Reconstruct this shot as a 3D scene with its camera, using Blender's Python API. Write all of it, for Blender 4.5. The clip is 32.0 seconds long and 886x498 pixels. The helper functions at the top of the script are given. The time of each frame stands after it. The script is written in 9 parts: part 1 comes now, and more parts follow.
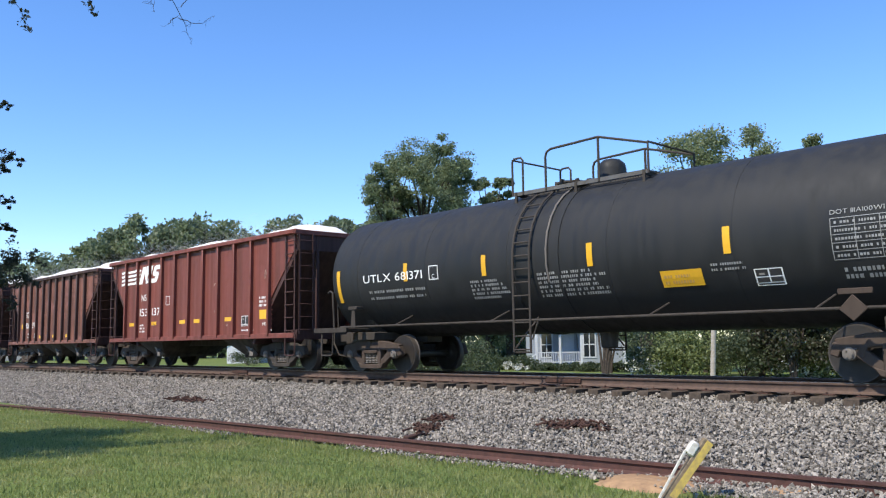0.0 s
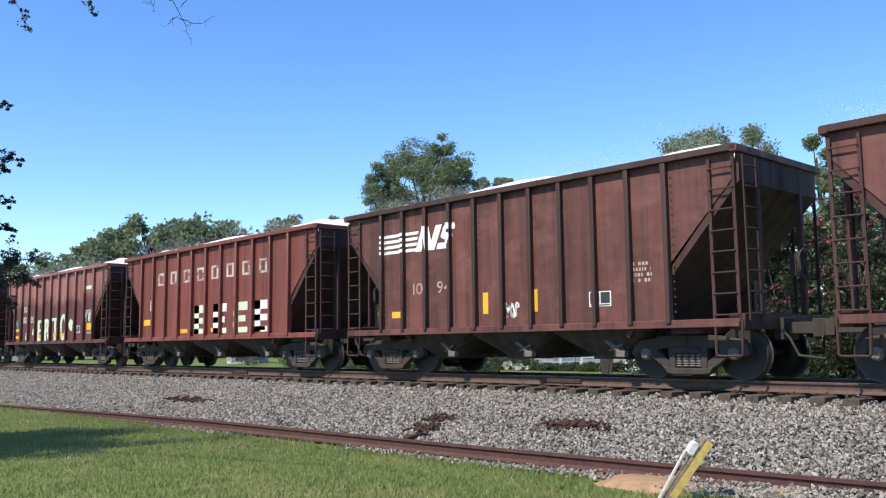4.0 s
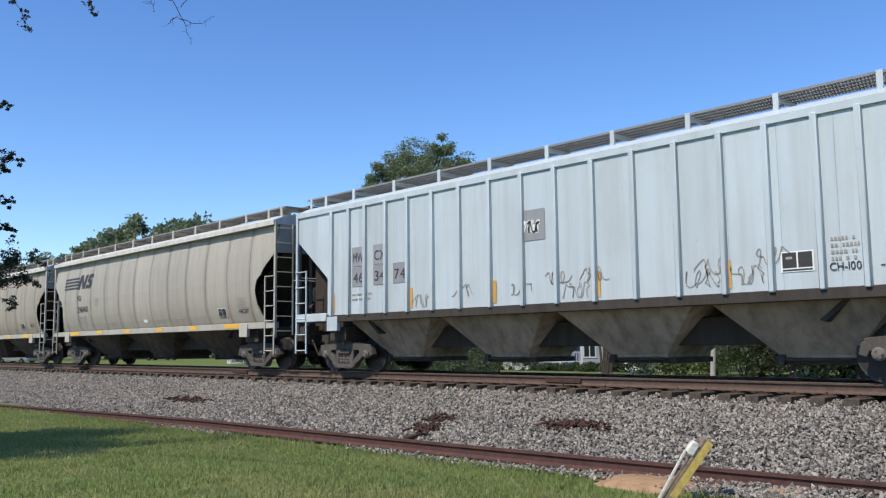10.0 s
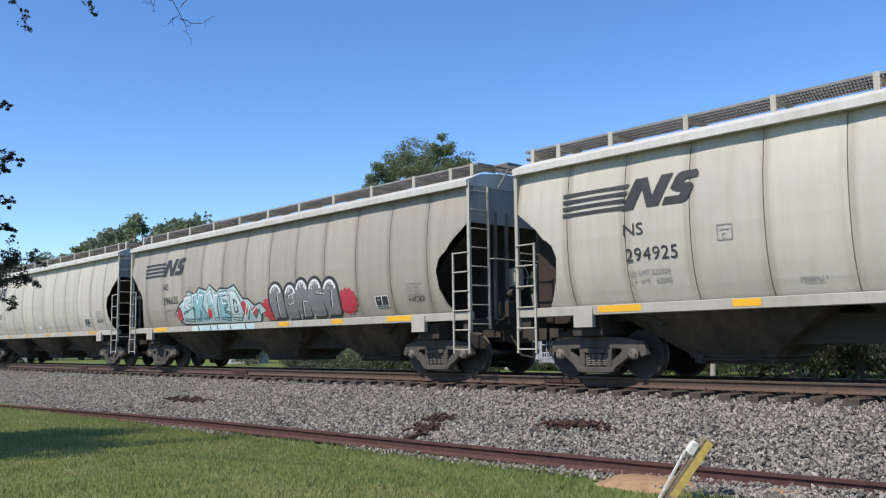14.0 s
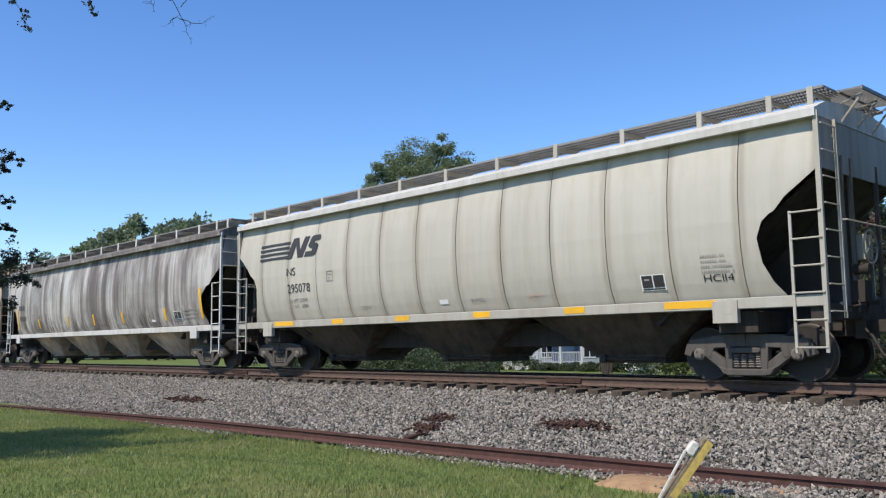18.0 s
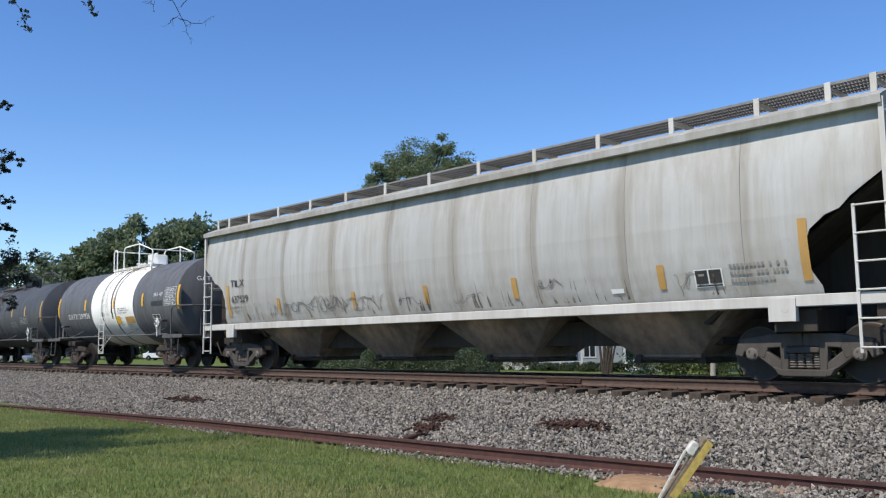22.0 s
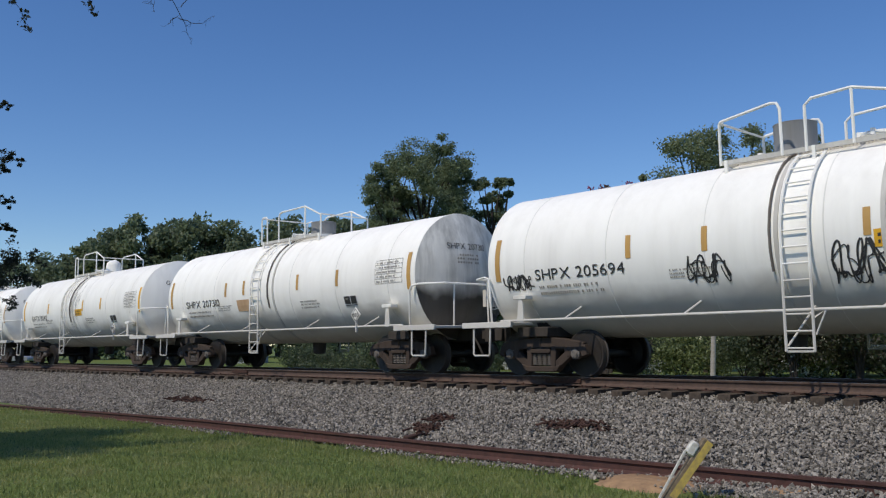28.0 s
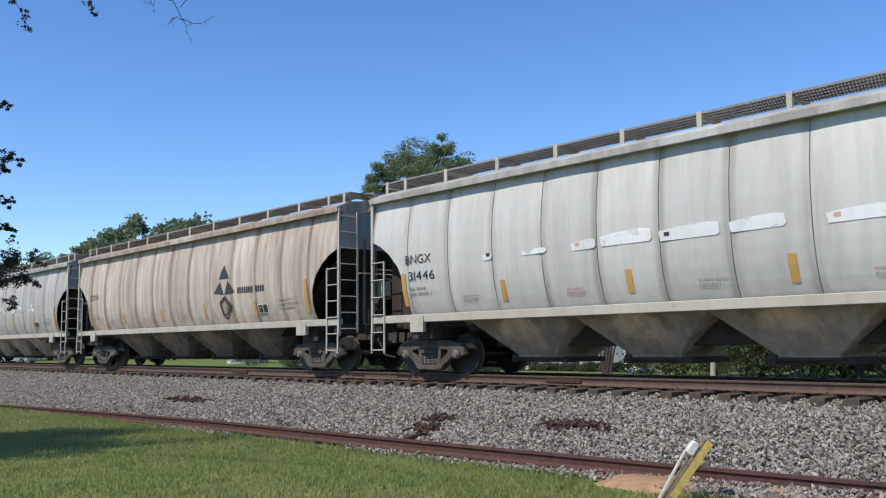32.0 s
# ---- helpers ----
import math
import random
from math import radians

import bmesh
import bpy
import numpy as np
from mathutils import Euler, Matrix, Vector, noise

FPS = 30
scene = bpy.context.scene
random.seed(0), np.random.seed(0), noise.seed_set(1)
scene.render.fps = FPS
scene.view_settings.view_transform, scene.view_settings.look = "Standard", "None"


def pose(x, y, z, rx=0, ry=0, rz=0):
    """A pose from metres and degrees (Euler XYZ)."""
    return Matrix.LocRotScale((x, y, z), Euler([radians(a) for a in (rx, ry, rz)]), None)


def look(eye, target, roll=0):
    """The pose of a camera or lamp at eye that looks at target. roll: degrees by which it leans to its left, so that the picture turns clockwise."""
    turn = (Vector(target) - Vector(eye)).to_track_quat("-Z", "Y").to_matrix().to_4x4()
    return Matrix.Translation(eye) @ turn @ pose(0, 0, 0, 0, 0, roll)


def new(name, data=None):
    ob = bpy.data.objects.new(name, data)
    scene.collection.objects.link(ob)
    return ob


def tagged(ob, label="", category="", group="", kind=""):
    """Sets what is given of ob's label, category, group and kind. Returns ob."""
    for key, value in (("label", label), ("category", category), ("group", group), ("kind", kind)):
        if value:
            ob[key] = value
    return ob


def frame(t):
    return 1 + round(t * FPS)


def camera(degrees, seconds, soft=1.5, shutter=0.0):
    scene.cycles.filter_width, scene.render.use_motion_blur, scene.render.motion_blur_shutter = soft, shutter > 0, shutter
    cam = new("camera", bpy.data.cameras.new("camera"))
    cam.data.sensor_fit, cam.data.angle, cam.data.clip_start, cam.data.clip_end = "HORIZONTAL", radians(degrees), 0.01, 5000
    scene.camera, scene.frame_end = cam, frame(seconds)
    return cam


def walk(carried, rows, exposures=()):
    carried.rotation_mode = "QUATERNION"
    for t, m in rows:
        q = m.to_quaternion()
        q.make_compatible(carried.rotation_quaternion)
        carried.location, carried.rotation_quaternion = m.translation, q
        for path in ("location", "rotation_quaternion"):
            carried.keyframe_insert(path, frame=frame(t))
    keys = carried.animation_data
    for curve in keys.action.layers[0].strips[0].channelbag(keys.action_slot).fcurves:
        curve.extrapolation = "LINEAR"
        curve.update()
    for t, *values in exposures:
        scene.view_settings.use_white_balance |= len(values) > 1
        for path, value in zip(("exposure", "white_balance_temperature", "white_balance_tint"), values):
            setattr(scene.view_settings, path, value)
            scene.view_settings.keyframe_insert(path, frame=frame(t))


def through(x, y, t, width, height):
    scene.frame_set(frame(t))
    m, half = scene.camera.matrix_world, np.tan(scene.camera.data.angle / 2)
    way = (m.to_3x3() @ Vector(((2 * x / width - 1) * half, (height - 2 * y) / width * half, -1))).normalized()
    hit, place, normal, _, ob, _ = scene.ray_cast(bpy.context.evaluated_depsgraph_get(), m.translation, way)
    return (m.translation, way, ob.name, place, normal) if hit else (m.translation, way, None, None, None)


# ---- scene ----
# camera on a tripod on the lawn, looking up the track
TRACK_Y = 14.58
cam = camera(54.3, 32.0, soft=1.22)
eye = Vector((0.0, 0.0, 0.692))
yaw, pitch = radians(46.8), radians(6.25)
ahead = Vector((-math.sin(yaw) * math.cos(pitch), math.cos(yaw) * math.cos(pitch), math.sin(pitch)))
stand = look(eye, eye + ahead, -0.768)
walk(cam, [(0, stand), (32, stand)], [(0, 0.82), (6, 0.88), (8, 0.79), (9, 0.61), (10, 0.47), (11, 0.51), (12, 0.62), (13, 0.60), (14, 0.51), (17, 0.54), (19, 0.50), (20, 0.48), (21, 0.37), (22, 0.36), (23, 0.38), (24, 0.50), (25.2, 0.66), (28, -0.26), (30, -0.25), (31, -0.07), (32, 0.43)])

# ---- light ----
SUN_HEIGHT = radians(52)
world = bpy.data.worlds.new("world")
scene.world = world
world.use_nodes = True
sky = world.node_tree.nodes.new("ShaderNodeTexSky")
sky.sky_type, sky.sun_disc = "NISHITA", False
sky.sun_elevation, sky.sun_rotation = SUN_HEIGHT, math.pi
sky.air_density, sky.dust_density, sky.ozone_density = 1.0, 0.0, 5.0
deep = world.node_tree.nodes.new("ShaderNodeHueSaturation")
deep.inputs["Saturation"].default_value = 1.17
deep.inputs["Hue"].default_value = 0.508
world.node_tree.links.new(sky.outputs["Color"], deep.inputs["Color"])
world.node_tree.links.new(deep.outputs["Color"], world.node_tree.nodes["Background"].inputs["Color"])
world.node_tree.nodes["Background"].inputs["Strength"].default_value = 0.135
sun = new("sun", bpy.data.lights.new("sun", "SUN"))
sun.data.energy, sun.data.angle, sun.data.color = 3.5, radians(0.53), (1.0, 0.92, 0.80)
sun.matrix_world = look((0, -40 * math.cos(SUN_HEIGHT), 40 * math.sin(SUN_HEIGHT)), (0, 0, 0))


# ---- materials ----
def blank(name):
    m = bpy.data.materials.new(name)
    m.use_nodes = True
    return m, m.node_tree.nodes, m.node_tree.links, m.node_tree.nodes["Principled BSDF"]


def node(nodes, kind, **values):
    n = nodes.new("ShaderNode" + kind)
    for k, v in values.items():
        n.inputs[k].default_value = v
    return n


def coords(nodes, links, scale, spread=37.0):
    """Object coordinates, shifted at random from object to object."""
    tc, info = nodes.new("ShaderNodeTexCoord"), nodes.new("ShaderNodeObjectInfo")
    shift = nodes.new("ShaderNodeVectorMath")
    shift.operation = "MULTIPLY"
    shift.inputs[1].default_value = (spread, spread * 0.7, spread * 0.3)
    links.new(info.outputs["Random"], shift.inputs[0])
    add = nodes.new("ShaderNodeVectorMath")
    links.new(tc.outputs["Object"], add.inputs[0])
    links.new(shift.outputs[0], add.inputs[1])
    mp = nodes.new("ShaderNodeMapping")
    mp.inputs["Scale"].default_value = scale
    links.new(add.outputs[0], mp.inputs["Vector"])
    return mp.outputs["Vector"], info


def noise_fac(nodes, links, vector, scale, low, high, detail=5.0, rough=0.6):
    n = node(nodes, "TexNoise", Scale=scale, Detail=detail, Roughness=rough)
    if vector is not None:
        links.new(vector, n.inputs["Vector"])
    r = nodes.new("ShaderNodeMapRange")
    r.inputs["From Min"].default_value, r.inputs["From Max"].default_value = low, high
    links.new(n.outputs["Fac"], r.inputs["Value"])
    return r.outputs["Result"], n


def mixed(nodes, links, fac, a, b, kind="MIX"):
    m = nodes.new("ShaderNodeMix")
    m.data_type, m.blend_type = "RGBA", kind
    for socket, value in ((m.inputs[0], fac), (m.inputs[6], a), (m.inputs[7], b)):
        if isinstance(value, (int, float)):
            socket.default_value = value
        elif isinstance(value, tuple):
            socket.default_value = (*value, 1)
        else:
            links.new(value, socket)
    return m.outputs[2]


def times(nodes, links, a, k):
    m = nodes.new("ShaderNodeMath")
    m.operation = "MULTIPLY"
    links.new(a, m.inputs[0])
    if isinstance(k, (int, float)):
        m.inputs[1].default_value = k
    else:
        links.new(k, m.inputs[1])
    return m.outputs[0]


def relief(nodes, links, bsdf, height, strength, distance):
    b = node(nodes, "Bump", Strength=strength, Distance=distance)
    links.new(height, b.inputs["Height"])
    links.new(b.outputs["Normal"], bsdf.inputs["Normal"])


def paint(name, base, dirt, streak=0.4, spots=0.15, rust=(0.13, 0.05, 0.025), rough=0.5, fade=None, gloss=0.4, tone=0.06, bands=0.35, blotch=0.6, seam=0.0, dents=0.0, bleach=None):
    """Weathered paint: washed-down streaks, blotches and chips; fade: another colour over the upper part, such as
    sun-bleached paint.
    """
    m, nodes, links, bsdf = blank(name)
    v1, info = coords(nodes, links, (1.6, 1.6, 0.09))
    v2, _ = coords(nodes, links, (0.55, 0.55, 0.4))
    v3, _ = coords(nodes, links, (1, 1, 1))
    colour = base
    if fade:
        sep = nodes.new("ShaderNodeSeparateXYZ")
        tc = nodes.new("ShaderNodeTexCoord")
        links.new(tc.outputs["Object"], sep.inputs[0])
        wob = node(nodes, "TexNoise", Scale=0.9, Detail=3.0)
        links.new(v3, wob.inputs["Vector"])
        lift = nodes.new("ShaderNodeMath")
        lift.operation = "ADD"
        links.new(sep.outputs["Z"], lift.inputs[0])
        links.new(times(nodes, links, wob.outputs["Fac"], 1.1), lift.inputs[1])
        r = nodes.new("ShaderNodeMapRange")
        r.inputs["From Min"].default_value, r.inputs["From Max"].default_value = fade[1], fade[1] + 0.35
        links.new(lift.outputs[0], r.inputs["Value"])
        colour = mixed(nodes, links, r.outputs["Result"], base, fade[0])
    f1, _ = noise_fac(nodes, links, v1, 2.6, 0.42, 0.72, 6.0, 0.65)
    colour = mixed(nodes, links, times(nodes, links, f1, streak), colour, dirt)
    v4, _ = coords(nodes, links, (0.62, 0.62, 0.025))
    f4, _ = noise_fac(nodes, links, v4, 2.4, 0.48, 0.66, 4.0, 0.55)
    colour = mixed(nodes, links, times(nodes, links, f4, streak * bands), colour, dirt)
    f2, _ = noise_fac(nodes, links, v2, 1.4, 0.45, 0.75)
    colour = mixed(nodes, links, times(nodes, links, f2, blotch * streak), colour, dirt)
    if seam:
        tc2, sep2 = nodes.new("ShaderNodeTexCoord"), nodes.new("ShaderNodeSeparateXYZ")
        links.new(tc2.outputs["Object"], sep2.inputs[0])
        side = nodes.new("ShaderNodeMath")
        side.operation = "ABSOLUTE"
        links.new(sep2.outputs["X"], side.inputs[0])
        near = nodes.new("ShaderNodeMapRange")
        near.interpolation_type = "SMOOTHSTEP"
        near.inputs["From Min"].default_value, near.inputs["From Max"].default_value = seam - 0.11, seam
        links.new(side.outputs[0], near.inputs["Value"])
        f5, _ = noise_fac(nodes, links, v1, 1.3, 0.30, 0.62, 4.0, 0.6)
        colour = mixed(nodes, links, times(nodes, links, times(nodes, links, near.outputs["Result"], f5), 0.75), colour, dirt)
    if bleach:
        v6, _ = coords(nodes, links, (0.8, 0.8, 1.3), 91.0)
        f6, _ = noise_fac(nodes, links, v6, 1.1, 0.52, 0.70, 7.0, 0.65)
        colour = mixed(nodes, links, times(nodes, links, f6, 0.7), colour, bleach)
    f3, n3 = noise_fac(nodes, links, v3, 7.0, 0.62, 0.70, 8.0, 0.7)
    colour = mixed(nodes, links, times(nodes, links, f3, spots), colour, rust)
    shade = nodes.new("ShaderNodeMapRange")
    shade.inputs["To Min"].default_value, shade.inputs["To Max"].default_value = 1 - tone, 1 + tone
    links.new(info.outputs["Random"], shade.inputs["Value"])
    grey = nodes.new("ShaderNodeCombineColor")
    for i in range(3):
        links.new(shade.outputs["Result"], grey.inputs[i])
    colour = mixed(nodes, links, 1.0, colour, grey.outputs[0], "MULTIPLY")
    links.new(colour, bsdf.inputs["Base Color"])
    r = nodes.new("ShaderNodeMapRange")
    r.inputs["To Min"].default_value, r.inputs["To Max"].default_value = rough, min(1.0, rough + 0.3)
    links.new(f1, r.inputs["Value"])
    links.new(r.outputs["Result"], bsdf.inputs["Roughness"])
    bsdf.inputs["Specular IOR Level"].default_value = gloss
    if dents:
        dent = node(nodes, "TexNoise", Scale=1.6, Detail=2.0)
        links.new(v3, dent.inputs["Vector"])
        b1, b2 = node(nodes, "Bump", Strength=dents, Distance=0.08), node(nodes, "Bump", Strength=0.2, Distance=0.01)
        links.new(dent.outputs["Fac"], b1.inputs["Height"])
        links.new(n3.outputs["Fac"], b2.inputs["Height"])
        links.new(b1.outputs["Normal"], b2.inputs["Normal"])
        links.new(b2.outputs["Normal"], bsdf.inputs["Normal"])
    else:
        relief(nodes, links, bsdf, n3.outputs["Fac"], 0.15, 0.01)
    return m


def worn_paint(name, base, cover=0.5):
    """Brushed-on paint that has partly worn through to what lies under it."""
    m = paint(name, base, (base[0] * 0.7, base[1] * 0.7, base[2] * 0.68), 0.5, 0.03)
    nodes, links = m.node_tree.nodes, m.node_tree.links
    v, _ = coords(nodes, links, (1.0, 1.0, 1.6))
    f, _ = noise_fac(nodes, links, v, 2.2, cover - 0.14, cover + 0.14, 6.0, 0.6)
    clear, mx = nodes.new("ShaderNodeBsdfTransparent"), nodes.new("ShaderNodeMixShader")
    links.new(f, mx.inputs[0])
    links.new(nodes["Principled BSDF"].outputs[0], mx.inputs[1])
    links.new(clear.outputs[0], mx.inputs[2])
    links.new(mx.outputs[0], nodes["Material Output"].inputs["Surface"])
    return m


def stuff_mat(name, a, b, scale=6.0, rough=0.85, bump=0.3, depth=0.01, metal=0.0, island=0.0, c=None):
    """A mottled material of two or three tones; island: how much each loose piece differs."""
    m, nodes, links, bsdf = blank(name)
    v, info = coords(nodes, links, (1, 1, 1))
    f, n = noise_fac(nodes, links, v, scale, 0.35, 0.68, 8.0, 0.65)
    colour = mixed(nodes, links, f, a, b)
    if c:
        f2, _ = noise_fac(nodes, links, v, scale * 0.17, 0.5, 0.66)
        colour = mixed(nodes, links, f2, colour, c)
    if island:
        geo = nodes.new("ShaderNodeNewGeometry")
        r = nodes.new("ShaderNodeMapRange")
        r.inputs["To Min"].default_value, r.inputs["To Max"].default_value = 1 - island, 1 + island
        links.new(geo.outputs["Random Per Island"], r.inputs["Value"])
        grey = nodes.new("ShaderNodeCombineColor")
        for i in range(3):
            links.new(r.outputs["Result"], grey.inputs[i])
        colour = mixed(nodes, links, 1.0, colour, grey.outputs[0], "MULTIPLY")
    links.new(colour, bsdf.inputs["Base Color"])
    bsdf.inputs["Roughness"].default_value, bsdf.inputs["Metallic"].default_value = rough, metal
    bsdf.inputs["Specular IOR Level"].default_value = 0.3
    relief(nodes, links, bsdf, n.outputs["Fac"], bump, depth)
    return m


def leaf_mat(name, a, b, through=0.35, patch_tone=None):
    m, nodes, links, bsdf = blank(name)
    geo = nodes.new("ShaderNodeNewGeometry")
    colour = mixed(nodes, links, geo.outputs["Random Per Island"], a, b)
    if patch_tone:
        v, _ = coords(nodes, links, (1, 1, 1))
        f, _ = noise_fac(nodes, links, v, patch_tone[1], 0.50, 0.64, 6.0, 0.65)
        colour = mixed(nodes, links, times(nodes, links, f, 0.75), colour, patch_tone[0])
    links.new(colour, bsdf.inputs["Base Color"])
    bsdf.inputs["Roughness"].default_value = 0.55
    t = nodes.new("ShaderNodeBsdfTranslucent")
    links.new(colour, t.inputs["Color"])
    mx = nodes.new("ShaderNodeMixShader")
    mx.inputs[0].default_value = through
    links.new(bsdf.outputs[0], mx.inputs[1])
    links.new(t.outputs[0], mx.inputs[2])
    links.new(mx.outputs[0], nodes["Material Output"].inputs["Surface"])
    return m


def thin_dust(name, colour, cover):
    """Dust so thin that most of the light passes through each wisp of it."""
    m, nodes, links, bsdf = blank(name)
    bsdf.inputs["Base Color"].default_value = (*colour, 1)
    bsdf.inputs["Roughness"].default_value = 1.0
    bsdf.inputs["Specular IOR Level"].default_value = 0.0
    clear, mx = nodes.new("ShaderNodeBsdfTransparent"), nodes.new("ShaderNodeMixShader")
    mx.inputs[0].default_value = cover
    links.new(clear.outputs[0], mx.inputs[1])
    links.new(bsdf.outputs[0], mx.inputs[2])
    links.new(mx.outputs[0], nodes["Material Output"].inputs["Surface"])
    return m


RED_A = paint("red_oxide_paint", (0.20, 0.052, 0.036), (0.07, 0.03, 0.024), 0.6, 0.45, rough=0.55, dents=0.5)
RED_B = paint("brown_red_paint", (0.215, 0.082, 0.055), (0.070, 0.036, 0.029), 0.85, 0.6, rough=0.6, dents=0.8, bleach=(0.30, 0.13, 0.115))
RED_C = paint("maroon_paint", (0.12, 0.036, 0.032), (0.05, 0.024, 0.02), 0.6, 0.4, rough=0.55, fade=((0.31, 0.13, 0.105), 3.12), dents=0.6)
RED_D = paint("dark_red_paint", (0.150, 0.052, 0.039), (0.042, 0.024, 0.020), 0.9, 0.6, rough=0.6, dents=0.8, bleach=(0.20, 0.08, 0.068))
# posts darker than the sheets: rust, and their shadow side painted in
RED_POST = paint("rusty_shaded_post_paint", (0.062, 0.030, 0.024), (0.028, 0.017, 0.014), 0.6, 0.5, rough=0.65)
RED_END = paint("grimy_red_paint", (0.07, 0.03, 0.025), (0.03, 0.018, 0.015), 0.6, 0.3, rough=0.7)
TAN_BROWN = paint("brownish_grey_paint", (0.325, 0.285, 0.225), (0.19, 0.155, 0.115), 0.42, 0.06, rough=0.5, seam=0.6)
TAN = paint("warm_grey_paint", (0.365, 0.330, 0.268), (0.25, 0.215, 0.168), 0.28, 0.05, rough=0.45, seam=0.6)
TAN_LIGHT = paint("pale_grey_paint", (0.50, 0.465, 0.385), (0.32, 0.28, 0.215), 0.32, 0.05, rough=0.45, seam=0.6)
PALE_BLUE = paint("pale_blue_white_paint", (0.475, 0.535, 0.555), (0.31, 0.31, 0.29), 0.34, 0.14, blotch=0.9, rough=0.5)
STREAKED = paint("streaked_grey_paint", (0.47, 0.44, 0.395), (0.12, 0.098, 0.083), 0.9, 0.05, rough=0.5, bands=1.2, blotch=0.9, fade=((0.25, 0.215, 0.185), 4.5), seam=1.02)
CREAM = paint("dirty_cream_paint", (0.60, 0.475, 0.30), (0.19, 0.145, 0.10), 0.62, 0.06, rough=0.5, bands=0.6, seam=1.02)
GRIMY_END = paint("grimy_end_paint", (0.42, 0.40, 0.36), (0.21, 0.19, 0.165), 0.6, 0.1, rough=0.6)
OLD_WHITE = paint("old_white_paint", (0.48, 0.475, 0.445), (0.29, 0.26, 0.21), 0.6, 0.08, rough=0.5, seam=1.02)
WARM_OLD = paint("warm_weathered_paint", (0.48, 0.445, 0.395), (0.18, 0.145, 0.11), 0.6, 0.08, rough=0.5, seam=0.61)
PALE_COOL = paint("pale_cool_grey_paint", (0.52, 0.515, 0.475), (0.27, 0.245, 0.21), 0.34, 0.05, rough=0.5, seam=0.61)
COOL_GREY = paint("cool_grey_paint", (0.43, 0.412, 0.378), (0.21, 0.19, 0.165), 0.55, 0.05, rough=0.5, seam=0.61)
SAND = paint("sand_paint", (0.55, 0.475, 0.395), (0.20, 0.135, 0.095), 0.6, 0.15, rough=0.5, bands=0.6, seam=0.61)
WHITE_TRIM = paint("white_trim_paint", (0.60, 0.58, 0.53), (0.34, 0.30, 0.24), 0.5, 0.1)
TAN_TRIM = paint("warm_grey_trim_paint", (0.44, 0.41, 0.345), (0.27, 0.235, 0.18), 0.5, 0.25)
TANK_TRIM = paint("dirty_grey_trim_paint", (0.115, 0.11, 0.104), (0.055, 0.048, 0.042), 0.6, 0.3, rough=0.6)
SEAM = paint("dirty_seam", (0.26, 0.23, 0.19), (0.14, 0.12, 0.10), 0.5, 0.1, rough=0.7)
TANK_SEAM = paint("grey_weld_dirt", (0.82, 0.80, 0.74), (0.60, 0.57, 0.51), 0.8, 0.05, rough=0.6)
BARE_STEEL = paint("dull_bare_steel", (0.27, 0.27, 0.27), (0.17, 0.16, 0.15), 0.5, 0.1, rough=0.5)
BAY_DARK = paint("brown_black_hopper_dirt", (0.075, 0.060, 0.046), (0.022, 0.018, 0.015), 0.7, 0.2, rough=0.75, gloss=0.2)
TANK_BLACK = paint("black_tank_paint", (0.020, 0.021, 0.022), (0.036, 0.036, 0.035), 0.5, 0.05, rough=0.5, gloss=0.25)
TANK_GREY = paint("faded_black_tank_paint", (0.125, 0.126, 0.13), (0.075, 0.074, 0.073), 0.5, 0.08, rough=0.5, gloss=0.3)
TANK_SLATE = paint("dark_slate_tank_paint", (0.058, 0.060, 0.065), (0.10, 0.098, 0.093), 0.6, 0.06, rough=0.5, gloss=0.3, bands=0.7)
# lower shell is darker: dirt, with some shade put into the paint
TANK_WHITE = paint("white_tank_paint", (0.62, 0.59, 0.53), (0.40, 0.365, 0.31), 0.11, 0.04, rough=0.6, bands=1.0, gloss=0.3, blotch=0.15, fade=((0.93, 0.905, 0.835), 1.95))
# dark lower half of the head: soot, with its shade painted in
DIRTY_SHADED_HEAD = paint("sooty_shaded_white_tank_paint", (0.085, 0.076, 0.066), (0.045, 0.04, 0.035), 0.5, 0.10, rough=0.6, fade=((0.80, 0.775, 0.71), 2.30), bands=0.6)
RUSTY_BACKING = paint("rusty_brown_backing", (0.052, 0.037, 0.028), (0.026, 0.020, 0.016), 0.8, 0.5, rough=0.75, gloss=0.2)
HOPPER_TRUCK = paint("dusty_grey_truck_steel", (0.098, 0.088, 0.077), (0.05, 0.042, 0.036), 0.6, 0.3, rough=0.75, gloss=0.2)
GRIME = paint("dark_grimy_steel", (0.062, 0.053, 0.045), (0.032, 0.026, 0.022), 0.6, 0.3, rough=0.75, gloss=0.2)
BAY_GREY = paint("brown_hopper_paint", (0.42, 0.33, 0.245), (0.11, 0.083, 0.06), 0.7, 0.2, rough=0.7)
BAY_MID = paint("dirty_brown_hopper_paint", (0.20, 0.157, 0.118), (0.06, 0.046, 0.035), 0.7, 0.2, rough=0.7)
TRUCK_STEEL = paint("brown_cast_steel", (0.072, 0.052, 0.040), (0.035, 0.028, 0.023), 0.5, 0.4, rough=0.75, gloss=0.2)
SPRING_STEEL = paint("dusty_spring_steel", (0.17, 0.15, 0.13), (0.09, 0.075, 0.065), 0.4, 0.3, rough=0.7, gloss=0.2)
YELLOW = paint("yellow_reflective_film", (0.78, 0.42, 0.02), (0.45, 0.26, 0.05), 0.25, 0.05, rough=0.4)
YELLOW_OLD = paint("faded_yellow_film", (0.55, 0.32, 0.09), (0.33, 0.21, 0.09), 0.4, 0.1, rough=0.5)
WHITE_INK = paint("white_stencil_paint", (0.82, 0.82, 0.79), (0.6, 0.57, 0.52), 0.3, 0.03, rough=0.5)
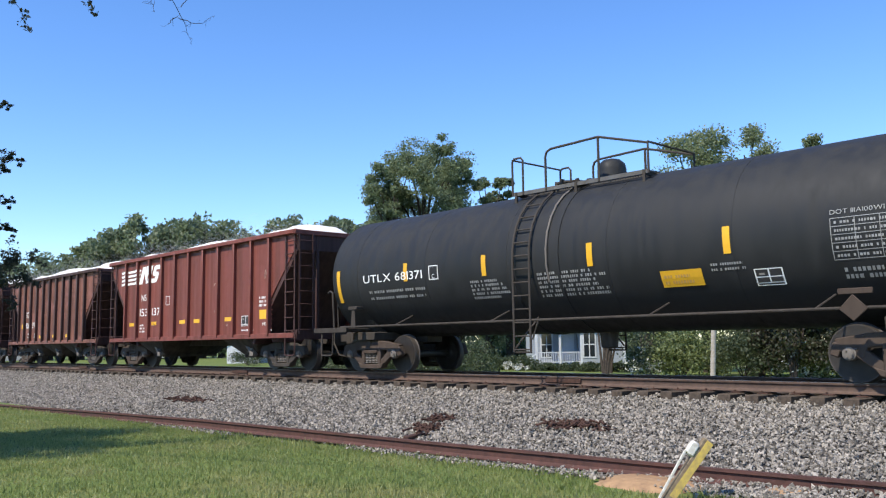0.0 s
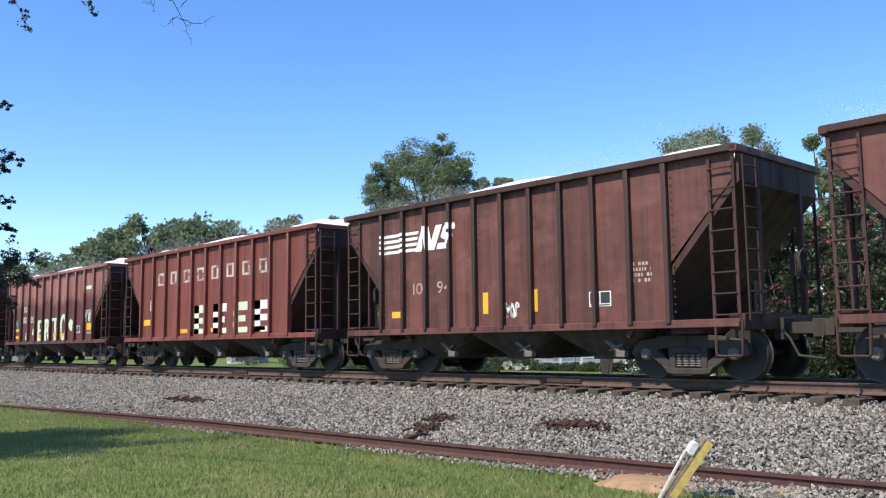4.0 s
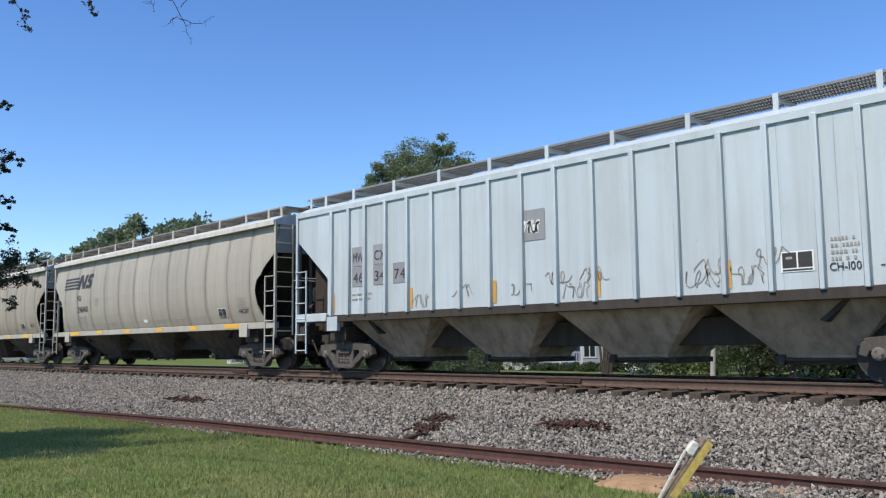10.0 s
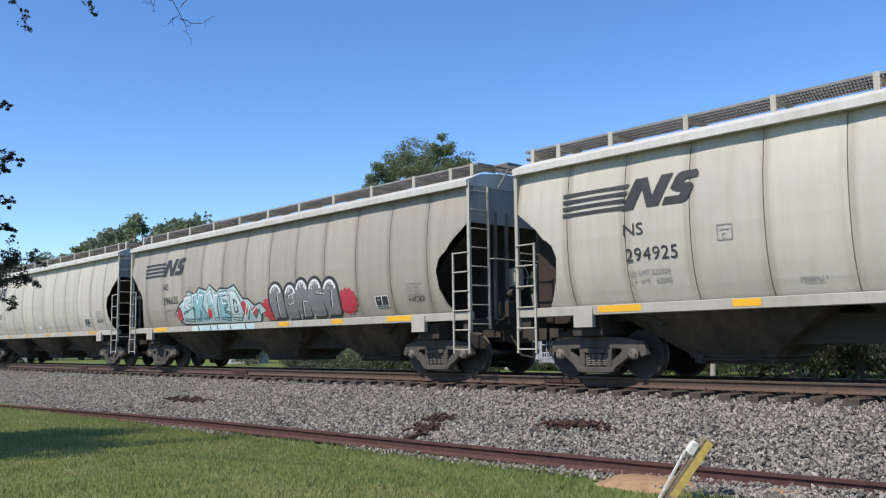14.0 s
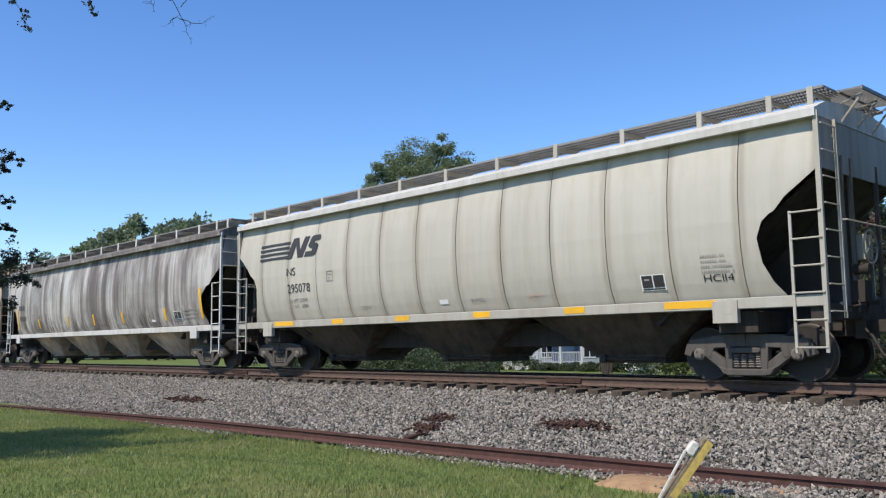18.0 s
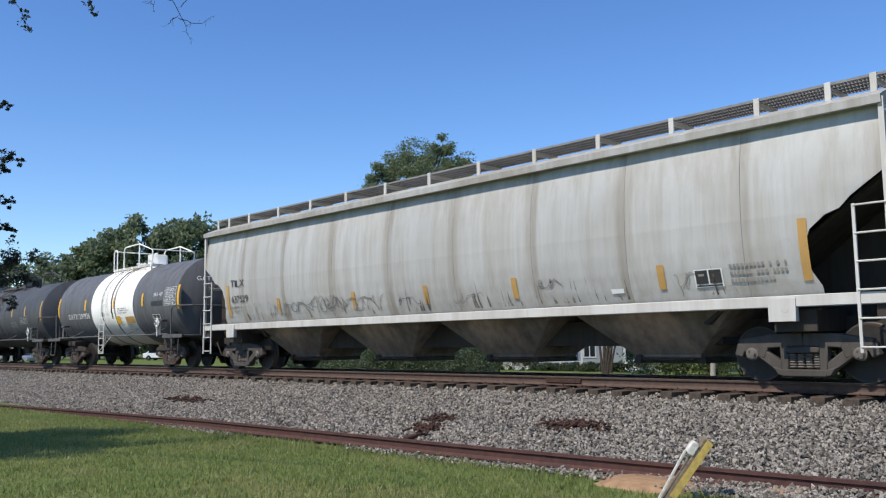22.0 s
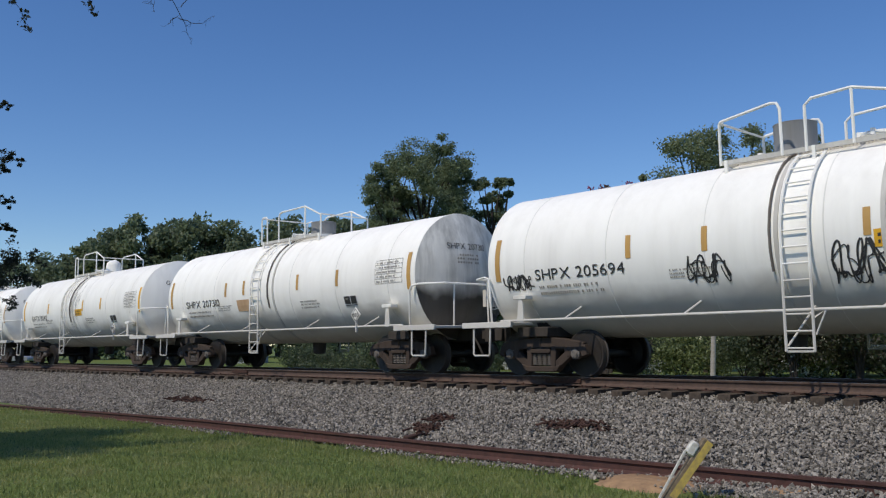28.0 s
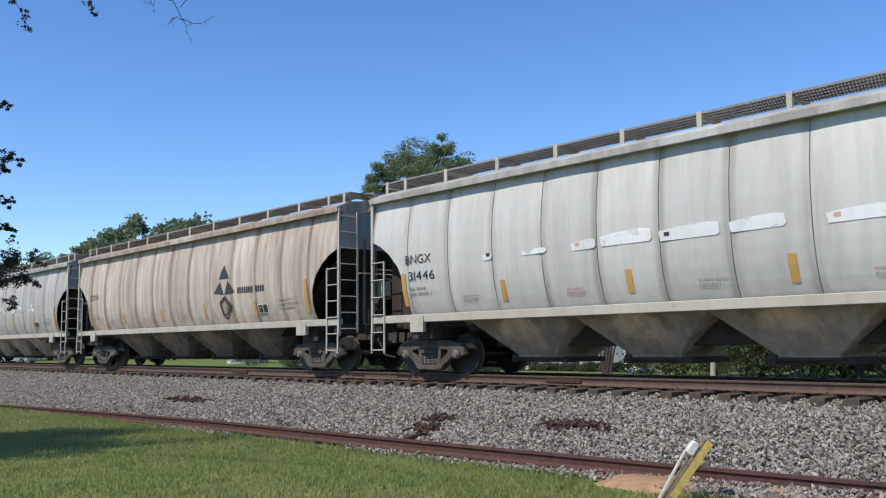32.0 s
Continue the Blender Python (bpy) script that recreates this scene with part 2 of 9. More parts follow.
DIM_INK = paint("dim_white_stencil_paint", (0.34, 0.34, 0.33), (0.16, 0.16, 0.155), 0.7, 0.1, rough=0.6)
PALE_INK = paint("worn_white_stencil_paint", (0.52, 0.40, 0.35), (0.30, 0.17, 0.13), 0.9, 0.4, rough=0.6)
BLACK_INK = paint("black_stencil_paint", (0.035, 0.034, 0.034), (0.08, 0.075, 0.07), 0.3, 0.02, rough=0.5)
GREY_INK = paint("worn_black_stencil_paint", (0.27, 0.25, 0.22), (0.40, 0.37, 0.32), 0.5, 0.02, rough=0.6)
RED_INK = paint("faded_red_stencil_paint", (0.52, 0.30, 0.24), (0.50, 0.42, 0.35), 0.4, 0.02, rough=0.6)
ORANGE_INK = paint("orange_lettering_paint", (0.62, 0.17, 0.04), (0.52, 0.33, 0.16), 0.3, 0.02, rough=0.5)
CLEAN_PATCH = worn_paint("clean_white_patch", (0.70, 0.71, 0.69), 0.70)
WORN_PATCH = worn_paint("worn_white_patch", (0.62, 0.61, 0.575), 0.52)
PALE_STREAK = worn_paint("pale_drip_stain", (0.24, 0.24, 0.245), 0.44)
STAIN = worn_paint("dark_drip_stain", (0.34, 0.315, 0.285), 0.46)
RUSTY_LETTERS = worn_paint("rusty_worn_lettering", (0.46, 0.25, 0.16), 0.60)
WORN_LETTERS = worn_paint("worn_pale_lettering", (0.56, 0.45, 0.39), 0.56)
RUST_PATCH = paint("rusty_orange_patch", (0.62, 0.43, 0.26), (0.45, 0.26, 0.13), 0.7, 0.3, rough=0.6)
ORANGE_FADED = worn_paint("faded_orange_paint", (0.52, 0.19, 0.075), 0.57)
YELLOW_FADED = worn_paint("faded_yellow_paint", (0.64, 0.42, 0.13), 0.54)
PATCH_BLUE = paint("blue_grey_patch_paint", (0.27, 0.285, 0.29), (0.18, 0.17, 0.15), 0.4, 0.05)
SCRAPE = worn_paint("pale_scrape", (0.42, 0.31, 0.24), 0.60)
MINT = paint("mint_spray_paint", (0.58, 0.68, 0.47), (0.45, 0.54, 0.38), 0.5, 0.1, rough=0.5)
TEAL = paint("bright_teal_spray_paint", (0.17, 0.40, 0.44), (0.45, 0.60, 0.60), 0.5, 0.02, rough=0.5)
TEAL_PALE = paint("pale_teal_spray_paint", (0.50, 0.59, 0.57), (0.24, 0.42, 0.44), 0.7, 0.02, rough=0.5)
DRIP = worn_paint("black_brown_drip_stain", (0.12, 0.092, 0.066), 0.48)
SPRAY_TEAL = paint("teal_spray_paint", (0.03, 0.13, 0.13), (0.10, 0.22, 0.20), 0.4, 0.02, rough=0.5)
SPRAY_GREY = paint("grey_spray_paint", (0.17, 0.17, 0.168), (0.27, 0.27, 0.265), 0.5, 0.02, rough=0.5)
PATCH_GREY = paint("grey_patch_paint", (0.27, 0.27, 0.28), (0.2, 0.2, 0.2), 0.4, 0.05, rough=0.6)
GRATING = paint("galvanised_grating", (0.24, 0.235, 0.225), (0.13, 0.12, 0.11), 0.5, 0.1, rough=0.6)
SPRAY_RED = paint("red_spray_paint", (0.50, 0.05, 0.07), (0.38, 0.04, 0.05), 0.4, 0.02, rough=0.5)
SPRAY_BLACK = paint("black_spray_paint", (0.03, 0.03, 0.03), (0.06, 0.06, 0.06), 0.4, 0.02, rough=0.5)
RAIL_STEEL = stuff_mat("rusty_rail_steel", (0.115, 0.074, 0.056), (0.07, 0.046, 0.036), 9.0, 0.75, 0.3, 0.004)
OLD_RAIL = stuff_mat("dark_rusted_rail", (0.10, 0.046, 0.038), (0.058, 0.03, 0.025), 9.0, 0.8, 0.4, 0.005)
BRIGHT_STEEL = stuff_mat("worn_bright_steel", (0.45, 0.43, 0.40), (0.32, 0.29, 0.26), 12.0, 0.35, 0.1, 0.002, metal=0.9)
TIE_WOOD = stuff_mat("weathered_tie_wood", (0.10, 0.075, 0.055), (0.045, 0.035, 0.028), 14.0, 0.9, 0.5, 0.01)
RUST = stuff_mat("rust", (0.085, 0.043, 0.031), (0.042, 0.024, 0.019), 20.0, 0.9, 0.5, 0.01)
STONE = stuff_mat("grey_granite_ballast", (0.285, 0.255, 0.215), (0.16, 0.142, 0.12), 16.0, 0.9, 0.3, 0.004, island=0.64)
# much darker than the stones: the shade of the gaps is put into it
BED = stuff_mat("ballast_bed", (0.10, 0.09, 0.077), (0.045, 0.04, 0.035), 14.0, 0.95, 0.8, 0.03)
DUST = thin_dust("pale_stone_dust", (0.66, 0.66, 0.65), 0.46)
LOAD = stuff_mat("pale_crushed_stone", (0.78, 0.76, 0.72), (0.62, 0.61, 0.58), 9.0, 0.95, 0.6, 0.03)
SOIL = stuff_mat("orange_clay_soil", (0.40, 0.25, 0.13), (0.24, 0.15, 0.085), 7.0, 0.95, 0.6, 0.02)
LAWN = stuff_mat("mown_lawn", (0.125, 0.17, 0.036), (0.085, 0.12, 0.026), 5.0, 0.95, 0.7, 0.02, c=(0.16, 0.17, 0.05))
BLADE = leaf_mat("grass_blades", (0.19, 0.235, 0.066), (0.305, 0.335, 0.118), 0.5, ((0.37, 0.35, 0.15), 0.9))
BARK = stuff_mat("grey_brown_bark", (0.075, 0.06, 0.048), (0.035, 0.028, 0.023), 11.0, 0.95, 0.9, 0.02)
# LEAF and LEAF_DARK are lightened: distance haze is put into the colour
LEAF = leaf_mat("green_leaves", (0.12, 0.158, 0.08), (0.25, 0.30, 0.158), 0.5)
LEAF_LIGHT = leaf_mat("light_green_leaves", (0.14, 0.18, 0.088), (0.29, 0.33, 0.17), 0.5)
LEAF_DARK = leaf_mat("dark_green_leaves", (0.108, 0.145, 0.084), (0.215, 0.262, 0.147), 0.5)
# light put into the leaf tones: LEAF_SUN lit, LEAF_SHADE and LEAF_MAROON shaded
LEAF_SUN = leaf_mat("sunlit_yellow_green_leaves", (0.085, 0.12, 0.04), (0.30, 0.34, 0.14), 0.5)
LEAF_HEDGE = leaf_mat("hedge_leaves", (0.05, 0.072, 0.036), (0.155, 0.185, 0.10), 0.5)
LEAF_SHADE = leaf_mat("shaded_green_leaves", (0.035, 0.052, 0.024), (0.095, 0.125, 0.055), 0.4)
LEAF_MAROON = leaf_mat("shaded_reddish_green_leaves", (0.055, 0.042, 0.028), (0.055, 0.075, 0.036), 0.4)
# near-black leaves: the backlit, shaded look is put into the colour
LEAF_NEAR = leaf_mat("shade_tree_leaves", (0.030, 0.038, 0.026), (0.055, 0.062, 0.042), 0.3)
LEAF_RED = leaf_mat("reddish_leaves", (0.13, 0.05, 0.04), (0.09, 0.10, 0.045))
BLOSSOM = leaf_mat("magenta_blossom", (0.34, 0.05, 0.12), (0.24, 0.03, 0.07))
PETAL = leaf_mat("white_petals", (0.75, 0.75, 0.70), (0.60, 0.62, 0.55))
# white house walls, with their blue shade put into the colour
HOUSE_WHITE = stuff_mat("shaded_white_clapboard", (0.36, 0.39, 0.43), (0.31, 0.34, 0.38), 3.0, 0.7, 0.1, 0.002)
TRIM_WHITE = stuff_mat("white_house_trim", (0.60, 0.62, 0.63), (0.52, 0.53, 0.54), 4.0, 0.6, 0.1, 0.002)
SHINGLE = stuff_mat("grey_shingles", (0.16, 0.155, 0.15), (0.09, 0.088, 0.085), 8.0, 0.95, 0.5, 0.01)
CAR_WHITE = stuff_mat("white_car_paint", (0.75, 0.76, 0.77), (0.70, 0.71, 0.72), 2.0, 0.25, 0.0, 0.001)
CAR_SILVER = stuff_mat("silver_car_paint", (0.42, 0.43, 0.45), (0.38, 0.39, 0.41), 2.0, 0.3, 0.0, 0.001, metal=0.5)
RUBBER = stuff_mat("tyre_rubber", (0.02, 0.02, 0.02), (0.03, 0.03, 0.03), 9.0, 0.9, 0.2, 0.002)
POST_WOOD = stuff_mat("weathered_post_wood", (0.26, 0.20, 0.13), (0.10, 0.075, 0.05), 18.0, 0.9, 0.5, 0.004)
POST_YELLOW = stuff_mat("worn_yellow_paint", (0.60, 0.43, 0.09), (0.34, 0.25, 0.10), 16.0, 0.8, 0.4, 0.003)
POST_WHITE = stuff_mat("chipped_white_paint", (0.68, 0.66, 0.60), (0.38, 0.34, 0.27), 18.0, 0.7, 0.3, 0.003)
POLE_GREY = stuff_mat("pale_pole_wood", (0.42, 0.38, 0.33), (0.30, 0.27, 0.23), 12.0, 0.9, 0.4, 0.004)


def glass_mat():
    m, nodes, links, bsdf = blank("window_glass")
    bsdf.inputs["Base Color"].default_value = (0.02, 0.025, 0.03, 1)
    bsdf.inputs["Roughness"].default_value = 0.06
    return m


def wheel_mat():
    """Rusty wheel plate with a bright rim, told apart by the distance from the axle."""
    m, nodes, links, bsdf = blank("wheel_steel")
    tc, sep = nodes.new("ShaderNodeTexCoord"), nodes.new("ShaderNodeSeparateXYZ")
    links.new(tc.outputs["Object"], sep.inputs[0])
    comb = nodes.new("ShaderNodeCombineXYZ")
    links.new(sep.outputs["X"], comb.inputs[0])
    links.new(sep.outputs["Z"], comb.inputs[2])
    ln = nodes.new("ShaderNodeVectorMath")
    ln.operation = "LENGTH"
    links.new(comb.outputs[0], ln.inputs[0])
    r = nodes.new("ShaderNodeMapRange")
    r.inputs["From Min"].default_value, r.inputs["From Max"].default_value = 0.425, 0.437
    links.new(ln.outputs["Value"], r.inputs["Value"])
    f, n = noise_fac(nodes, links, tc.outputs["Object"], 9.0, 0.35, 0.7, 6.0)
    rusty = mixed(nodes, links, f, (0.026, 0.020, 0.016), (0.014, 0.012, 0.010))
    links.new(mixed(nodes, links, r.outputs["Result"], rusty, (0.075, 0.063, 0.055)), bsdf.inputs["Base Color"])
    links.new(times(nodes, links, r.outputs["Result"], 0.4), bsdf.inputs["Metallic"])
    bsdf.inputs["Roughness"].default_value = 0.6
    relief(nodes, links, bsdf, n.outputs["Fac"], 0.3, 0.004)
    return m


GLASS, WHEEL = glass_mat(), wheel_mat()


# ---- mesh tools ----
class Shape:
    """Gathers faces; mesh() turns them into mesh data."""

    def __init__(self):
        self.v, self.f = [], []

    def add(self, verts, faces):
        n = len(self.v)
        self.v += [tuple(p) for p in verts]
        self.f += [tuple(i + n for i in q) for q in faces]
        return self

    def box(self, x0, x1, y0, y1, z0, z1, m=None):
        p = [Vector((x, y, z)) for z in (z0, z1) for y in (y0, y1) for x in (x0, x1)]
        if m:
            p = [m @ q for q in p]
        return self.add(p, [(0, 2, 3, 1), (4, 5, 7, 6), (0, 1, 5, 4), (2, 6, 7, 3), (0, 4, 6, 2), (1, 3, 7, 5)])

    def prism(self, outline, axis, lo, hi):
        """An outline in the other two axes, drawn out along axis ("x", "y" or "z")."""
        n = len(outline)
        put = {"x": lambda a, b, c: (c, a, b), "y": lambda a, b, c: (a, c, b), "z": lambda a, b, c: (a, b, c)}[axis]
        verts = [put(a, b, c) for c in (lo, hi) for a, b in outline]
        faces = [tuple(range(n)), tuple(range(2 * n - 1, n - 1, -1))]
        faces += [(i, i + n, (i + 1) % n + n, (i + 1) % n) for i in range(n)]
        return self.add(verts, faces)

    def tube(self, points, r, n=6):
        pts = [Vector(p) for p in points]
        radii = r if isinstance(r, (list, tuple)) else [r] * len(pts)
        side, rings = None, []
        for i, p in enumerate(pts):
            d = (pts[min(i + 1, len(pts) - 1)] - pts[max(i - 1, 0)]).normalized()
            if side is None:
                side = d.orthogonal().normalized()
            else:
                side = (side - d * side.dot(d)).normalized()
            up = d.cross(side)
            rings.append([p + (side * math.cos(a) + up * math.sin(a)) * radii[i] for a in (2 * math.pi * k / n for k in range(n))])
        verts = [q for ring in rings for q in ring]
        faces = [(i * n + k, i * n + (k + 1) % n, (i + 1) * n + (k + 1) % n, (i + 1) * n + k) for i in range(len(pts) - 1) for k in range(n)]
        faces += [tuple(range(n - 1, -1, -1)), tuple(range((len(pts) - 1) * n, len(pts) * n))]
        return self.add(verts, faces)

    def lathe(self, profile, axis, centre=(0, 0, 0), n=24):
        """profile: (along, radius) from end to end, turned round axis."""
        cx, cy, cz = centre
        verts = []
        for a, r in profile:
            for k in range(n):
                u, w = r * math.cos(2 * math.pi * k / n), r * math.sin(2 * math.pi * k / n)
                verts.append({"x": (cx + a, cy + u, cz + w), "y": (cx + u, cy + a, cz + w), "z": (cx + u, cy + w, cz + a)}[axis])
        m = len(profile)
        faces = [(i * n + k, i * n + (k + 1) % n, (i + 1) * n + (k + 1) % n, (i + 1) * n + k) for i in range(m - 1) for k in range(n)]
        faces += [tuple(range(n)), tuple(range((m - 1) * n, m * n))]
        return self.add(verts, faces)

    def bar(self, p, q, wide, y0, y1):
        """A flat bar in the x-z plane from p to q, y0 to y1 deep."""
        a, b = Vector(p), Vector(q)
        d = (b - a).normalized()
        s = Vector((-d.y, d.x)) * wide / 2
        return self.prism([tuple(a + s), tuple(a - s), tuple(b - s), tuple(b + s)], "y", y0, y1)

    def mesh(self, name, smooth=True, bevel=0.0):
        me = bpy.data.meshes.new(name)
        me.from_pydata(self.v, [], self.f)
        bm = bmesh.new()
        bm.from_mesh(me)
        bmesh.ops.recalc_face_normals(bm, faces=bm.faces)
        if bevel:
            edges = [e for e in bm.edges if len(e.link_faces) == 2 and e.calc_face_angle(0) > 0.5]
            bmesh.ops.bevel(bm, geom=edges, offset=bevel, segments=1, affect="EDGES", clamp_overlap=True)
        bm.to_mesh(me)
        bm.free()
        if smooth:
            me.polygons.foreach_set("use_smooth", [True] * len(me.polygons))
            me.set_sharp_from_angle(angle=radians(38))
        return me


KEPT = {}


def kept(key, make):
    """Mesh data that alike parts share."""
    if key not in KEPT:
        KEPT[key] = make()
    return KEPT[key]


def part(name, mesh, material, parent=None, label="", m=None):
    ob = new(name, mesh)
    if not mesh.materials:
        mesh.materials.append(material)
    elif mesh.materials[0] != material:
        ob.material_slots[0].link = "OBJECT"
        ob.material_slots[0].material = material
    if parent:
        ob.parent = parent
    if m:
        ob.matrix_basis = m
    if label:
        ob["label"] = label
    return ob


def raw_mesh(name, verts, faces, smooth=False):
    me = bpy.data.meshes.new(name)
    me.from_pydata(verts, [], faces)
    if smooth:
        me.polygons.foreach_set("use_smooth", [True] * len(me.polygons))
    return me


def lerp(table, z):
    if z <= table[0][0]:
        return table[0][1]
    for (a, u), (b, w) in zip(table, table[1:]):
        if z <= b:
            return u + (w - u) * (z - a) / (b - a)
    return table[-1][1]


# ---- ground and track ----
def ground():
    xs = sorted({*range(-60, 21, 2), *(-2500, -1200, -600, -300, -150, -90, 40, 90, 200, 500, 1200, 2500)})
    ys = sorted({*range(-10, 61, 2), *(-2500, -1200, -500, -200, -80, -30, 80, 120, 250, 600, 1200, 2500)})
    verts = [(x, y, -0.97 + 0.03 * noise.noise(Vector((x * 0.2, y * 0.2, 0)))) for y in ys for x in xs]
    n = len(xs)
    faces = [(j * n + i, j * n + i + 1, (j + 1) * n + i + 1, (j + 1) * n + i) for j in range(len(ys) - 1) for i in range(n - 1)]
    tagged(part("ground", raw_mesh("ground", verts, faces, True), LAWN), "mown green grass running out to the distance", "lawn", kind="structure")


def bed_height(y):
    """Ballast across the track: shoulder, then a long slope down to the old siding."""
    return lerp([(8.66, -1.0), (9.21, -0.88), (12.72, -0.40), (13.15, -0.345), (13.37, -0.305), (13.7, -0.27), (14.25, -0.255), (16, -0.255), (16.77, -0.45), (18.2, -1.0)], y)


def ballast():
    ys = [8.44, 8.66, 8.93, 9.21, 10.09, 10.96, 11.84, 12.88, 13.32, 14.03, 14.72, 15.46, 16.11, 16.77, 17.54, 18.31]
    xs = [-610, -320, -160, -90] + list(range(-66, 21, 1)) + [60, 150, 300, 520]
    verts = [(x, y, bed_height(y) - 0.03 + 0.03 * noise.noise(Vector((x * 0.7, y * 0.9, 3)))) for y in ys for x in xs]
    n = len(xs)
    faces = [(j * n + i, j * n + i + 1, (j + 1) * n + i + 1, (j + 1) * n + i) for j in range(len(ys) - 1) for i in range(n - 1)]
    tagged(part("ballast_bed", raw_mesh("ballast_bed", verts, faces, True), BED), "grey crushed stone bank under the main track", "ballast", kind="structure")
    rng = np.random.default_rng(4)
    n = 140000
    x = -52 + 54 * rng.random(n) ** 0.8
    y = np.where(rng.random(n) < 0.86, 8.71 + 4.93 * rng.random(n), 13.6 + 2.85 * rng.random(n))
    stones(rng, x, y, 0.017, 0.036, "ballast", "loose grey crushed granite stones along the track", bed_height)


def stones(rng, x, y, small, large, name, label, height):
    n = len(x)
    size = (small + (large - small) * rng.random(n) ** 1.6)[:, None, None]
    corner = np.array([(1, 0, 0), (-1, 0, 0), (0, 1, 0), (0, -1, 0), (0, 0, 1), (0, 0, -1)], float)
    p = (corner[None] + 0.30 * rng.normal(size=(n, 6, 3)).clip(-1.5, 1.5)) * size * (0.65 + 0.6 * rng.random((n, 1, 3)))
    q = rng.normal(size=(n, 4))
    q /= np.linalg.norm(q, axis=1)[:, None]
    w, a, b, c = q.T
    rot = np.stack([1 - 2 * (b * b + c * c), 2 * (a * b - c * w), 2 * (a * c + b * w), 2 * (a * b + c * w), 1 - 2 * (a * a + c * c), 2 * (b * c - a * w),
                    2 * (a * c - b * w), 2 * (b * c + a * w), 1 - 2 * (a * a + b * b)], -1).reshape(n, 3, 3)
    p = np.einsum("nij,nkj->nki", rot, p)
    z = np.array([height(v) for v in y]) + rng.random(n) * 0.022 - 0.004
    p += np.stack([x, y, z], -1)[:, None]
    tri = np.array([(0, 2, 4), (2, 1, 4), (1, 3, 4), (3, 0, 4), (2, 0, 5), (1, 2, 5), (3, 1, 5), (0, 3, 5)])
    faces = (tri[None] + 6 * np.arange(n)[:, None, None]).reshape(-1, 3)
    ob = part(name, raw_mesh(name, p.reshape(-1, 3), faces.tolist()), STONE)
    tagged(ob, label, "gravel", kind="stuff")


def rail_outline(y, z):
    """Rail section with its top at z."""
    half = [(0.036, 0), (0.037, -0.035), (0.012, -0.05), (0.009, -0.125), (0.03, -0.145), (0.072, -0.158), (0.072, -0.172)]
    return [(y + a, z + b) for a, b in half] + [(y - a, z + b) for a, b in reversed(half)]


def track():
    base = tagged(new("track"), "straight main line track of rusty rails on wooden ties", "railway track", kind="structure")
    for y in (TRACK_Y - 0.755, TRACK_Y + 0.755):
        part("rail", Shape().prism(rail_outline(y, 0), "x", -600, 520).mesh("rail", bevel=0.003), RAIL_STEEL, base)
        part("rail_running_surface", Shape().box(-600, 520, y - 0.03, y + 0.03, 0.001, 0.003).mesh("running"), BRIGHT_STEEL, base, "polished steel top of the rail")
    for x in (-11.2, -23.9, -36.6):
        for y in (TRACK_Y - 0.755 - 0.035,):
            part("joint_bar", Shape().box(x - 0.45, x + 0.45, y - 0.02, y + 0.01, -0.125, -0.045).mesh("joint_bar", bevel=0.005), RUST, base)
    rng = random.Random(8)
    ties = [Shape().box(-0.115, 0.115, -1.3, 1.3, -0.175, 0).mesh("tie", bevel=0.015) for _ in range(1)]
    plate = Shape().box(-0.09, 0.09, -0.17, 0.17, 0, 0.018).box(-0.05, -0.03, -0.12, -0.09, 0.018, 0.05).box(0.03, 0.05, 0.09, 0.12, 0.018, 0.05).mesh("tie_plate", bevel=0.004)
    far = Shape()
    for i in range(-1050, 960):
        x = i * 0.53
        if -52 < x < 2:
            t = part("tie", ties[0], TIE_WOOD, base, m=pose(x + rng.uniform(-0.03, 0.03), TRACK_Y + rng.uniform(-0.05, 0.05), -0.195 + rng.uniform(-0.012, 0.006), 0, 0, rng.uniform(-1.5, 1.5)))
            for y in (-0.755, 0.755):
                part("tie_plate", plate, RUST, t, m=pose(0, y, 0))
        elif -300 < x < 300:
            far.box(x - 0.115, x + 0.115, TRACK_Y - 1.3, TRACK_Y + 1.3, -0.37, -0.195)
    part("far_ties", far.mesh("far_ties", False), TIE_WOOD, base)["kind"] = "stuff"


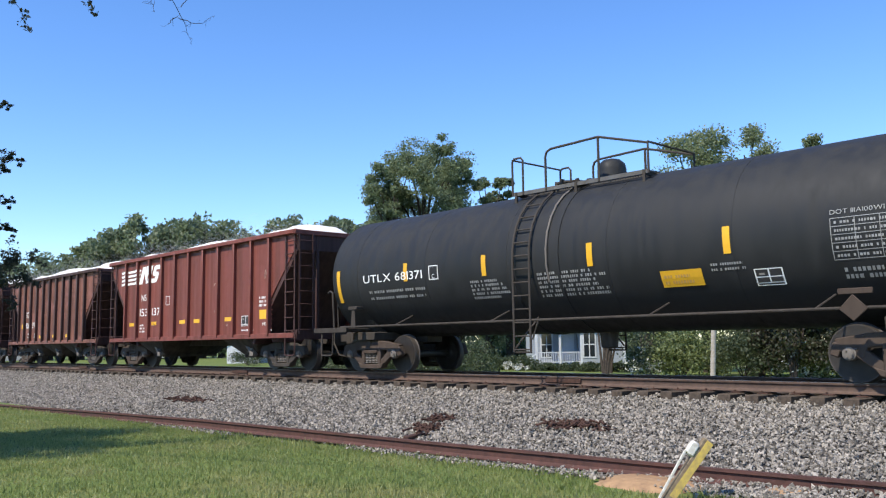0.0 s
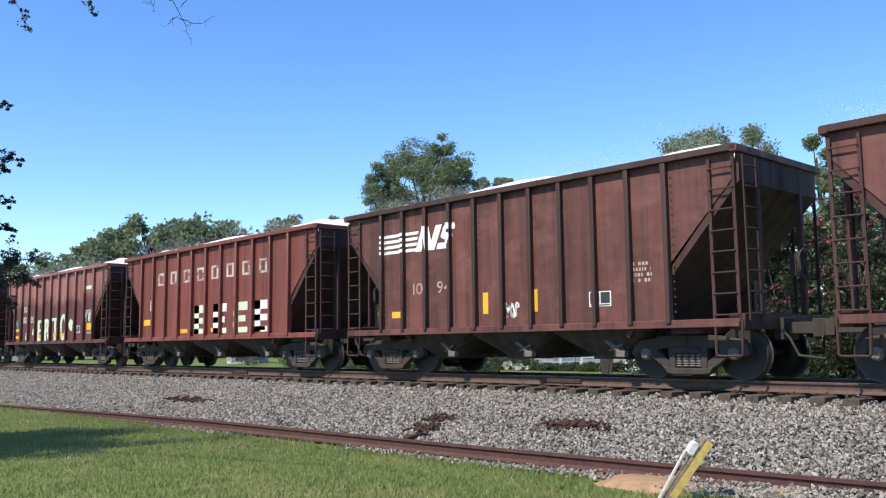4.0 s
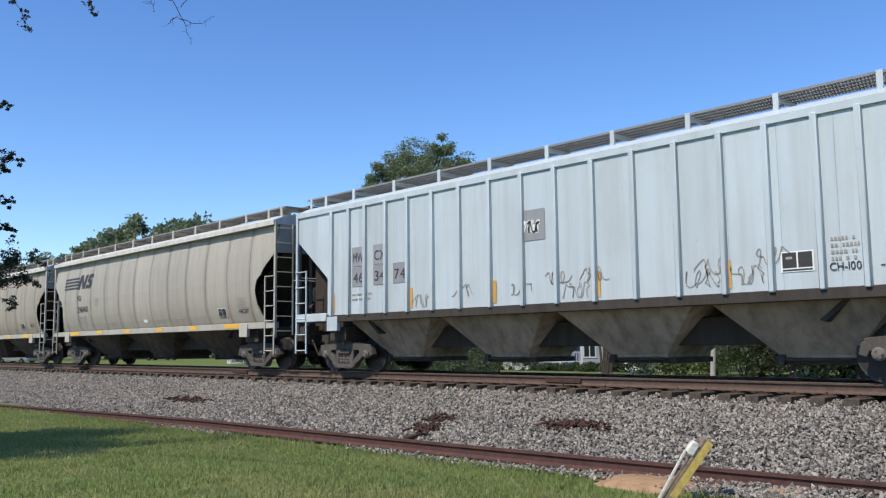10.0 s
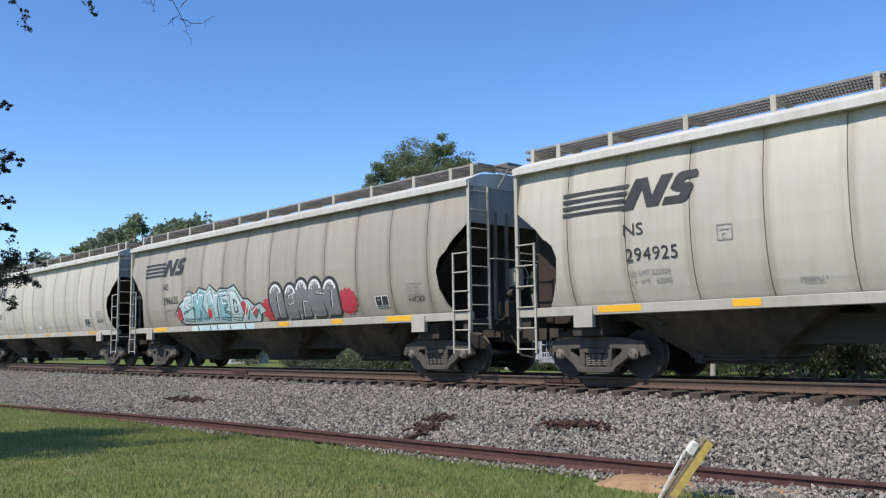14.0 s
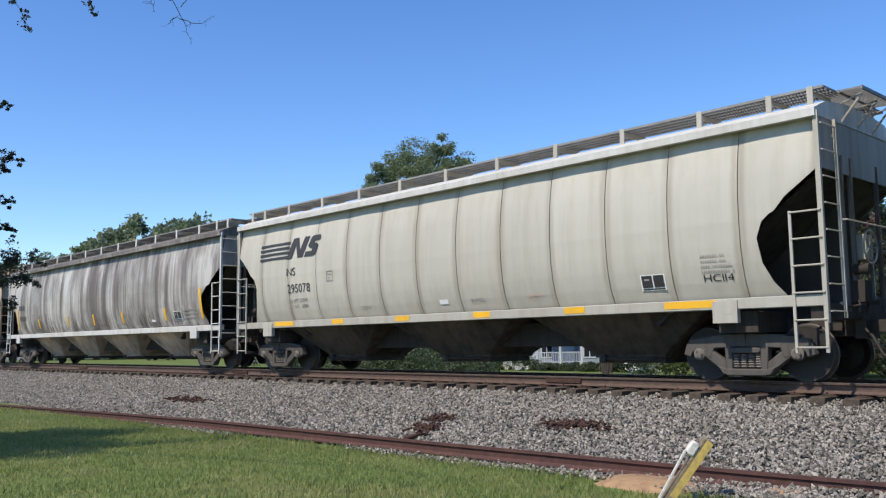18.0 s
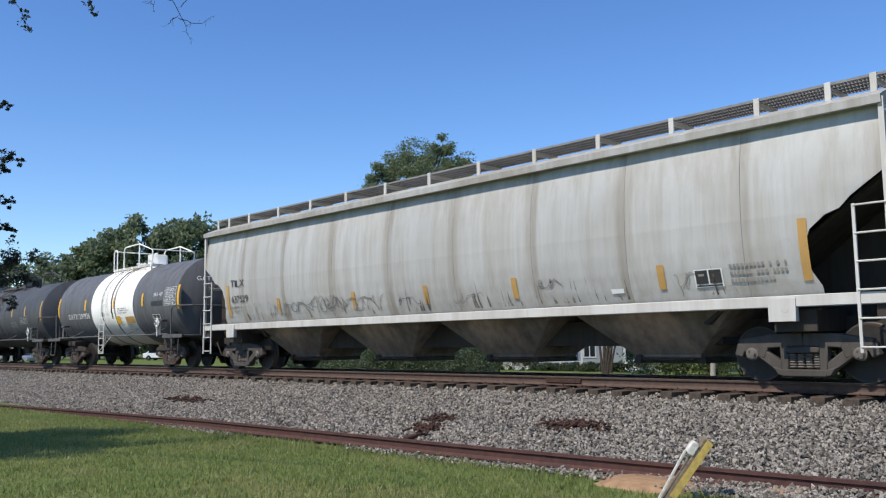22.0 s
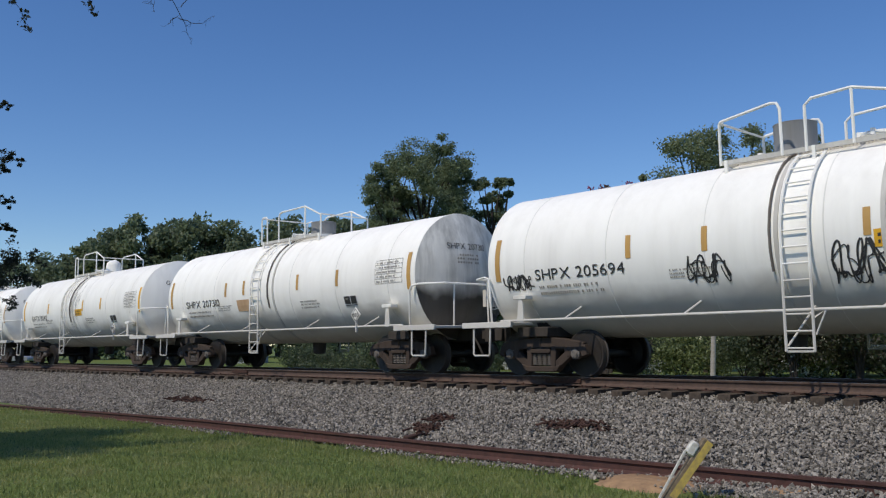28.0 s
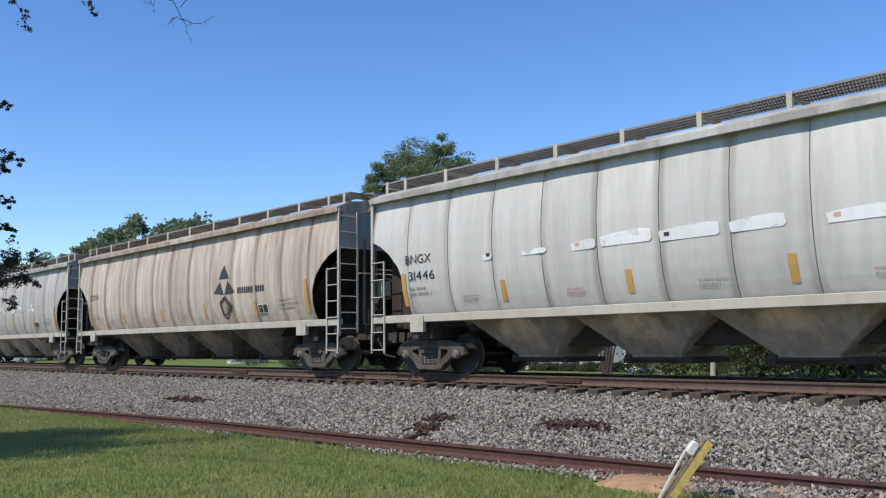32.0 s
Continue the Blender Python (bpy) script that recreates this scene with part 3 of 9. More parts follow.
def siding():
    """One old rail, half sunk in the stones at the edge of the lawn."""
    line = [(-66.67, 6.8, -0.94), (-44.93, 7.23, -0.935), (-29.75, 7.73, -0.90), (-20.58, 8.28, -0.80), (-16.26, 8.55, -0.765), (-9.33, 8.82, -0.755), (-5.02, 9.13, -0.755), (-3.42, 9.32, -0.76), (1.51, 9.81, -0.76), (11.18, 10.63, -0.76)]
    s = Shape()
    section = rail_outline(0, 0)
    n = len(section)
    verts = [(x, y + a, z + b) for x, y, z in line for a, b in section]
    faces = [(i * n + k, i * n + (k + 1) % n, (i + 1) * n + (k + 1) % n, (i + 1) * n + k) for i in range(len(line) - 1) for k in range(n)]
    s.add(verts, faces)
    tagged(part("old_rail", s.mesh("old_rail"), OLD_RAIL), "dark rusted disused rail half buried along the lawn edge", "rail", kind="structure")
    rng = random.Random(3)
    for x, y, long, n, turn in ((-8.61, 10.89, 0.30, 70, 12), (-11.47, 10.69, 0.16, 34, 70), (-11.06, 9.98, 0.36, 46, 108), (-20.99, 10.57, 0.42, 60, 6)):
        heap = Shape()
        for k in range(n):
            m = pose(rng.gauss(0, long), rng.gauss(0, 0.09), rng.uniform(0, 0.06), rng.uniform(-25, 25), rng.uniform(-25, 25), rng.uniform(0, 180))
            heap.box(-0.085, 0.07, -0.012, 0.012, -0.012, 0.012, m).box(0.07, 0.09, -0.022, 0.022, -0.02, 0.02, m)
        tagged(part("spike_pile", heap.mesh("spikes", False), RUST, None, m=pose(x, y, bed_height(y) + 0.03, 8, 0, turn)), "loose pile of rusted track spikes on the ballast", "track spikes", "piles of rusty spikes", "stuff")
    tagged(part("rail_anchor", Shape().box(-0.32, 0.32, -0.05, 0.05, -0.04, 0.035).mesh("anchor", bevel=0.012), RUST, None, m=pose(-10.81, 9.45, bed_height(9.45) + 0.04, 8, 0, 113)), "rusted iron bar lying on the ballast", "iron bar")


def patch(name, material, x, y, rx, ry, seed, label, category):
    rng = random.Random(seed)
    n = 40
    ring = []
    for k in range(n):
        a = 2 * math.pi * k / n
        w = 1 + 0.28 * noise.noise(Vector((math.cos(a) * 1.7, math.sin(a) * 1.7, seed))) + rng.uniform(-0.04, 0.04)
        ring.append((x + rx * w * math.cos(a), y + ry * w * math.sin(a)))
    verts = [(x, y, -0.90)] + [(x + (a - x) * 0.6, y + (b - y) * 0.6, -0.905) for a, b in ring] + [(a, b, -0.99) for a, b in ring]
    faces = [(0, 1 + k, 1 + (k + 1) % n) for k in range(n)] + [(1 + k, 1 + n + k, 1 + n + (k + 1) % n, 1 + (k + 1) % n) for k in range(n)]
    tagged(part(name, raw_mesh(name, verts, faces, True), material), label, category, kind="stuff")


def verge():
    patch("bare_soil", SOIL, -5.88, 8.77, 0.75, 0.5, 2, "bare orange clay soil beside the old rail", "soil")
    patch("bare_soil", SOIL, -4.37, 9.15, 0.35, 0.3, 5, "bare orange clay soil beside the old rail", "soil")
    rng = np.random.default_rng(9)
    spots = [(-4.85, 8.77, 0.5, 0.3, 500), (-3.8, 8.99, 0.7, 0.35, 900), (-10.47, 8.5, 0.8, 0.15, 260), (-16.2, 8.22, 1.6, 0.14, 260), (-8.94, 8.5, 0.9, 0.14, 160), (-7.23, 8.66, 0.9, 0.16, 240)]
    x = np.concatenate([cx + rx * rng.normal(size=n) * 0.6 for cx, cy, rx, ry, n in spots])
    y = np.concatenate([cy + ry * rng.normal(size=n) * 0.6 for cx, cy, rx, ry, n in spots])
    stones(rng, x, y, 0.012, 0.03, "loose_gravel", "stray grey stones strewn over the lawn edge", lambda v: -0.93)


def grass():
    rng = np.random.default_rng(12)
    n = 130000
    x = -38.5 + 35 * rng.random(n) ** 0.75
    y = 1.6 + 7.6 * rng.random(n)
    edge = np.interp(x, [-38.41, -29.73, -20.56, -16.23, -9.3, -4.96, -3.34], [7.34, 7.62, 8.17, 8.35, 8.66, 8.77, 8.88]) + 0.12 * np.sin(x * 5.1) * np.sin(x * 1.7)
    bare = (((x + 5.83) / 0.85) ** 2 + ((y - 8.77) / 0.6) ** 2 < 1) | (((x + 4.12) / 1.2) ** 2 + ((y - 8.99) / 0.65) ** 2 < 1)
    keep = (y < edge) & ~bare
    x, y = x[keep], y[keep]
    n = len(x)
    tall = (0.025 + 0.03 * rng.random(n)) * np.where(y > np.interp(x, [-38.4, -3.7], [7.1, 8.3]), 1.6, 1.0)
    a = rng.random(n) * 2 * math.pi
    w = 0.006 + 0.006 * rng.random(n)
    lean = rng.normal(size=(n, 2)) * 0.02
    base = np.stack([x, y, np.full(n, -0.975)], -1)
    side = np.stack([np.cos(a) * w, np.sin(a) * w, np.zeros(n)], -1)
    tip = base + np.stack([lean[:, 0], lean[:, 1], tall + 0.02], -1)
    verts = np.stack([base - side, base + side, tip], 1).reshape(-1, 3)
    faces = np.arange(3 * n).reshape(-1, 3).tolist()
    tagged(part("grass", raw_mesh("grass", verts, faces), BLADE), "short mown green grass blades with pale weeds", "grass", kind="stuff")


def leaning_post():
    base = tagged(new("leaning_post"), "broken leaning wooden marker post with worn yellow and white paint", "post")
    base.matrix_basis = pose(-5.15, 7.91, -1.0, 0, 0, 46)
    part("timber", Shape().box(-0.055, 0.055, -0.05, 0.05, -0.15, 0.82).mesh("timber", bevel=0.008), POST_WOOD, base, m=pose(0, 0, 0, 0, 37, 0))
    part("painted_face", Shape().box(-0.02, 0.056, -0.054, -0.05, 0.12, 0.81).mesh("face", bevel=0.002), POST_YELLOW, base, "worn yellow painted face", m=pose(0, 0, 0.0, 0, 37, 0))
    part("stake", Shape().box(-0.013, 0.013, -0.012, 0.012, -0.15, 0.66).mesh("stake", bevel=0.004), POST_WHITE, base, "thin white stake", m=pose(-0.10, -0.06, 0, 0, 31, 0))
    part("head_block", Shape().box(-0.05, 0.055, -0.035, 0.035, 0.64, 0.80).mesh("block", bevel=0.02), POST_WHITE, base, "chipped white wooden block", m=pose(-0.09, -0.03, -0.02, 0, 34, 0))


# ---- trees ----
def leaf_cloud(rng, centres, spread, per, size):
    """Many small leaf blades scattered round the given clump centres."""
    c = np.repeat(np.asarray(centres, float), per, 0)
    s = np.repeat(np.asarray(spread, float), per)[:, None]
    n = len(c)
    p = c + np.clip(rng.normal(size=(n, 3)), -1.7, 1.7) * s * np.array([1, 1, 0.75])
    u = rng.normal(size=(n, 3))
    u /= np.linalg.norm(u, axis=1)[:, None]
    w = np.cross(u, rng.normal(size=(n, 3)))
    w /= np.linalg.norm(w, axis=1)[:, None]
    k = size * (0.6 + 0.8 * rng.random((n, 1)))
    verts = np.stack([p - u * k, p + w * k * 0.55, p + u * k, p - w * k * 0.55], 1).reshape(-1, 3)
    return verts, np.arange(4 * n).reshape(-1, 4).tolist()


def tree(name, x, y, height, radius, clear, material, label, seed, clumps=90, per=70, size=0.16, category="tree", z=-0.97, squash=1.0, forked=False, airy=0.30, belly=0.30):
    """A tapered trunk, limbs that reach each lobe of the crown, and leaves in clumps with gaps between the lobes."""
    rng = np.random.default_rng(seed)
    base = tagged(new(name), label, category)
    base.matrix_basis = pose(x, y, z)
    s = Shape()
    tip = Vector((rng.normal() * 0.2, rng.normal() * 0.2, height * 0.88))
    r0 = 0.022 * height
    knots = [Vector((0, 0, -0.2)), Vector((0.02, 0, height * 0.2)), tip * 0.5 + Vector((0.15, 0, 0)), tip]
    if forked:
        for lean in (-0.9, -0.25, 0.35, 0.95):
            s.tube([(0.06 * lean, 0, -0.2), (0.12 * lean, 0.1 * lean, 0.7), (0.45 * lean, 0.15, 1.9), (1.0 * lean, -0.1, height * 0.6)], [0.075, 0.06, 0.045, 0.015], 7)
    else:
        s.tube(knots, [r0 * 1.25, r0, r0 * 0.6, r0 * 0.12], 9)
    centres, spread = [], []
    n_lobes = max(5, clumps // 8)
    for i in range(n_lobes):
        h = (i + rng.random()) / n_lobes
        a = i * 2.4 + rng.normal() * 0.5
        big = radius * (0.30 + 0.18 * rng.random()) * (1.0 - 0.42 * h)
        wide = radius * math.sqrt(max(0.02, 1 - ((h - belly) / max(0.74, 1.04 - belly)) ** 2)) * (0.75 + 0.35 * rng.random())
        rr = max(0.0, wide - big * 0.6) * (0.35 + 0.65 * rng.random() ** 0.4)
        c = Vector((rr * math.cos(a), rr * math.sin(a) * squash, clear + (height - clear - big * 1.1) * h))
        start = tip * min(0.92, max(0.18, (c.z / height) * 0.72))
        s.tube([start, (start + c) / 2 + Vector((0, 0, 0.04 * height)), c], [r0 * 0.34, r0 * 0.2, r0 * 0.06], 5)
        for j in range(9):
            d = Vector(rng.normal(size=3)).normalized() * big * rng.random() ** 0.4
            d.z *= 1.3
            if d.z < 0:
                d.z *= 0.5
            centres.append(tuple(c + d))
            spread.append(big * airy * (0.7 + 0.6 * rng.random()))
            if j < 3:
                s.tube([c, c + d * 0.6 + Vector((0, 0, 0.1)), c + d], [r0 * 0.08, r0 * 0.05, r0 * 0.02], 4)
    part("trunk", s.mesh("trunk"), BARK, base)
    verts, faces = leaf_cloud(rng, centres, spread, per, size)
    part("crown", raw_mesh("crown", verts, faces), material, base)
    return base


def blossom_on(base, rng_seed, centres, spread, per, size, material, name, label):
    rng = np.random.default_rng(rng_seed)
    verts, faces = leaf_cloud(rng, centres, [spread] * len(centres), per, size)
    part(name, raw_mesh(name, verts, faces), material, base, label)


def bush(x, y, w, h, material, label, seed, flowers=None, per=130, size=0.062):
    rng = np.random.default_rng(seed)
    base = tagged(new("bush"), label, "bush")
    base.matrix_basis = pose(x, y, -0.97)
    s = Shape()
    centres = []
    for i in range(26):
        a, q = rng.random() * 2 * math.pi, rng.random() ** 0.5
        top = h * (0.95 - 0.45 * q * q) * (0.8 + 0.25 * rng.random())
        centres.append((w * q * math.cos(a), w * q * math.sin(a) * 0.7, top * (0.25 + 0.75 * rng.random())))
        if i % 3 == 0:
            s.tube([(0, 0, -0.1), Vector(centres[-1]) * 0.5 + Vector((0, 0, 0.1)), centres[-1]], [0.03, 0.02, 0.006], 4)
    part("stems", s.mesh("stems"), BARK, base)
    verts, faces = leaf_cloud(rng, centres, [0.12 * h + 0.05] * len(centres), per, size)
    part("foliage", raw_mesh("foliage", verts, faces), material, base)
    if flowers:
        blossom_on(base, seed + 1, [(a, b - 0.35, c * 0.6) for a, b, c in centres[::2]], 0.10 * h, 34, size * 0.9, flowers, "blossom", "white flower heads")
    return base


def near_tree():
    """The tree beside the camera: its outer twigs hang into view, its shade falls on the lawn."""
    rng = np.random.default_rng(21)
    base = tagged(new("shade_tree"), "dark leafy shade tree with twigs drooping over the lawn", "tree")
    foot = Vector((-16.7, 0.55, -0.97))
    base.matrix_basis = pose(*foot)
    s = Shape()
    s.tube([(0, 0, -0.3), (0.1, 0.05, 1.6), (0.0, 0.15, 4.0), (0.2, 0.1, 6.8)], [0.33, 0.25, 0.16, 0.03], 10)
    centres, spread = [], []
    for i in range(150):
        a, h = rng.random() * 2 * math.pi, rng.random()
        zz = 2.1 + 5.0 * h
        wide = 3.0 * math.sqrt(max(0.05, 1 - ((h - 0.35) / 0.72) ** 2)) * (0.82 + 0.4 * noise.noise(Vector((math.cos(a) * 2, math.sin(a) * 2, h * 6))))
        rr = wide * (0.45 + 0.6 * rng.random() ** 0.5)
        centres.append((rr * math.cos(a), rr * math.sin(a), zz))
        spread.append(0.22 + 0.14 * rng.random())
    for c in centres[::4]:
        e = Vector(c)
        start = Vector((0.05, 0.08, min(6.0, e.z * 0.7)))
        s.tube([start, (start + e) / 2 + Vector((0, 0, 0.35)), e], [0.07, 0.04, 0.008], 5)
    part("trunk", s.mesh("trunk"), BARK, base)
    verts, faces = leaf_cloud(rng, centres, spread, 260, 0.06)
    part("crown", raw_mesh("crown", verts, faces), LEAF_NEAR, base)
    # leafy outer sprays, one above the other
    for root, end, full in (((-14.32, 3.508, 4.42), (-14.278, 4.122, 4.45), 0.7), ((-14.484, 3.508, 3.74), (-14.483, 4.352, 3.64), 1.0), ((-14.593, 3.508, 3.49), (-14.526, 4.231, 3.5), 1.0), ((-14.593, 3.508, 3.10), (-14.627, 4.308, 3.01), 0.8),
                            ((-14.702, 3.508, 2.70), (-14.696, 4.385, 2.55), 0.9), ((-14.702, 3.508, 2.20), (-14.705, 4.801, 2.08), 1.5), ((-14.756, 3.508, 2.05), (-14.756, 4.779, 1.72), 1.6), ((-14.767, 3.508, 1.92), (-14.768, 4.604, 1.80), 1.6),
                            ((-14.778, 3.508, 1.70), (-14.806, 4.451, 1.42), 1.3), ((-14.778, 3.508, 1.95), (-14.77, 4.494, 2.02), 1.5)):
        full *= 0.8
        r, e = Vector(root) - foot, Vector(end) - foot
        pts = [r.lerp(e, k / 9) + Vector((0, 0, 0.04 * math.sin(k))) for k in range(10)]
        twig = Shape().tube([r + (r - e) * 2.2 - Vector((0.8, 0.5, 0))] + pts, [0.012] + [0.010 - 0.0009 * k for k in range(10)], 5)
        tufts, wide = [], []
        for k, p in enumerate(pts):
            for _ in range(3):
                q = p + Vector(rng.normal(size=3) * (1.0, 1.0, 1.5)) * (0.11 - 0.008 * k) * full
                twig.tube([p, q], [0.004, 0.002], 4)
                tufts.append(tuple(q))
                wide.append((0.060 - 0.004 * k) * full)
        part("branch", twig.mesh("branch"), BARK, base)
        verts, faces = leaf_cloud(rng, tufts, wide, 44, 0.020)
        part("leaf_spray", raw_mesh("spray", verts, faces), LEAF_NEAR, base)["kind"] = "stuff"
    # long limb over the lawn with thin drooping twigs
    limb = Shape()
    limb.tube([(0.1, 0.1, 5.0), (4.3, 0.45, 6.8), (7.3, 1.65, 6.7), (8.7, 2.35, 5.9), (9.1, 2.9, 5.2)], [0.05, 0.028, 0.016, 0.01, 0.006], 7)
    tufts = []
    for root, mid, end, leafy in (((-9.358, 2.302, 5.73), (-8.072, 2.247, 3.95), (-8.17, 2.488, 3.64), 1), ((-8.455, 2.74, 5.2), (-7.89, 2.872, 4.05), (-8.003, 3.015, 3.83), 1), ((-7.701, 3.398, 4.4), (-7.726, 3.782, 3.90), (-7.781, 3.902, 3.72), 0),
                                  ((-7.726, 3.782, 3.90), (-7.679, 3.881, 3.86), (-7.588, 4.045, 3.97), 0), ((-7.679, 3.639, 4.05), (-7.725, 3.53, 4.06), (-7.779, 3.409, 4.04), 0), ((-7.726, 3.782, 3.90), (-7.778, 3.705, 3.92), (-7.821, 3.639, 3.83), 0),
                                  ((-7.81, 3.398, 4.3), (-7.8, 3.464, 4.08), (-7.799, 3.519, 3.94), 0), ((-7.673, 3.727, 4.0), (-7.641, 3.793, 4.1), (-7.565, 3.859, 4.2), 0)):
        r, c, e = Vector(root) - foot, Vector(mid) - foot, Vector(end) - foot
        pts = [r.lerp(c, k / 4) for k in range(4)] + [c.lerp(e, k / 5) for k in range(6)]
        pts = [p + Vector(rng.normal(size=3)) * 0.010 * (k not in (0, 9)) for k, p in enumerate(pts)]
        limb.tube(pts, [0.0048 - 0.0004 * k for k in range(10)], 5)
        for k in range(3, 10):
            for _ in range(3 if leafy else 1):
                q = pts[k] + Vector(rng.normal(size=3)) * (0.022 if leafy else 0.045) + Vector((0.0, 0.008, -0.008))
                limb.tube([pts[k], (pts[k] + q) / 2 + Vector(rng.normal(size=3)) * 0.012, q], [0.0018, 0.0014, 0.0008], 4)
                if leafy:
                    tufts.append(tuple(q))
    part("drooping_limb", limb.mesh("limb"), BARK, base, "long bare drooping limb")
    verts, faces = leaf_cloud(rng, tufts, [0.014] * len(tufts), 4, 0.021)
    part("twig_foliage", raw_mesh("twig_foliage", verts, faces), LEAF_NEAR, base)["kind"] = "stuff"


# ---- rolling stock: running gear ----
# lengths along the cars are given in units of this many metres
LONG = 1.0908
WHEEL_R, AXLE = 0.457, 0.86
WHEELSETS = []


def wheelset_mesh():
    s = Shape()
    for d in (-1, 1):
        prof = [(0.81, 0.10), (0.81, 0.40), (0.815, 0.447), (0.735, WHEEL_R), (0.71, WHEEL_R + 0.008), (0.70, WHEEL_R + 0.026), (0.675, WHEEL_R + 0.026),
                (0.668, 0.43), (0.69, 0.40), (0.74, 0.30), (0.70, 0.14), (0.66, 0.11), (0.66, 0.09)]
        s.lathe([(d * a, r) for a, r in prof], "y", n=28)
        s.lathe([(d * 0.818, 0.40), (d * 0.795, 0.392), (d * 0.76, 0.18), (d * 0.80, 0.15), (d * 0.80, 0.09)], "y", n=24)
    s.lathe([(-1.0, 0.075), (-0.66, 0.085), (0, 0.08), (0.66, 0.085), (1.0, 0.075)], "y", n=14)
    for k in range(3):
        s.box(0.2, 0.26, -0.812, -0.765, -0.03, 0.03, pose(0, 0, 0, 0, 120 * k, 0))
    return s.mesh("wheelset")


def side_frame_mesh():
    s = Shape()
    y0, y1 = -0.075, 0.075
    for d in (-1, 1):
        s.bar((0, 0.69), (d * 0.62, 0.655), 0.22, y0, y1)
        s.bar((d * 0.58, 0.655), (d * 1.05, 0.585), 0.21, y0 + 0.004, y1 - 0.004)
        s.bar((d * 1.02, 0.62), (d * 1.09, 0.42), 0.15, y0, y1)
        s.bar((d * 0.86, 0.59), (d * 0.30, 0.175), 0.17, y0 + 0.008, y1 - 0.008)
        s.bar((d * 0.63, 0.60), (d * 0.70, 0.40), 0.12, y0, y1)
        s.bar((d * 0.315, 0.64), (d * 0.305, 0.16), 0.13, y0 - 0.006, y1 + 0.006)
        s.prism([(d * 0.30, 0.20), (d * 0.30, 0.10), (d * 0.42, 0.12), (d * 0.52, 0.26)], "y", y0 - 0.02, y1 + 0.02)
    s.box(-0.36, 0.36, y0 - 0.03, y1 + 0.03, 0.10, 0.215)
    s.box(-0.26, 0.26, y0 - 0.04, y1 + 0.04, 0.47, 0.56)
    return s.mesh("side_frame", bevel=0.016)


def spring_mesh():
    prof = [(0.0, 0.01)]
    for k in range(6):
        prof += [(0.005 + k * 0.04, 0.052), (0.025 + k * 0.04, 0.07), (0.037 + k * 0.04, 0.052)]
    return Shape().lathe(prof + [(0.245, 0.01)], "z", (0, 0, 0.225), 8).mesh("spring")


def cap_mesh():
    s = Shape().lathe([(0.06, 0.05), (0.06, 0.105), (-0.05, 0.105), (-0.06, 0.085), (-0.075, 0.08), (-0.085, 0.05), (-0.085, 0.01)], "y", n=16)
    for k in range(3):
        s.lathe([(-0.07, 0.018), (-0.10, 0.018)], "y", (0.055 * math.cos(2.1 * k), 0, 0.055 * math.sin(2.1 * k)), 6)
    s.box(-0.12, 0.12, -0.05, 0.06, 0.07, 0.15)
    return s.mesh("bearing_cap")


def truck(parent, x, steel=None):
    steel = steel or TRUCK_STEEL
    bol = kept("bolster", lambda: Shape().box(-0.19, 0.19, -1.12, 1.12, 0.50, 0.68).box(-0.3, 0.3, -0.35, 0.35, 0.64, 0.78).box(-0.75, -0.62, -0.9, 0.9, 0.36, 0.45)
               .box(0.62, 0.75, -0.9, 0.9, 0.36, 0.45).mesh("truck", bevel=0.015))
    t = part("truck", bol, GRIME, parent, m=pose(x, 0, 0))
    for d in (-1, 1):
        part("side_frame", kept("side_frame", side_frame_mesh), steel, t, m=pose(0, d * 1.06, 0))
        for k in range(4):
            part("spring", kept("spring", spring_mesh), SPRING_STEEL, t, m=pose(-0.195 + 0.13 * k, d * 1.07, 0))
        w = part("wheelset", kept("wheelset", wheelset_mesh), WHEEL, t, m=pose(d * AXLE, 0, WHEEL_R))
        WHEELSETS.append((w, d * AXLE))
        for e in (-1, 1):
            part("bearing_cap", kept("bearing_cap", cap_mesh), SPRING_STEEL, t, m=pose(e * AXLE, d * 1.08, WHEEL_R, 0, 0, 0 if d < 0 else 180))
    return t


def coupler(parent, x, d, reach):
    """Coupler, yoke and air hose at one end; d: the way it points."""
    s = Shape().box(0, reach - 0.16, -0.09, 0.09, 0.78, 0.98).box(reach - 0.2, reach, -0.17, 0.05, 0.72, 1.03).box(reach - 0.14, reach + 0.08, 0.05, 0.16, 0.74, 1.02)
    s.box(-0.12, 0.06, -0.28, 0.28, 0.68, 1.06)
    s.tube([(0.05, -0.35, 0.85), (0.18, -0.36, 0.72), (0.3, -0.3, 0.42), (reach, -0.2, 0.36)], 0.028, 6)
    part("coupler", s.mesh("coupler", bevel=0.01), GRIME, parent, m=pose(x, 0, 0, 0, 0, 0 if d > 0 else 180))


def ladder_mesh(wide, z0, z1, rungs, r=0.022, flat=True):
    s = Shape()
    for x in (0, wide):
        if flat:
            s.box(x - 0.028, x + 0.028, -0.012, 0.012, z0, z1)
        else:
            s.tube([(x, 0, z0), (x, 0, z1)], r, 6)
    for k in range(rungs):
        z = z0 + 0.12 + (z1 - z0 - 0.3) * k / max(1, rungs - 1)
        s.tube([(0, -0.03, z), (wide, -0.03, z)], 0.014, 6)
    return s.mesh("ladder")


def stirrup_mesh():
    return Shape().tube([(-0.24, 0, 1.0), (-0.23, -0.02, 0.46), (-0.2, -0.02, 0.43), (0.2, -0.02, 0.43), (0.23, -0.02, 0.46), (0.24, 0, 1.0)], 0.022, 6).mesh("sill_step")


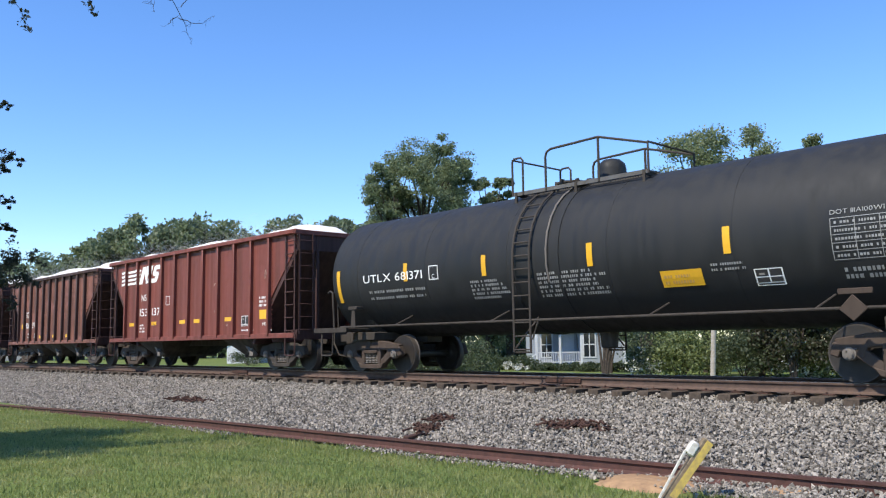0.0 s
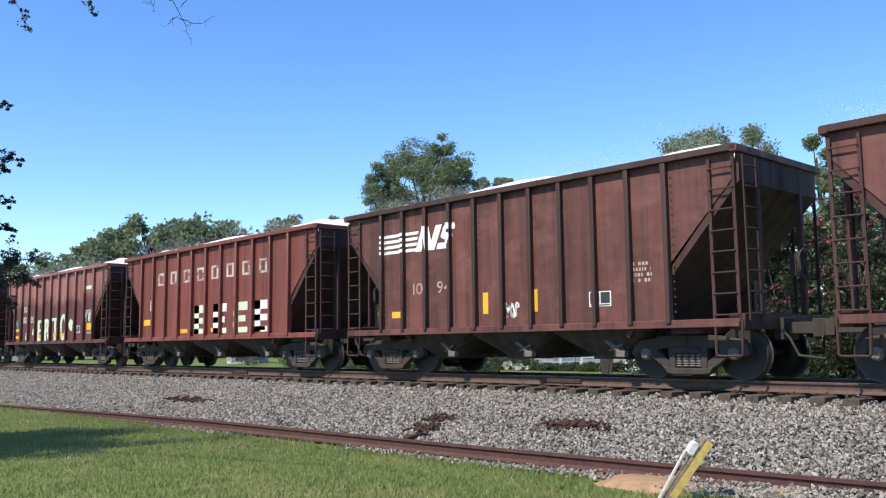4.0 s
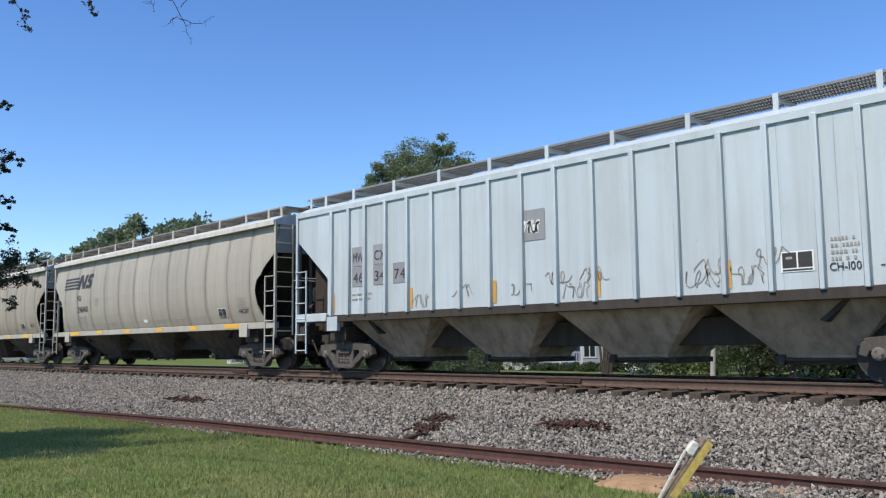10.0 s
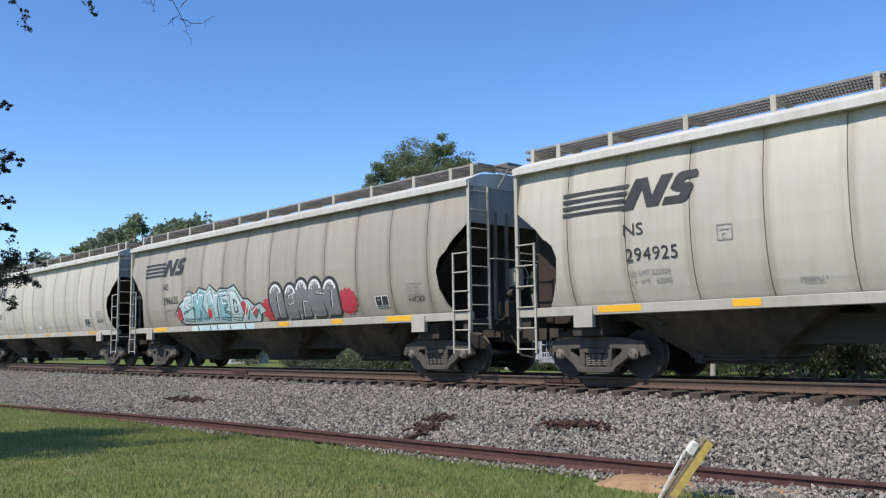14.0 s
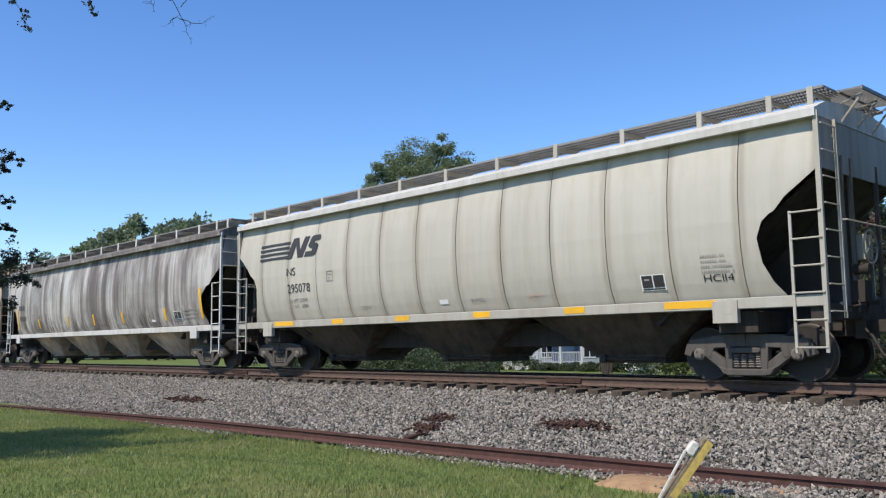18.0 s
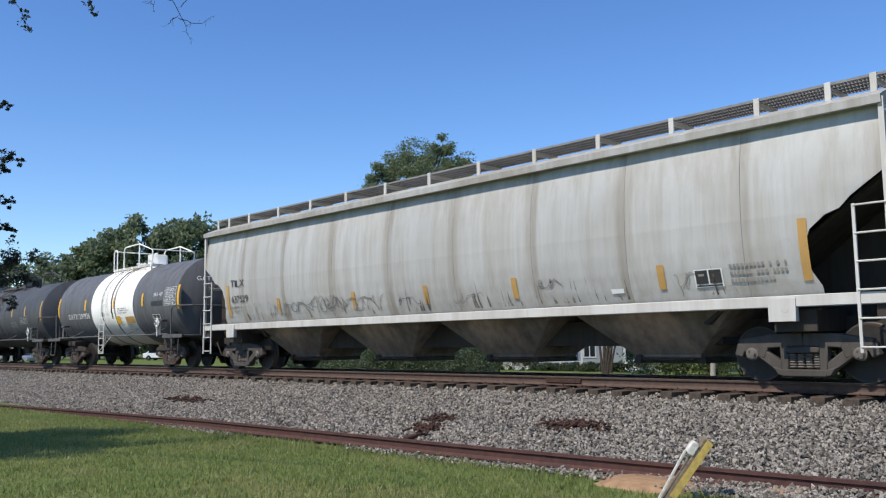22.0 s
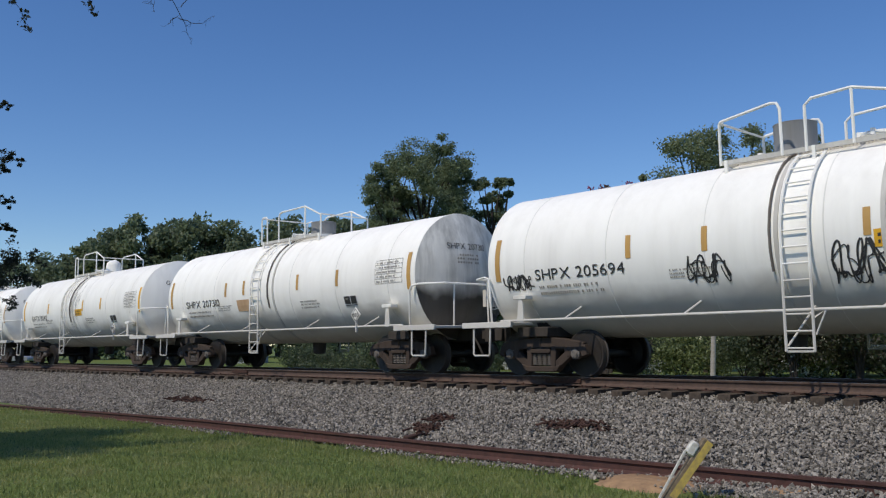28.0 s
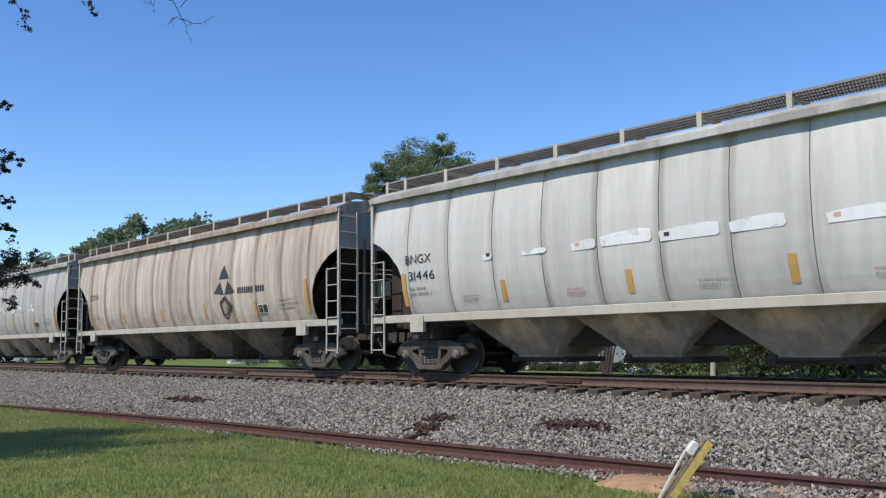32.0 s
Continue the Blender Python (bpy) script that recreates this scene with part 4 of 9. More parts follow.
def brake_wheel_mesh():
    s = Shape()
    ring = [(0.02, 0.27 * math.cos(a), 0.27 * math.sin(a)) for a in (math.pi * k / 9 for k in range(19))]
    s.tube(ring, 0.016, 6)
    for k in range(5):
        a = 2 * math.pi * k / 5
        s.tube([(0, 0, 0), (0.02, 0.27 * math.cos(a), 0.27 * math.sin(a))], 0.011, 5)
    s.box(-0.2, 0, -0.14, 0.14, -0.2, 0.2)
    return s.mesh("brake_wheel")


# ---- lettering and flat paint work ----
def alphabet(characters):
    """Outlines of single characters in the built-in font, capitals 0.7 high."""
    obs = []
    for c in characters:
        cu = bpy.data.curves.new("character", "FONT")
        cu.body, cu.size, cu.resolution_u = c, 1.0, 4
        obs.append(new("character", cu))
    graph = bpy.context.evaluated_depsgraph_get()
    found = {}
    for c, ob in zip(characters, obs):
        me = bpy.data.meshes.new_from_object(ob.evaluated_get(graph))
        found[c] = ([(p.co.x, p.co.y) for p in me.vertices], [tuple(q.vertices) for q in me.polygons])
        bpy.data.meshes.remove(me)
        bpy.data.objects.remove(ob)
    return found


GLYPHS = alphabet("ABCDEFGHIJKLMNOPQRSTUVWXYZ0123456789-")


def glyphs(text):
    v, f, x = [], [], 0.0
    for c in text:
        if c == " ":
            x += 0.3
            continue
        gv, gf = GLYPHS[c]
        left, right = min(p[0] for p in gv), max(p[0] for p in gv)
        n = len(v)
        v += [(p[0] - left + x, p[1]) for p in gv]
        f += [tuple(i + n for i in q) for q in gf]
        x += right - left + 0.10
    return v, f


def lettering(car, skin, text, x, z, high, material, wide=None, name="lettering", slant=0.0, side=-1, bold=0.0):
    """Text on a car's side: lower left corner at x, z; capitals high tall; wide: its whole width."""
    if not text:
        return None
    v, f = glyphs(text)
    w = max(p[0] for p in v)
    k = high / 0.70
    kx = wide / w if wide else k * 0.9
    shape = [((x + p[0] * kx + slant * p[1] * k) * LONG, z + p[1] * k) for p in v]
    fat = bold or 0.001
    turns = (-1, 1) if fat < 0.02 else (-1, -0.33, 0.33, 1)
    verts = [(a + d * fat, skin(b) - 0.0015 * (d + 1), b) for d in turns for a, b in shape]
    me = raw_mesh("lettering", verts, [tuple(i + n * len(shape) for i in q) for n in range(len(turns)) for q in f])
    return part(name, me, material, car)


def flat(car, skin, outline, material, name, step=0.12):
    """A painted shape with straight sides, cut into level strips so that it follows the skin."""
    zs = [p[1] for p in outline]
    lo, hi = min(zs), max(zs)
    n = max(1, int((hi - lo) / step))
    verts, faces = [], []
    bm = bmesh.new()
    bm.faces.new([bm.verts.new((a, 0, b)) for a, b in outline])
    for k in range(1, n):
        geom = bm.verts[:] + bm.edges[:] + bm.faces[:]
        bmesh.ops.bisect_plane(bm, geom=geom, plane_co=(0, 0, lo + (hi - lo) * k / n), plane_no=(0, 0, 1))
    bm.verts.index_update()
    verts = [(p.co.x * LONG, skin(p.co.z), p.co.z) for p in bm.verts]
    faces = [tuple(p.index for p in q.verts) for q in bm.faces]
    bm.free()
    return part(name, raw_mesh(name, verts, faces), material, car)


def rect(car, skin, x0, x1, z0, z1, material, name="stencil_bar"):
    return flat(car, skin, [(x0, z0), (x1, z0), (x1, z1), (x0, z1)], material, name)


def bars(car, skin, x, z, wide, rows, material, high=0.05, gap=0.085, seed=1):
    """Small print that cannot be read: rows of short bars."""
    rng = random.Random(seed)
    verts, faces = [], []
    for r in range(rows):
        a = x
        end = x + wide * rng.uniform(0.7, 1.0)
        while a < end:
            b = min(end, a + high * rng.uniform(0.45, 0.85))
            z1 = z - r * gap
            n = len(verts)
            verts += [(a * LONG, skin(z1 - high), z1 - high), (b * LONG, skin(z1 - high), z1 - high), (b * LONG, skin(z1), z1), (a * LONG, skin(z1), z1)]
            faces.append((n, n + 1, n + 2, n + 3))
            a = b + high * (0.35 if rng.random() < 0.78 else 1.3)
    part("small_print", raw_mesh("small_print", verts, faces), material, car)["kind"] = "stuff"


def panel_box(car, skin, x, z, w, h, ink):
    """The small framed data panel that each car carries: white outline round two black fields."""
    rect(car, skin, x, x + w, z, z + h, WHITE_INK, "data_panel")
    up = lambda q: skin(q) - 0.004
    for a, b, c, d in ((0.05, 0.48, 0.20, 0.94), (0.53, 0.95, 0.20, 0.94), (0.05, 0.95, 0.05, 0.13)):
        rect(car, up, x + w * a, x + w * b, z + h * c, z + h * d, BLACK_INK, "data_panel_field")
    rect(car, lambda q: skin(q) - 0.008, x + w * 0.16, x + w * 0.36, z + h * 0.62, z + h * 0.74, GREY_INK, "data_panel_mark")


def between(points, lo, hi):
    """The part of a shape that lies between x = lo and x = hi."""
    for side, edge in ((1, lo), (-1, hi)):
        kept_points = []
        for (a, b), (c, d) in zip(points, points[1:] + points[:1]):
            if side * (a - edge) >= 0:
                kept_points.append((a, b))
            if (a - edge) * (c - edge) < 0:
                u = (edge - a) / (c - a)
                kept_points.append((edge, b + (d - b) * u))
        points = kept_points
    return points


def stripe_logo(car, skin, x, z, w, h, ink, posts=()):
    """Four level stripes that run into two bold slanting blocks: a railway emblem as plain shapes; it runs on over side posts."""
    sl = 0.10 * w

    def lay(points, name):
        flat(car, skin, points, ink, name)
        for p in posts:
            cut = between(points, p - 0.05, p + 0.05)
            if len(cut) > 2:
                flat(car, lambda q: skin(q) - 0.112, cut, ink, name)

    def block(points):
        lay([(x + w * a + sl * b, z + h * b) for a, b in points], "logo_block")
    for k in range(4):
        a = z + h * (0.04 + 0.235 * k)
        lay([(x, a), (x + w * (0.46 + 0.012 * k), a), (x + w * (0.475 + 0.012 * k), a + h * 0.13), (x, a + h * 0.13)], "logo_stripe")
    block([(0.455, 0), (0.54, 0), (0.54, 1), (0.455, 1)])
    block([(0.54, 1), (0.54, 0.62), (0.635, 0), (0.635, 0.38)])
    block([(0.635, 0), (0.715, 0), (0.715, 1), (0.635, 1)])
    block([(0.77, 0.75), (0.90, 0.75), (0.89, 0.90), (0.87, 1.0), (0.78, 1.0), (0.755, 0.96), (0.745, 0.88), (0.745, 0.80)])
    block([(0.745, 0.80), (0.745, 0.52), (0.765, 0.44), (0.82, 0.50), (0.82, 0.75)])
    block([(0.765, 0.44), (0.80, 0.375), (0.88, 0.375), (0.90, 0.46), (0.89, 0.55), (0.87, 0.60), (0.82, 0.62), (0.82, 0.50)])
    block([(0.83, 0.25), (0.90, 0.20), (0.90, 0.46), (0.88, 0.375), (0.83, 0.375)])
    block([(0.74, 0.0), (0.87, 0.0), (0.895, 0.08), (0.90, 0.20), (0.83, 0.25), (0.735, 0.25)])


def block_word(car, skin, x, z, count, pitch, w, h, ink):
    """A faded company name: one open block for each letter."""
    for k in range(count):
        a = x + k * pitch
        t = 0.26 * w
        for q in ((a, a + t, z, z + h), (a + w - t, a + w, z, z + h), (a + t, a + w - t, z + h * 0.84, z + h), (a + t, a + w - t, z, z + h * 0.16)):
            rect(car, skin, *q, ink, "lettering_block")


def scribble(car, skin, x, z, w, h, ink, seed, thick=0.035, loops=16, name="graffiti"):
    """A spray-painted scrawl with no letters in it."""
    rng = random.Random(seed)
    f1, f2, p1, p2, p3 = loops * 0.30, loops * 0.22, rng.uniform(0, 6), rng.uniform(0, 6), rng.uniform(0, 6)
    n = loops * 7
    pts = []
    for k in range(n + 1):
        u = k / n
        pts.append((x + w * (0.08 + 0.84 * u) + 0.11 * w * math.sin(2 * math.pi * f2 * u + p1) + 0.04 * w * math.sin(2 * math.pi * f1 * 2.1 * u + p3),
                    z + h * (0.5 + 0.34 * math.sin(2 * math.pi * f1 * u + p2) + 0.16 * math.sin(2 * math.pi * f2 * 2.7 * u + p3))))
    verts, faces = [], []
    for (a, b), (c, d) in zip(pts, pts[1:]):
        u = Vector((c - a, d - b))
        if u.length < 1e-4:
            continue
        s = Vector((-u.y, u.x)).normalized() * thick / 2
        m = 1
        for k in range(m):
            p, q = Vector((a, b)) + u * k / m, Vector((a, b)) + u * (k + 1) / m
            n = len(verts)
            verts += [(v.x * LONG, skin(v.y), v.y) for v in (p + s, p - s, q - s, q + s)]
            faces.append((n, n + 1, n + 2, n + 3))
    return part(name, raw_mesh(name, verts, faces), ink, car)


def blob(car, skin, x, z, rx, rz, ink, seed, name="graffiti_fill"):
    rng = random.Random(seed)
    n = 22
    ring = [(x + rx * (1 + 0.18 * math.sin(3 * a + seed) + rng.uniform(-0.05, 0.05)) * math.cos(a), z + rz * (1 + 0.14 * math.cos(4 * a + seed)) * math.sin(a)) for a in (2 * math.pi * k / n for k in range(n))]
    return flat(car, skin, ring, ink, name, 0.1)


def grown(ring, d):
    """The same outline, set outwards by d (a closed ring, run anticlockwise)."""
    out = []
    n = len(ring)
    for k in range(n):
        (a, b), (p, q), (u, v) = ring[k - 1], ring[k], ring[(k + 1) % n]
        t = Vector((u - a, v - b)).normalized()
        out.append((p + t.y * d, q - t.x * d))
    return out


def arch(x, z0, z1, w, lean=0.0):
    """A bulging block with a round top."""
    h = z1 - z0
    low = [(x - w * 0.44, z0 + 0.04), (x - w * 0.30, z0), (x + w * 0.30, z0 - 0.01), (x + w * 0.46, z0 + 0.05), (x + w * 0.50 + lean * 0.4, z0 + h * 0.45)]
    return low + [(x + lean + w * 0.48 * math.cos(a), z0 + h * 0.66 + h * 0.34 * math.sin(a)) for a in (math.pi * k / 9 for k in range(10))] + [(x - w * 0.50 + lean * 0.4, z0 + h * 0.4)]


def scallops(x, z, rx, rz, bumps):
    return [(x + rx * (0.84 + 0.18 * abs(math.sin(bumps * a / 2))) * math.cos(a), z + rz * (0.84 + 0.18 * abs(math.sin(bumps * a / 2))) * math.sin(a)) for a in (2 * math.pi * k / 64 for k in range(64))]


def stroke(car, skin, points, ink, thick, name="graffiti"):
    """One sprayed line through the points."""
    verts, faces = [], []
    for (a, b), (c, d) in zip(points, points[1:]):
        u = Vector((c - a, d - b))
        m = max(1, int(abs(u.y) / 0.12))
        side = Vector((-u.y, u.x)).normalized() * thick / 2
        for k in range(m):
            p, q = Vector((a, b)) + u * k / m, Vector((a, b)) + u * (k + 1) / m
            n = len(verts)
            verts += [(v.x * LONG, skin(v.y), v.y) for v in (p + side, p - side, q - side, q + side)]
            faces.append((n, n + 1, n + 2, n + 3))
    return part(name, raw_mesh(name, verts, faces), ink, car)


def teal_piece(car, skin):
    """A jagged piece in pale teal: black edge, slabs with white and dark teal strokes, red splashes at its ends."""
    up = [lambda z, k=k: skin(z) - 0.002 * k for k in range(8)]
    rim = [(-4.72, 1.80), (-4.52, 1.50), (-4.25, 1.42), (-3.3, 1.39), (-2.2, 1.40), (-1.2, 1.37), (-0.1, 1.38), (0.12, 1.60), (0.36, 1.68), (0.12, 1.92), (-0.18, 1.86), (-0.48, 2.06), (-0.72, 2.08), (-0.98, 2.34),
           (-1.16, 2.50), (-1.50, 2.42), (-1.95, 2.45), (-2.12, 2.36), (-2.52, 2.60), (-2.72, 2.44), (-3.14, 2.54), (-3.42, 2.36), (-3.88, 2.46), (-4.02, 2.22), (-4.36, 2.10)]
    flat(car, up[0], grown(rim, 0.03), SPRAY_BLACK, "graffiti_edge", 0.1)
    flat(car, up[1], grown(rim, -0.025), TEAL_PALE, "graffiti_fill", 0.1)
    for x, z, rx, rz in ((-4.45, 1.74, 0.17, 0.22), (-2.62, 1.72, 0.12, 0.16), (-0.72, 1.80, 0.16, 0.22), (-0.2, 1.70, 0.14, 0.14)):
        flat(car, up[2], scallops(x, z, rx, rz, 7), SPRAY_RED, "graffiti_splash", 0.1)
    slabs = (((-4.22, 1.55), (-3.62, 1.50), (-3.56, 1.90), (-3.90, 2.00), (-3.66, 2.12), (-3.62, 2.34), (-4.00, 2.30), (-4.12, 2.02), (-3.84, 1.80), (-4.18, 1.76)),
             ((-3.48, 1.50), (-3.24, 1.52), (-3.20, 1.78), (-2.98, 1.54), (-2.74, 1.52), (-3.02, 1.92), (-2.84, 2.34), (-3.08, 2.38), (-3.22, 2.10), (-3.26, 2.42), (-3.46, 2.36)),
             ((-2.62, 1.88), (-2.44, 1.90), (-2.40, 1.52), (-2.20, 1.50), (-2.16, 1.94), (-2.02, 2.30), (-2.20, 2.32), (-2.32, 2.10), (-2.46, 2.46), (-2.66, 2.34)),
             ((-2.00, 1.52), (-1.56, 1.48), (-1.52, 1.66), (-1.78, 1.70), (-1.76, 1.86), (-1.58, 1.88), (-1.58, 2.04), (-1.80, 2.06), (-1.80, 2.22), (-1.52, 2.24), (-1.54, 2.36), (-1.96, 2.34)),
             ((-1.42, 1.50), (-1.00, 1.46), (-0.80, 1.66), (-0.86, 1.98), (-1.10, 2.30), (-1.40, 2.36)))
    for k, ring in enumerate(slabs):
        flat(car, up[3], grown(ring, 0.032), SPRAY_BLACK, "graffiti_edge", 0.1)
        flat(car, up[4], ring, TEAL if k % 2 else TEAL_PALE, "graffiti_fill", 0.1)
        low = [(a, b) for a, b in ring if b < 1.95]
        stroke(car, up[5], [(a + 0.05, b + 0.06) for a, b in low], SPRAY_TEAL, 0.035)
        stroke(car, up[6], [(a - 0.05, b - 0.06) for a, b in ring if b > 1.95], WHITE_INK, 0.028)
    sill = lambda z: -1.577
    rect(car, sill, -3.55, -0.1, 1.19, 1.345, TEAL_PALE, "graffiti_fill")
    for x in (-3.2, -2.5, -2.1, -1.4, -0.6):
        stroke(car, lambda z: -1.579, [(x, 1.34), (x + 0.08, 1.20)], SPRAY_BLACK, 0.05)
    stroke(car, up[5], [(-1.24, 1.70), (-1.06, 1.72), (-1.06, 1.98), (-1.22, 2.08), (-1.24, 1.70)], SPRAY_BLACK, 0.05)
    stroke(car, up[5], [(-4.60, 1.86), (-4.36, 1.98), (-4.30, 1.60), (-4.44, 1.50)], SPRAY_BLACK, 0.035)
    stroke(car, up[5], [(-0.66, 1.46), (-0.40, 1.80), (-0.24, 1.50), (0.02, 1.76), (0.04, 1.48)], SPRAY_TEAL, 0.045)
    stroke(car, up[6], [(-0.78, 1.52), (-0.52, 1.96), (-0.36, 1.66), (-0.10, 1.80)], WHITE_INK, 0.03)


def grey_piece(car, skin):
    """Five round-topped grey blocks edged in black, white drips on their heads, a red cloud at either end."""
    up = [lambda z, k=k: skin(z) - 0.002 * k for k in range(6)]
    flat(car, up[0], scallops(3.86, 1.78, 0.36, 0.34, 13), SPRAY_RED, "graffiti_cloud", 0.1)
    flat(car, up[0], scallops(0.50, 1.72, 0.34, 0.32, 11), SPRAY_RED, "graffiti_cloud", 0.1)
    rng = random.Random(8)
    for k, (x, z0, z1, w, lean) in enumerate(((0.93, 1.46, 2.42, 0.66, -0.04), (1.53, 1.42, 2.36, 0.58, 0.03), (2.08, 1.45, 2.46, 0.60, -0.02), (2.66, 1.44, 2.45, 0.62, -0.03), (3.26, 1.46, 2.40, 0.62, -0.03))):
        ring = arch(x, z0, z1, w, lean)
        flat(car, up[1 + k % 2], grown(ring, 0.06), SPRAY_BLACK, "graffiti_edge", 0.08)
        flat(car, up[3], grown(ring, -0.015), SPRAY_GREY, "graffiti_fill", 0.08)
        head = ring[6:14]
        stroke(car, up[4], [(x + lean + (a - x - lean) * 0.80, b - 0.055) for a, b in head], WHITE_INK, 0.05)
        for j in range(5):
            a, b = head[1 + j]
            stroke(car, up[4], [(x + lean + (a - x - lean) * 0.8, b - 0.06), (x + lean + (a - x - lean) * 0.8, b - rng.uniform(0.12, 0.26))], WHITE_INK, 0.026)
        mid = z0 + (z1 - z0) * 0.5
        inner = (((-0.02, z0), (0.0, mid + 0.12)), ((-0.12, mid - 0.1), (0.1, mid - 0.06), (0.05, mid + 0.18), (-0.1, mid + 0.14), (-0.12, mid - 0.1)), ((-0.1, z0), (-0.02, mid - 0.1), (0.14, mid - 0.12)), ((0.28, mid + 0.06), (-0.04, mid + 0.1)), ((-0.05, z0 + 0.2), (0.0, mid + 0.16)))[k]
        stroke(car, up[4], [(x + a, b) for a, b in inner], SPRAY_BLACK, 0.055)
        stroke(car, up[5], [(x + a + 0.05, b + 0.01) for a, b in inner], WHITE_INK, 0.02)
        stroke(car, up[4], [(x - w * 0.34, z0 + 0.06), (x - w * 0.40, z0 - 0.04)], WHITE_INK, 0.022)


def grime_spikes(car, skin, x0, x1, count, seed, ink, tall=0.9, foot=1.44):
    """Thin run-down streaks that stand on the sill and taper upwards."""
    rng = random.Random(seed)
    verts, faces = [], []
    spots = [rng.uniform(x0, x1) for _ in range(max(3, count // 7))]
    for _ in range(count):
        x = rng.choice(spots) + rng.gauss(0, 0.30) if rng.random() < 0.75 else rng.uniform(x0, x1)
        x = min(x1, max(x0, x))
        w, h, lean = rng.uniform(0.008, 0.032), tall * rng.uniform(0.15, 1.0) ** 1.4, rng.uniform(-0.05, 0.02)
        rows = max(2, int(h / 0.12))
        n = len(verts)
        lift = rng.uniform(0, 0.003)
        for k in range(rows + 1):
            u = k / rows
            z, half = foot + h * u, w * (1 - u) ** 0.7 * rng.uniform(0.7, 1.1) + 0.002
            verts += [((x + lean * u - half) * LONG, skin(z) - lift, z), ((x + lean * u + half) * LONG, skin(z) - lift, z)]
        faces += [(n + 2 * k, n + 2 * k + 1, n + 2 * k + 3, n + 2 * k + 2) for k in range(rows)]
    part("grime_streak", raw_mesh("grime_streak", verts, faces), ink, car, "dark washed-down grime")["kind"] = "stuff"


# ---- covered hopper cars ----
CURVED = [(1.36, 1.33), (1.6, 1.445), (1.9, 1.525), (2.2, 1.568), (2.6, 1.59), (3.0, 1.585), (3.4, 1.552), (3.8, 1.487), (4.13, 1.415)]
STRAIGHT = [(1.45, 1.53), (4.15, 1.53)]
ENDS_NS = [(1.36, 0.62), (1.6, 0.78), (1.9, 0.90), (2.3, 0.95), (2.55, 0.86), (2.66, 0.74), (2.70, 0.66), (2.9, 0.50), (3.26, 0.06), (3.3, 0.0)]
ENDS_BIG = [(1.5, 0.98), (1.8, 1.12), (2.1, 1.14), (2.35, 1.05), (2.55, 0.82), (2.62, 0.62), (2.8, 0.45), (3.1, 0.04), (3.14, 0.0)]
ENDS_ROUND = [(1.45, 1.12), (1.8, 1.12), (2.15, 1.06), (2.5, 0.90), (2.8, 0.62), (3.0, 0.34), (3.12, 0.08), (3.16, 0.0)]
ENDS_RIB = [(1.45, 1.25), (2.38, 1.25), (2.43, 1.22), (3.42, 0.06), (3.46, 0.0)]
SKIN_LIFT = 0.024


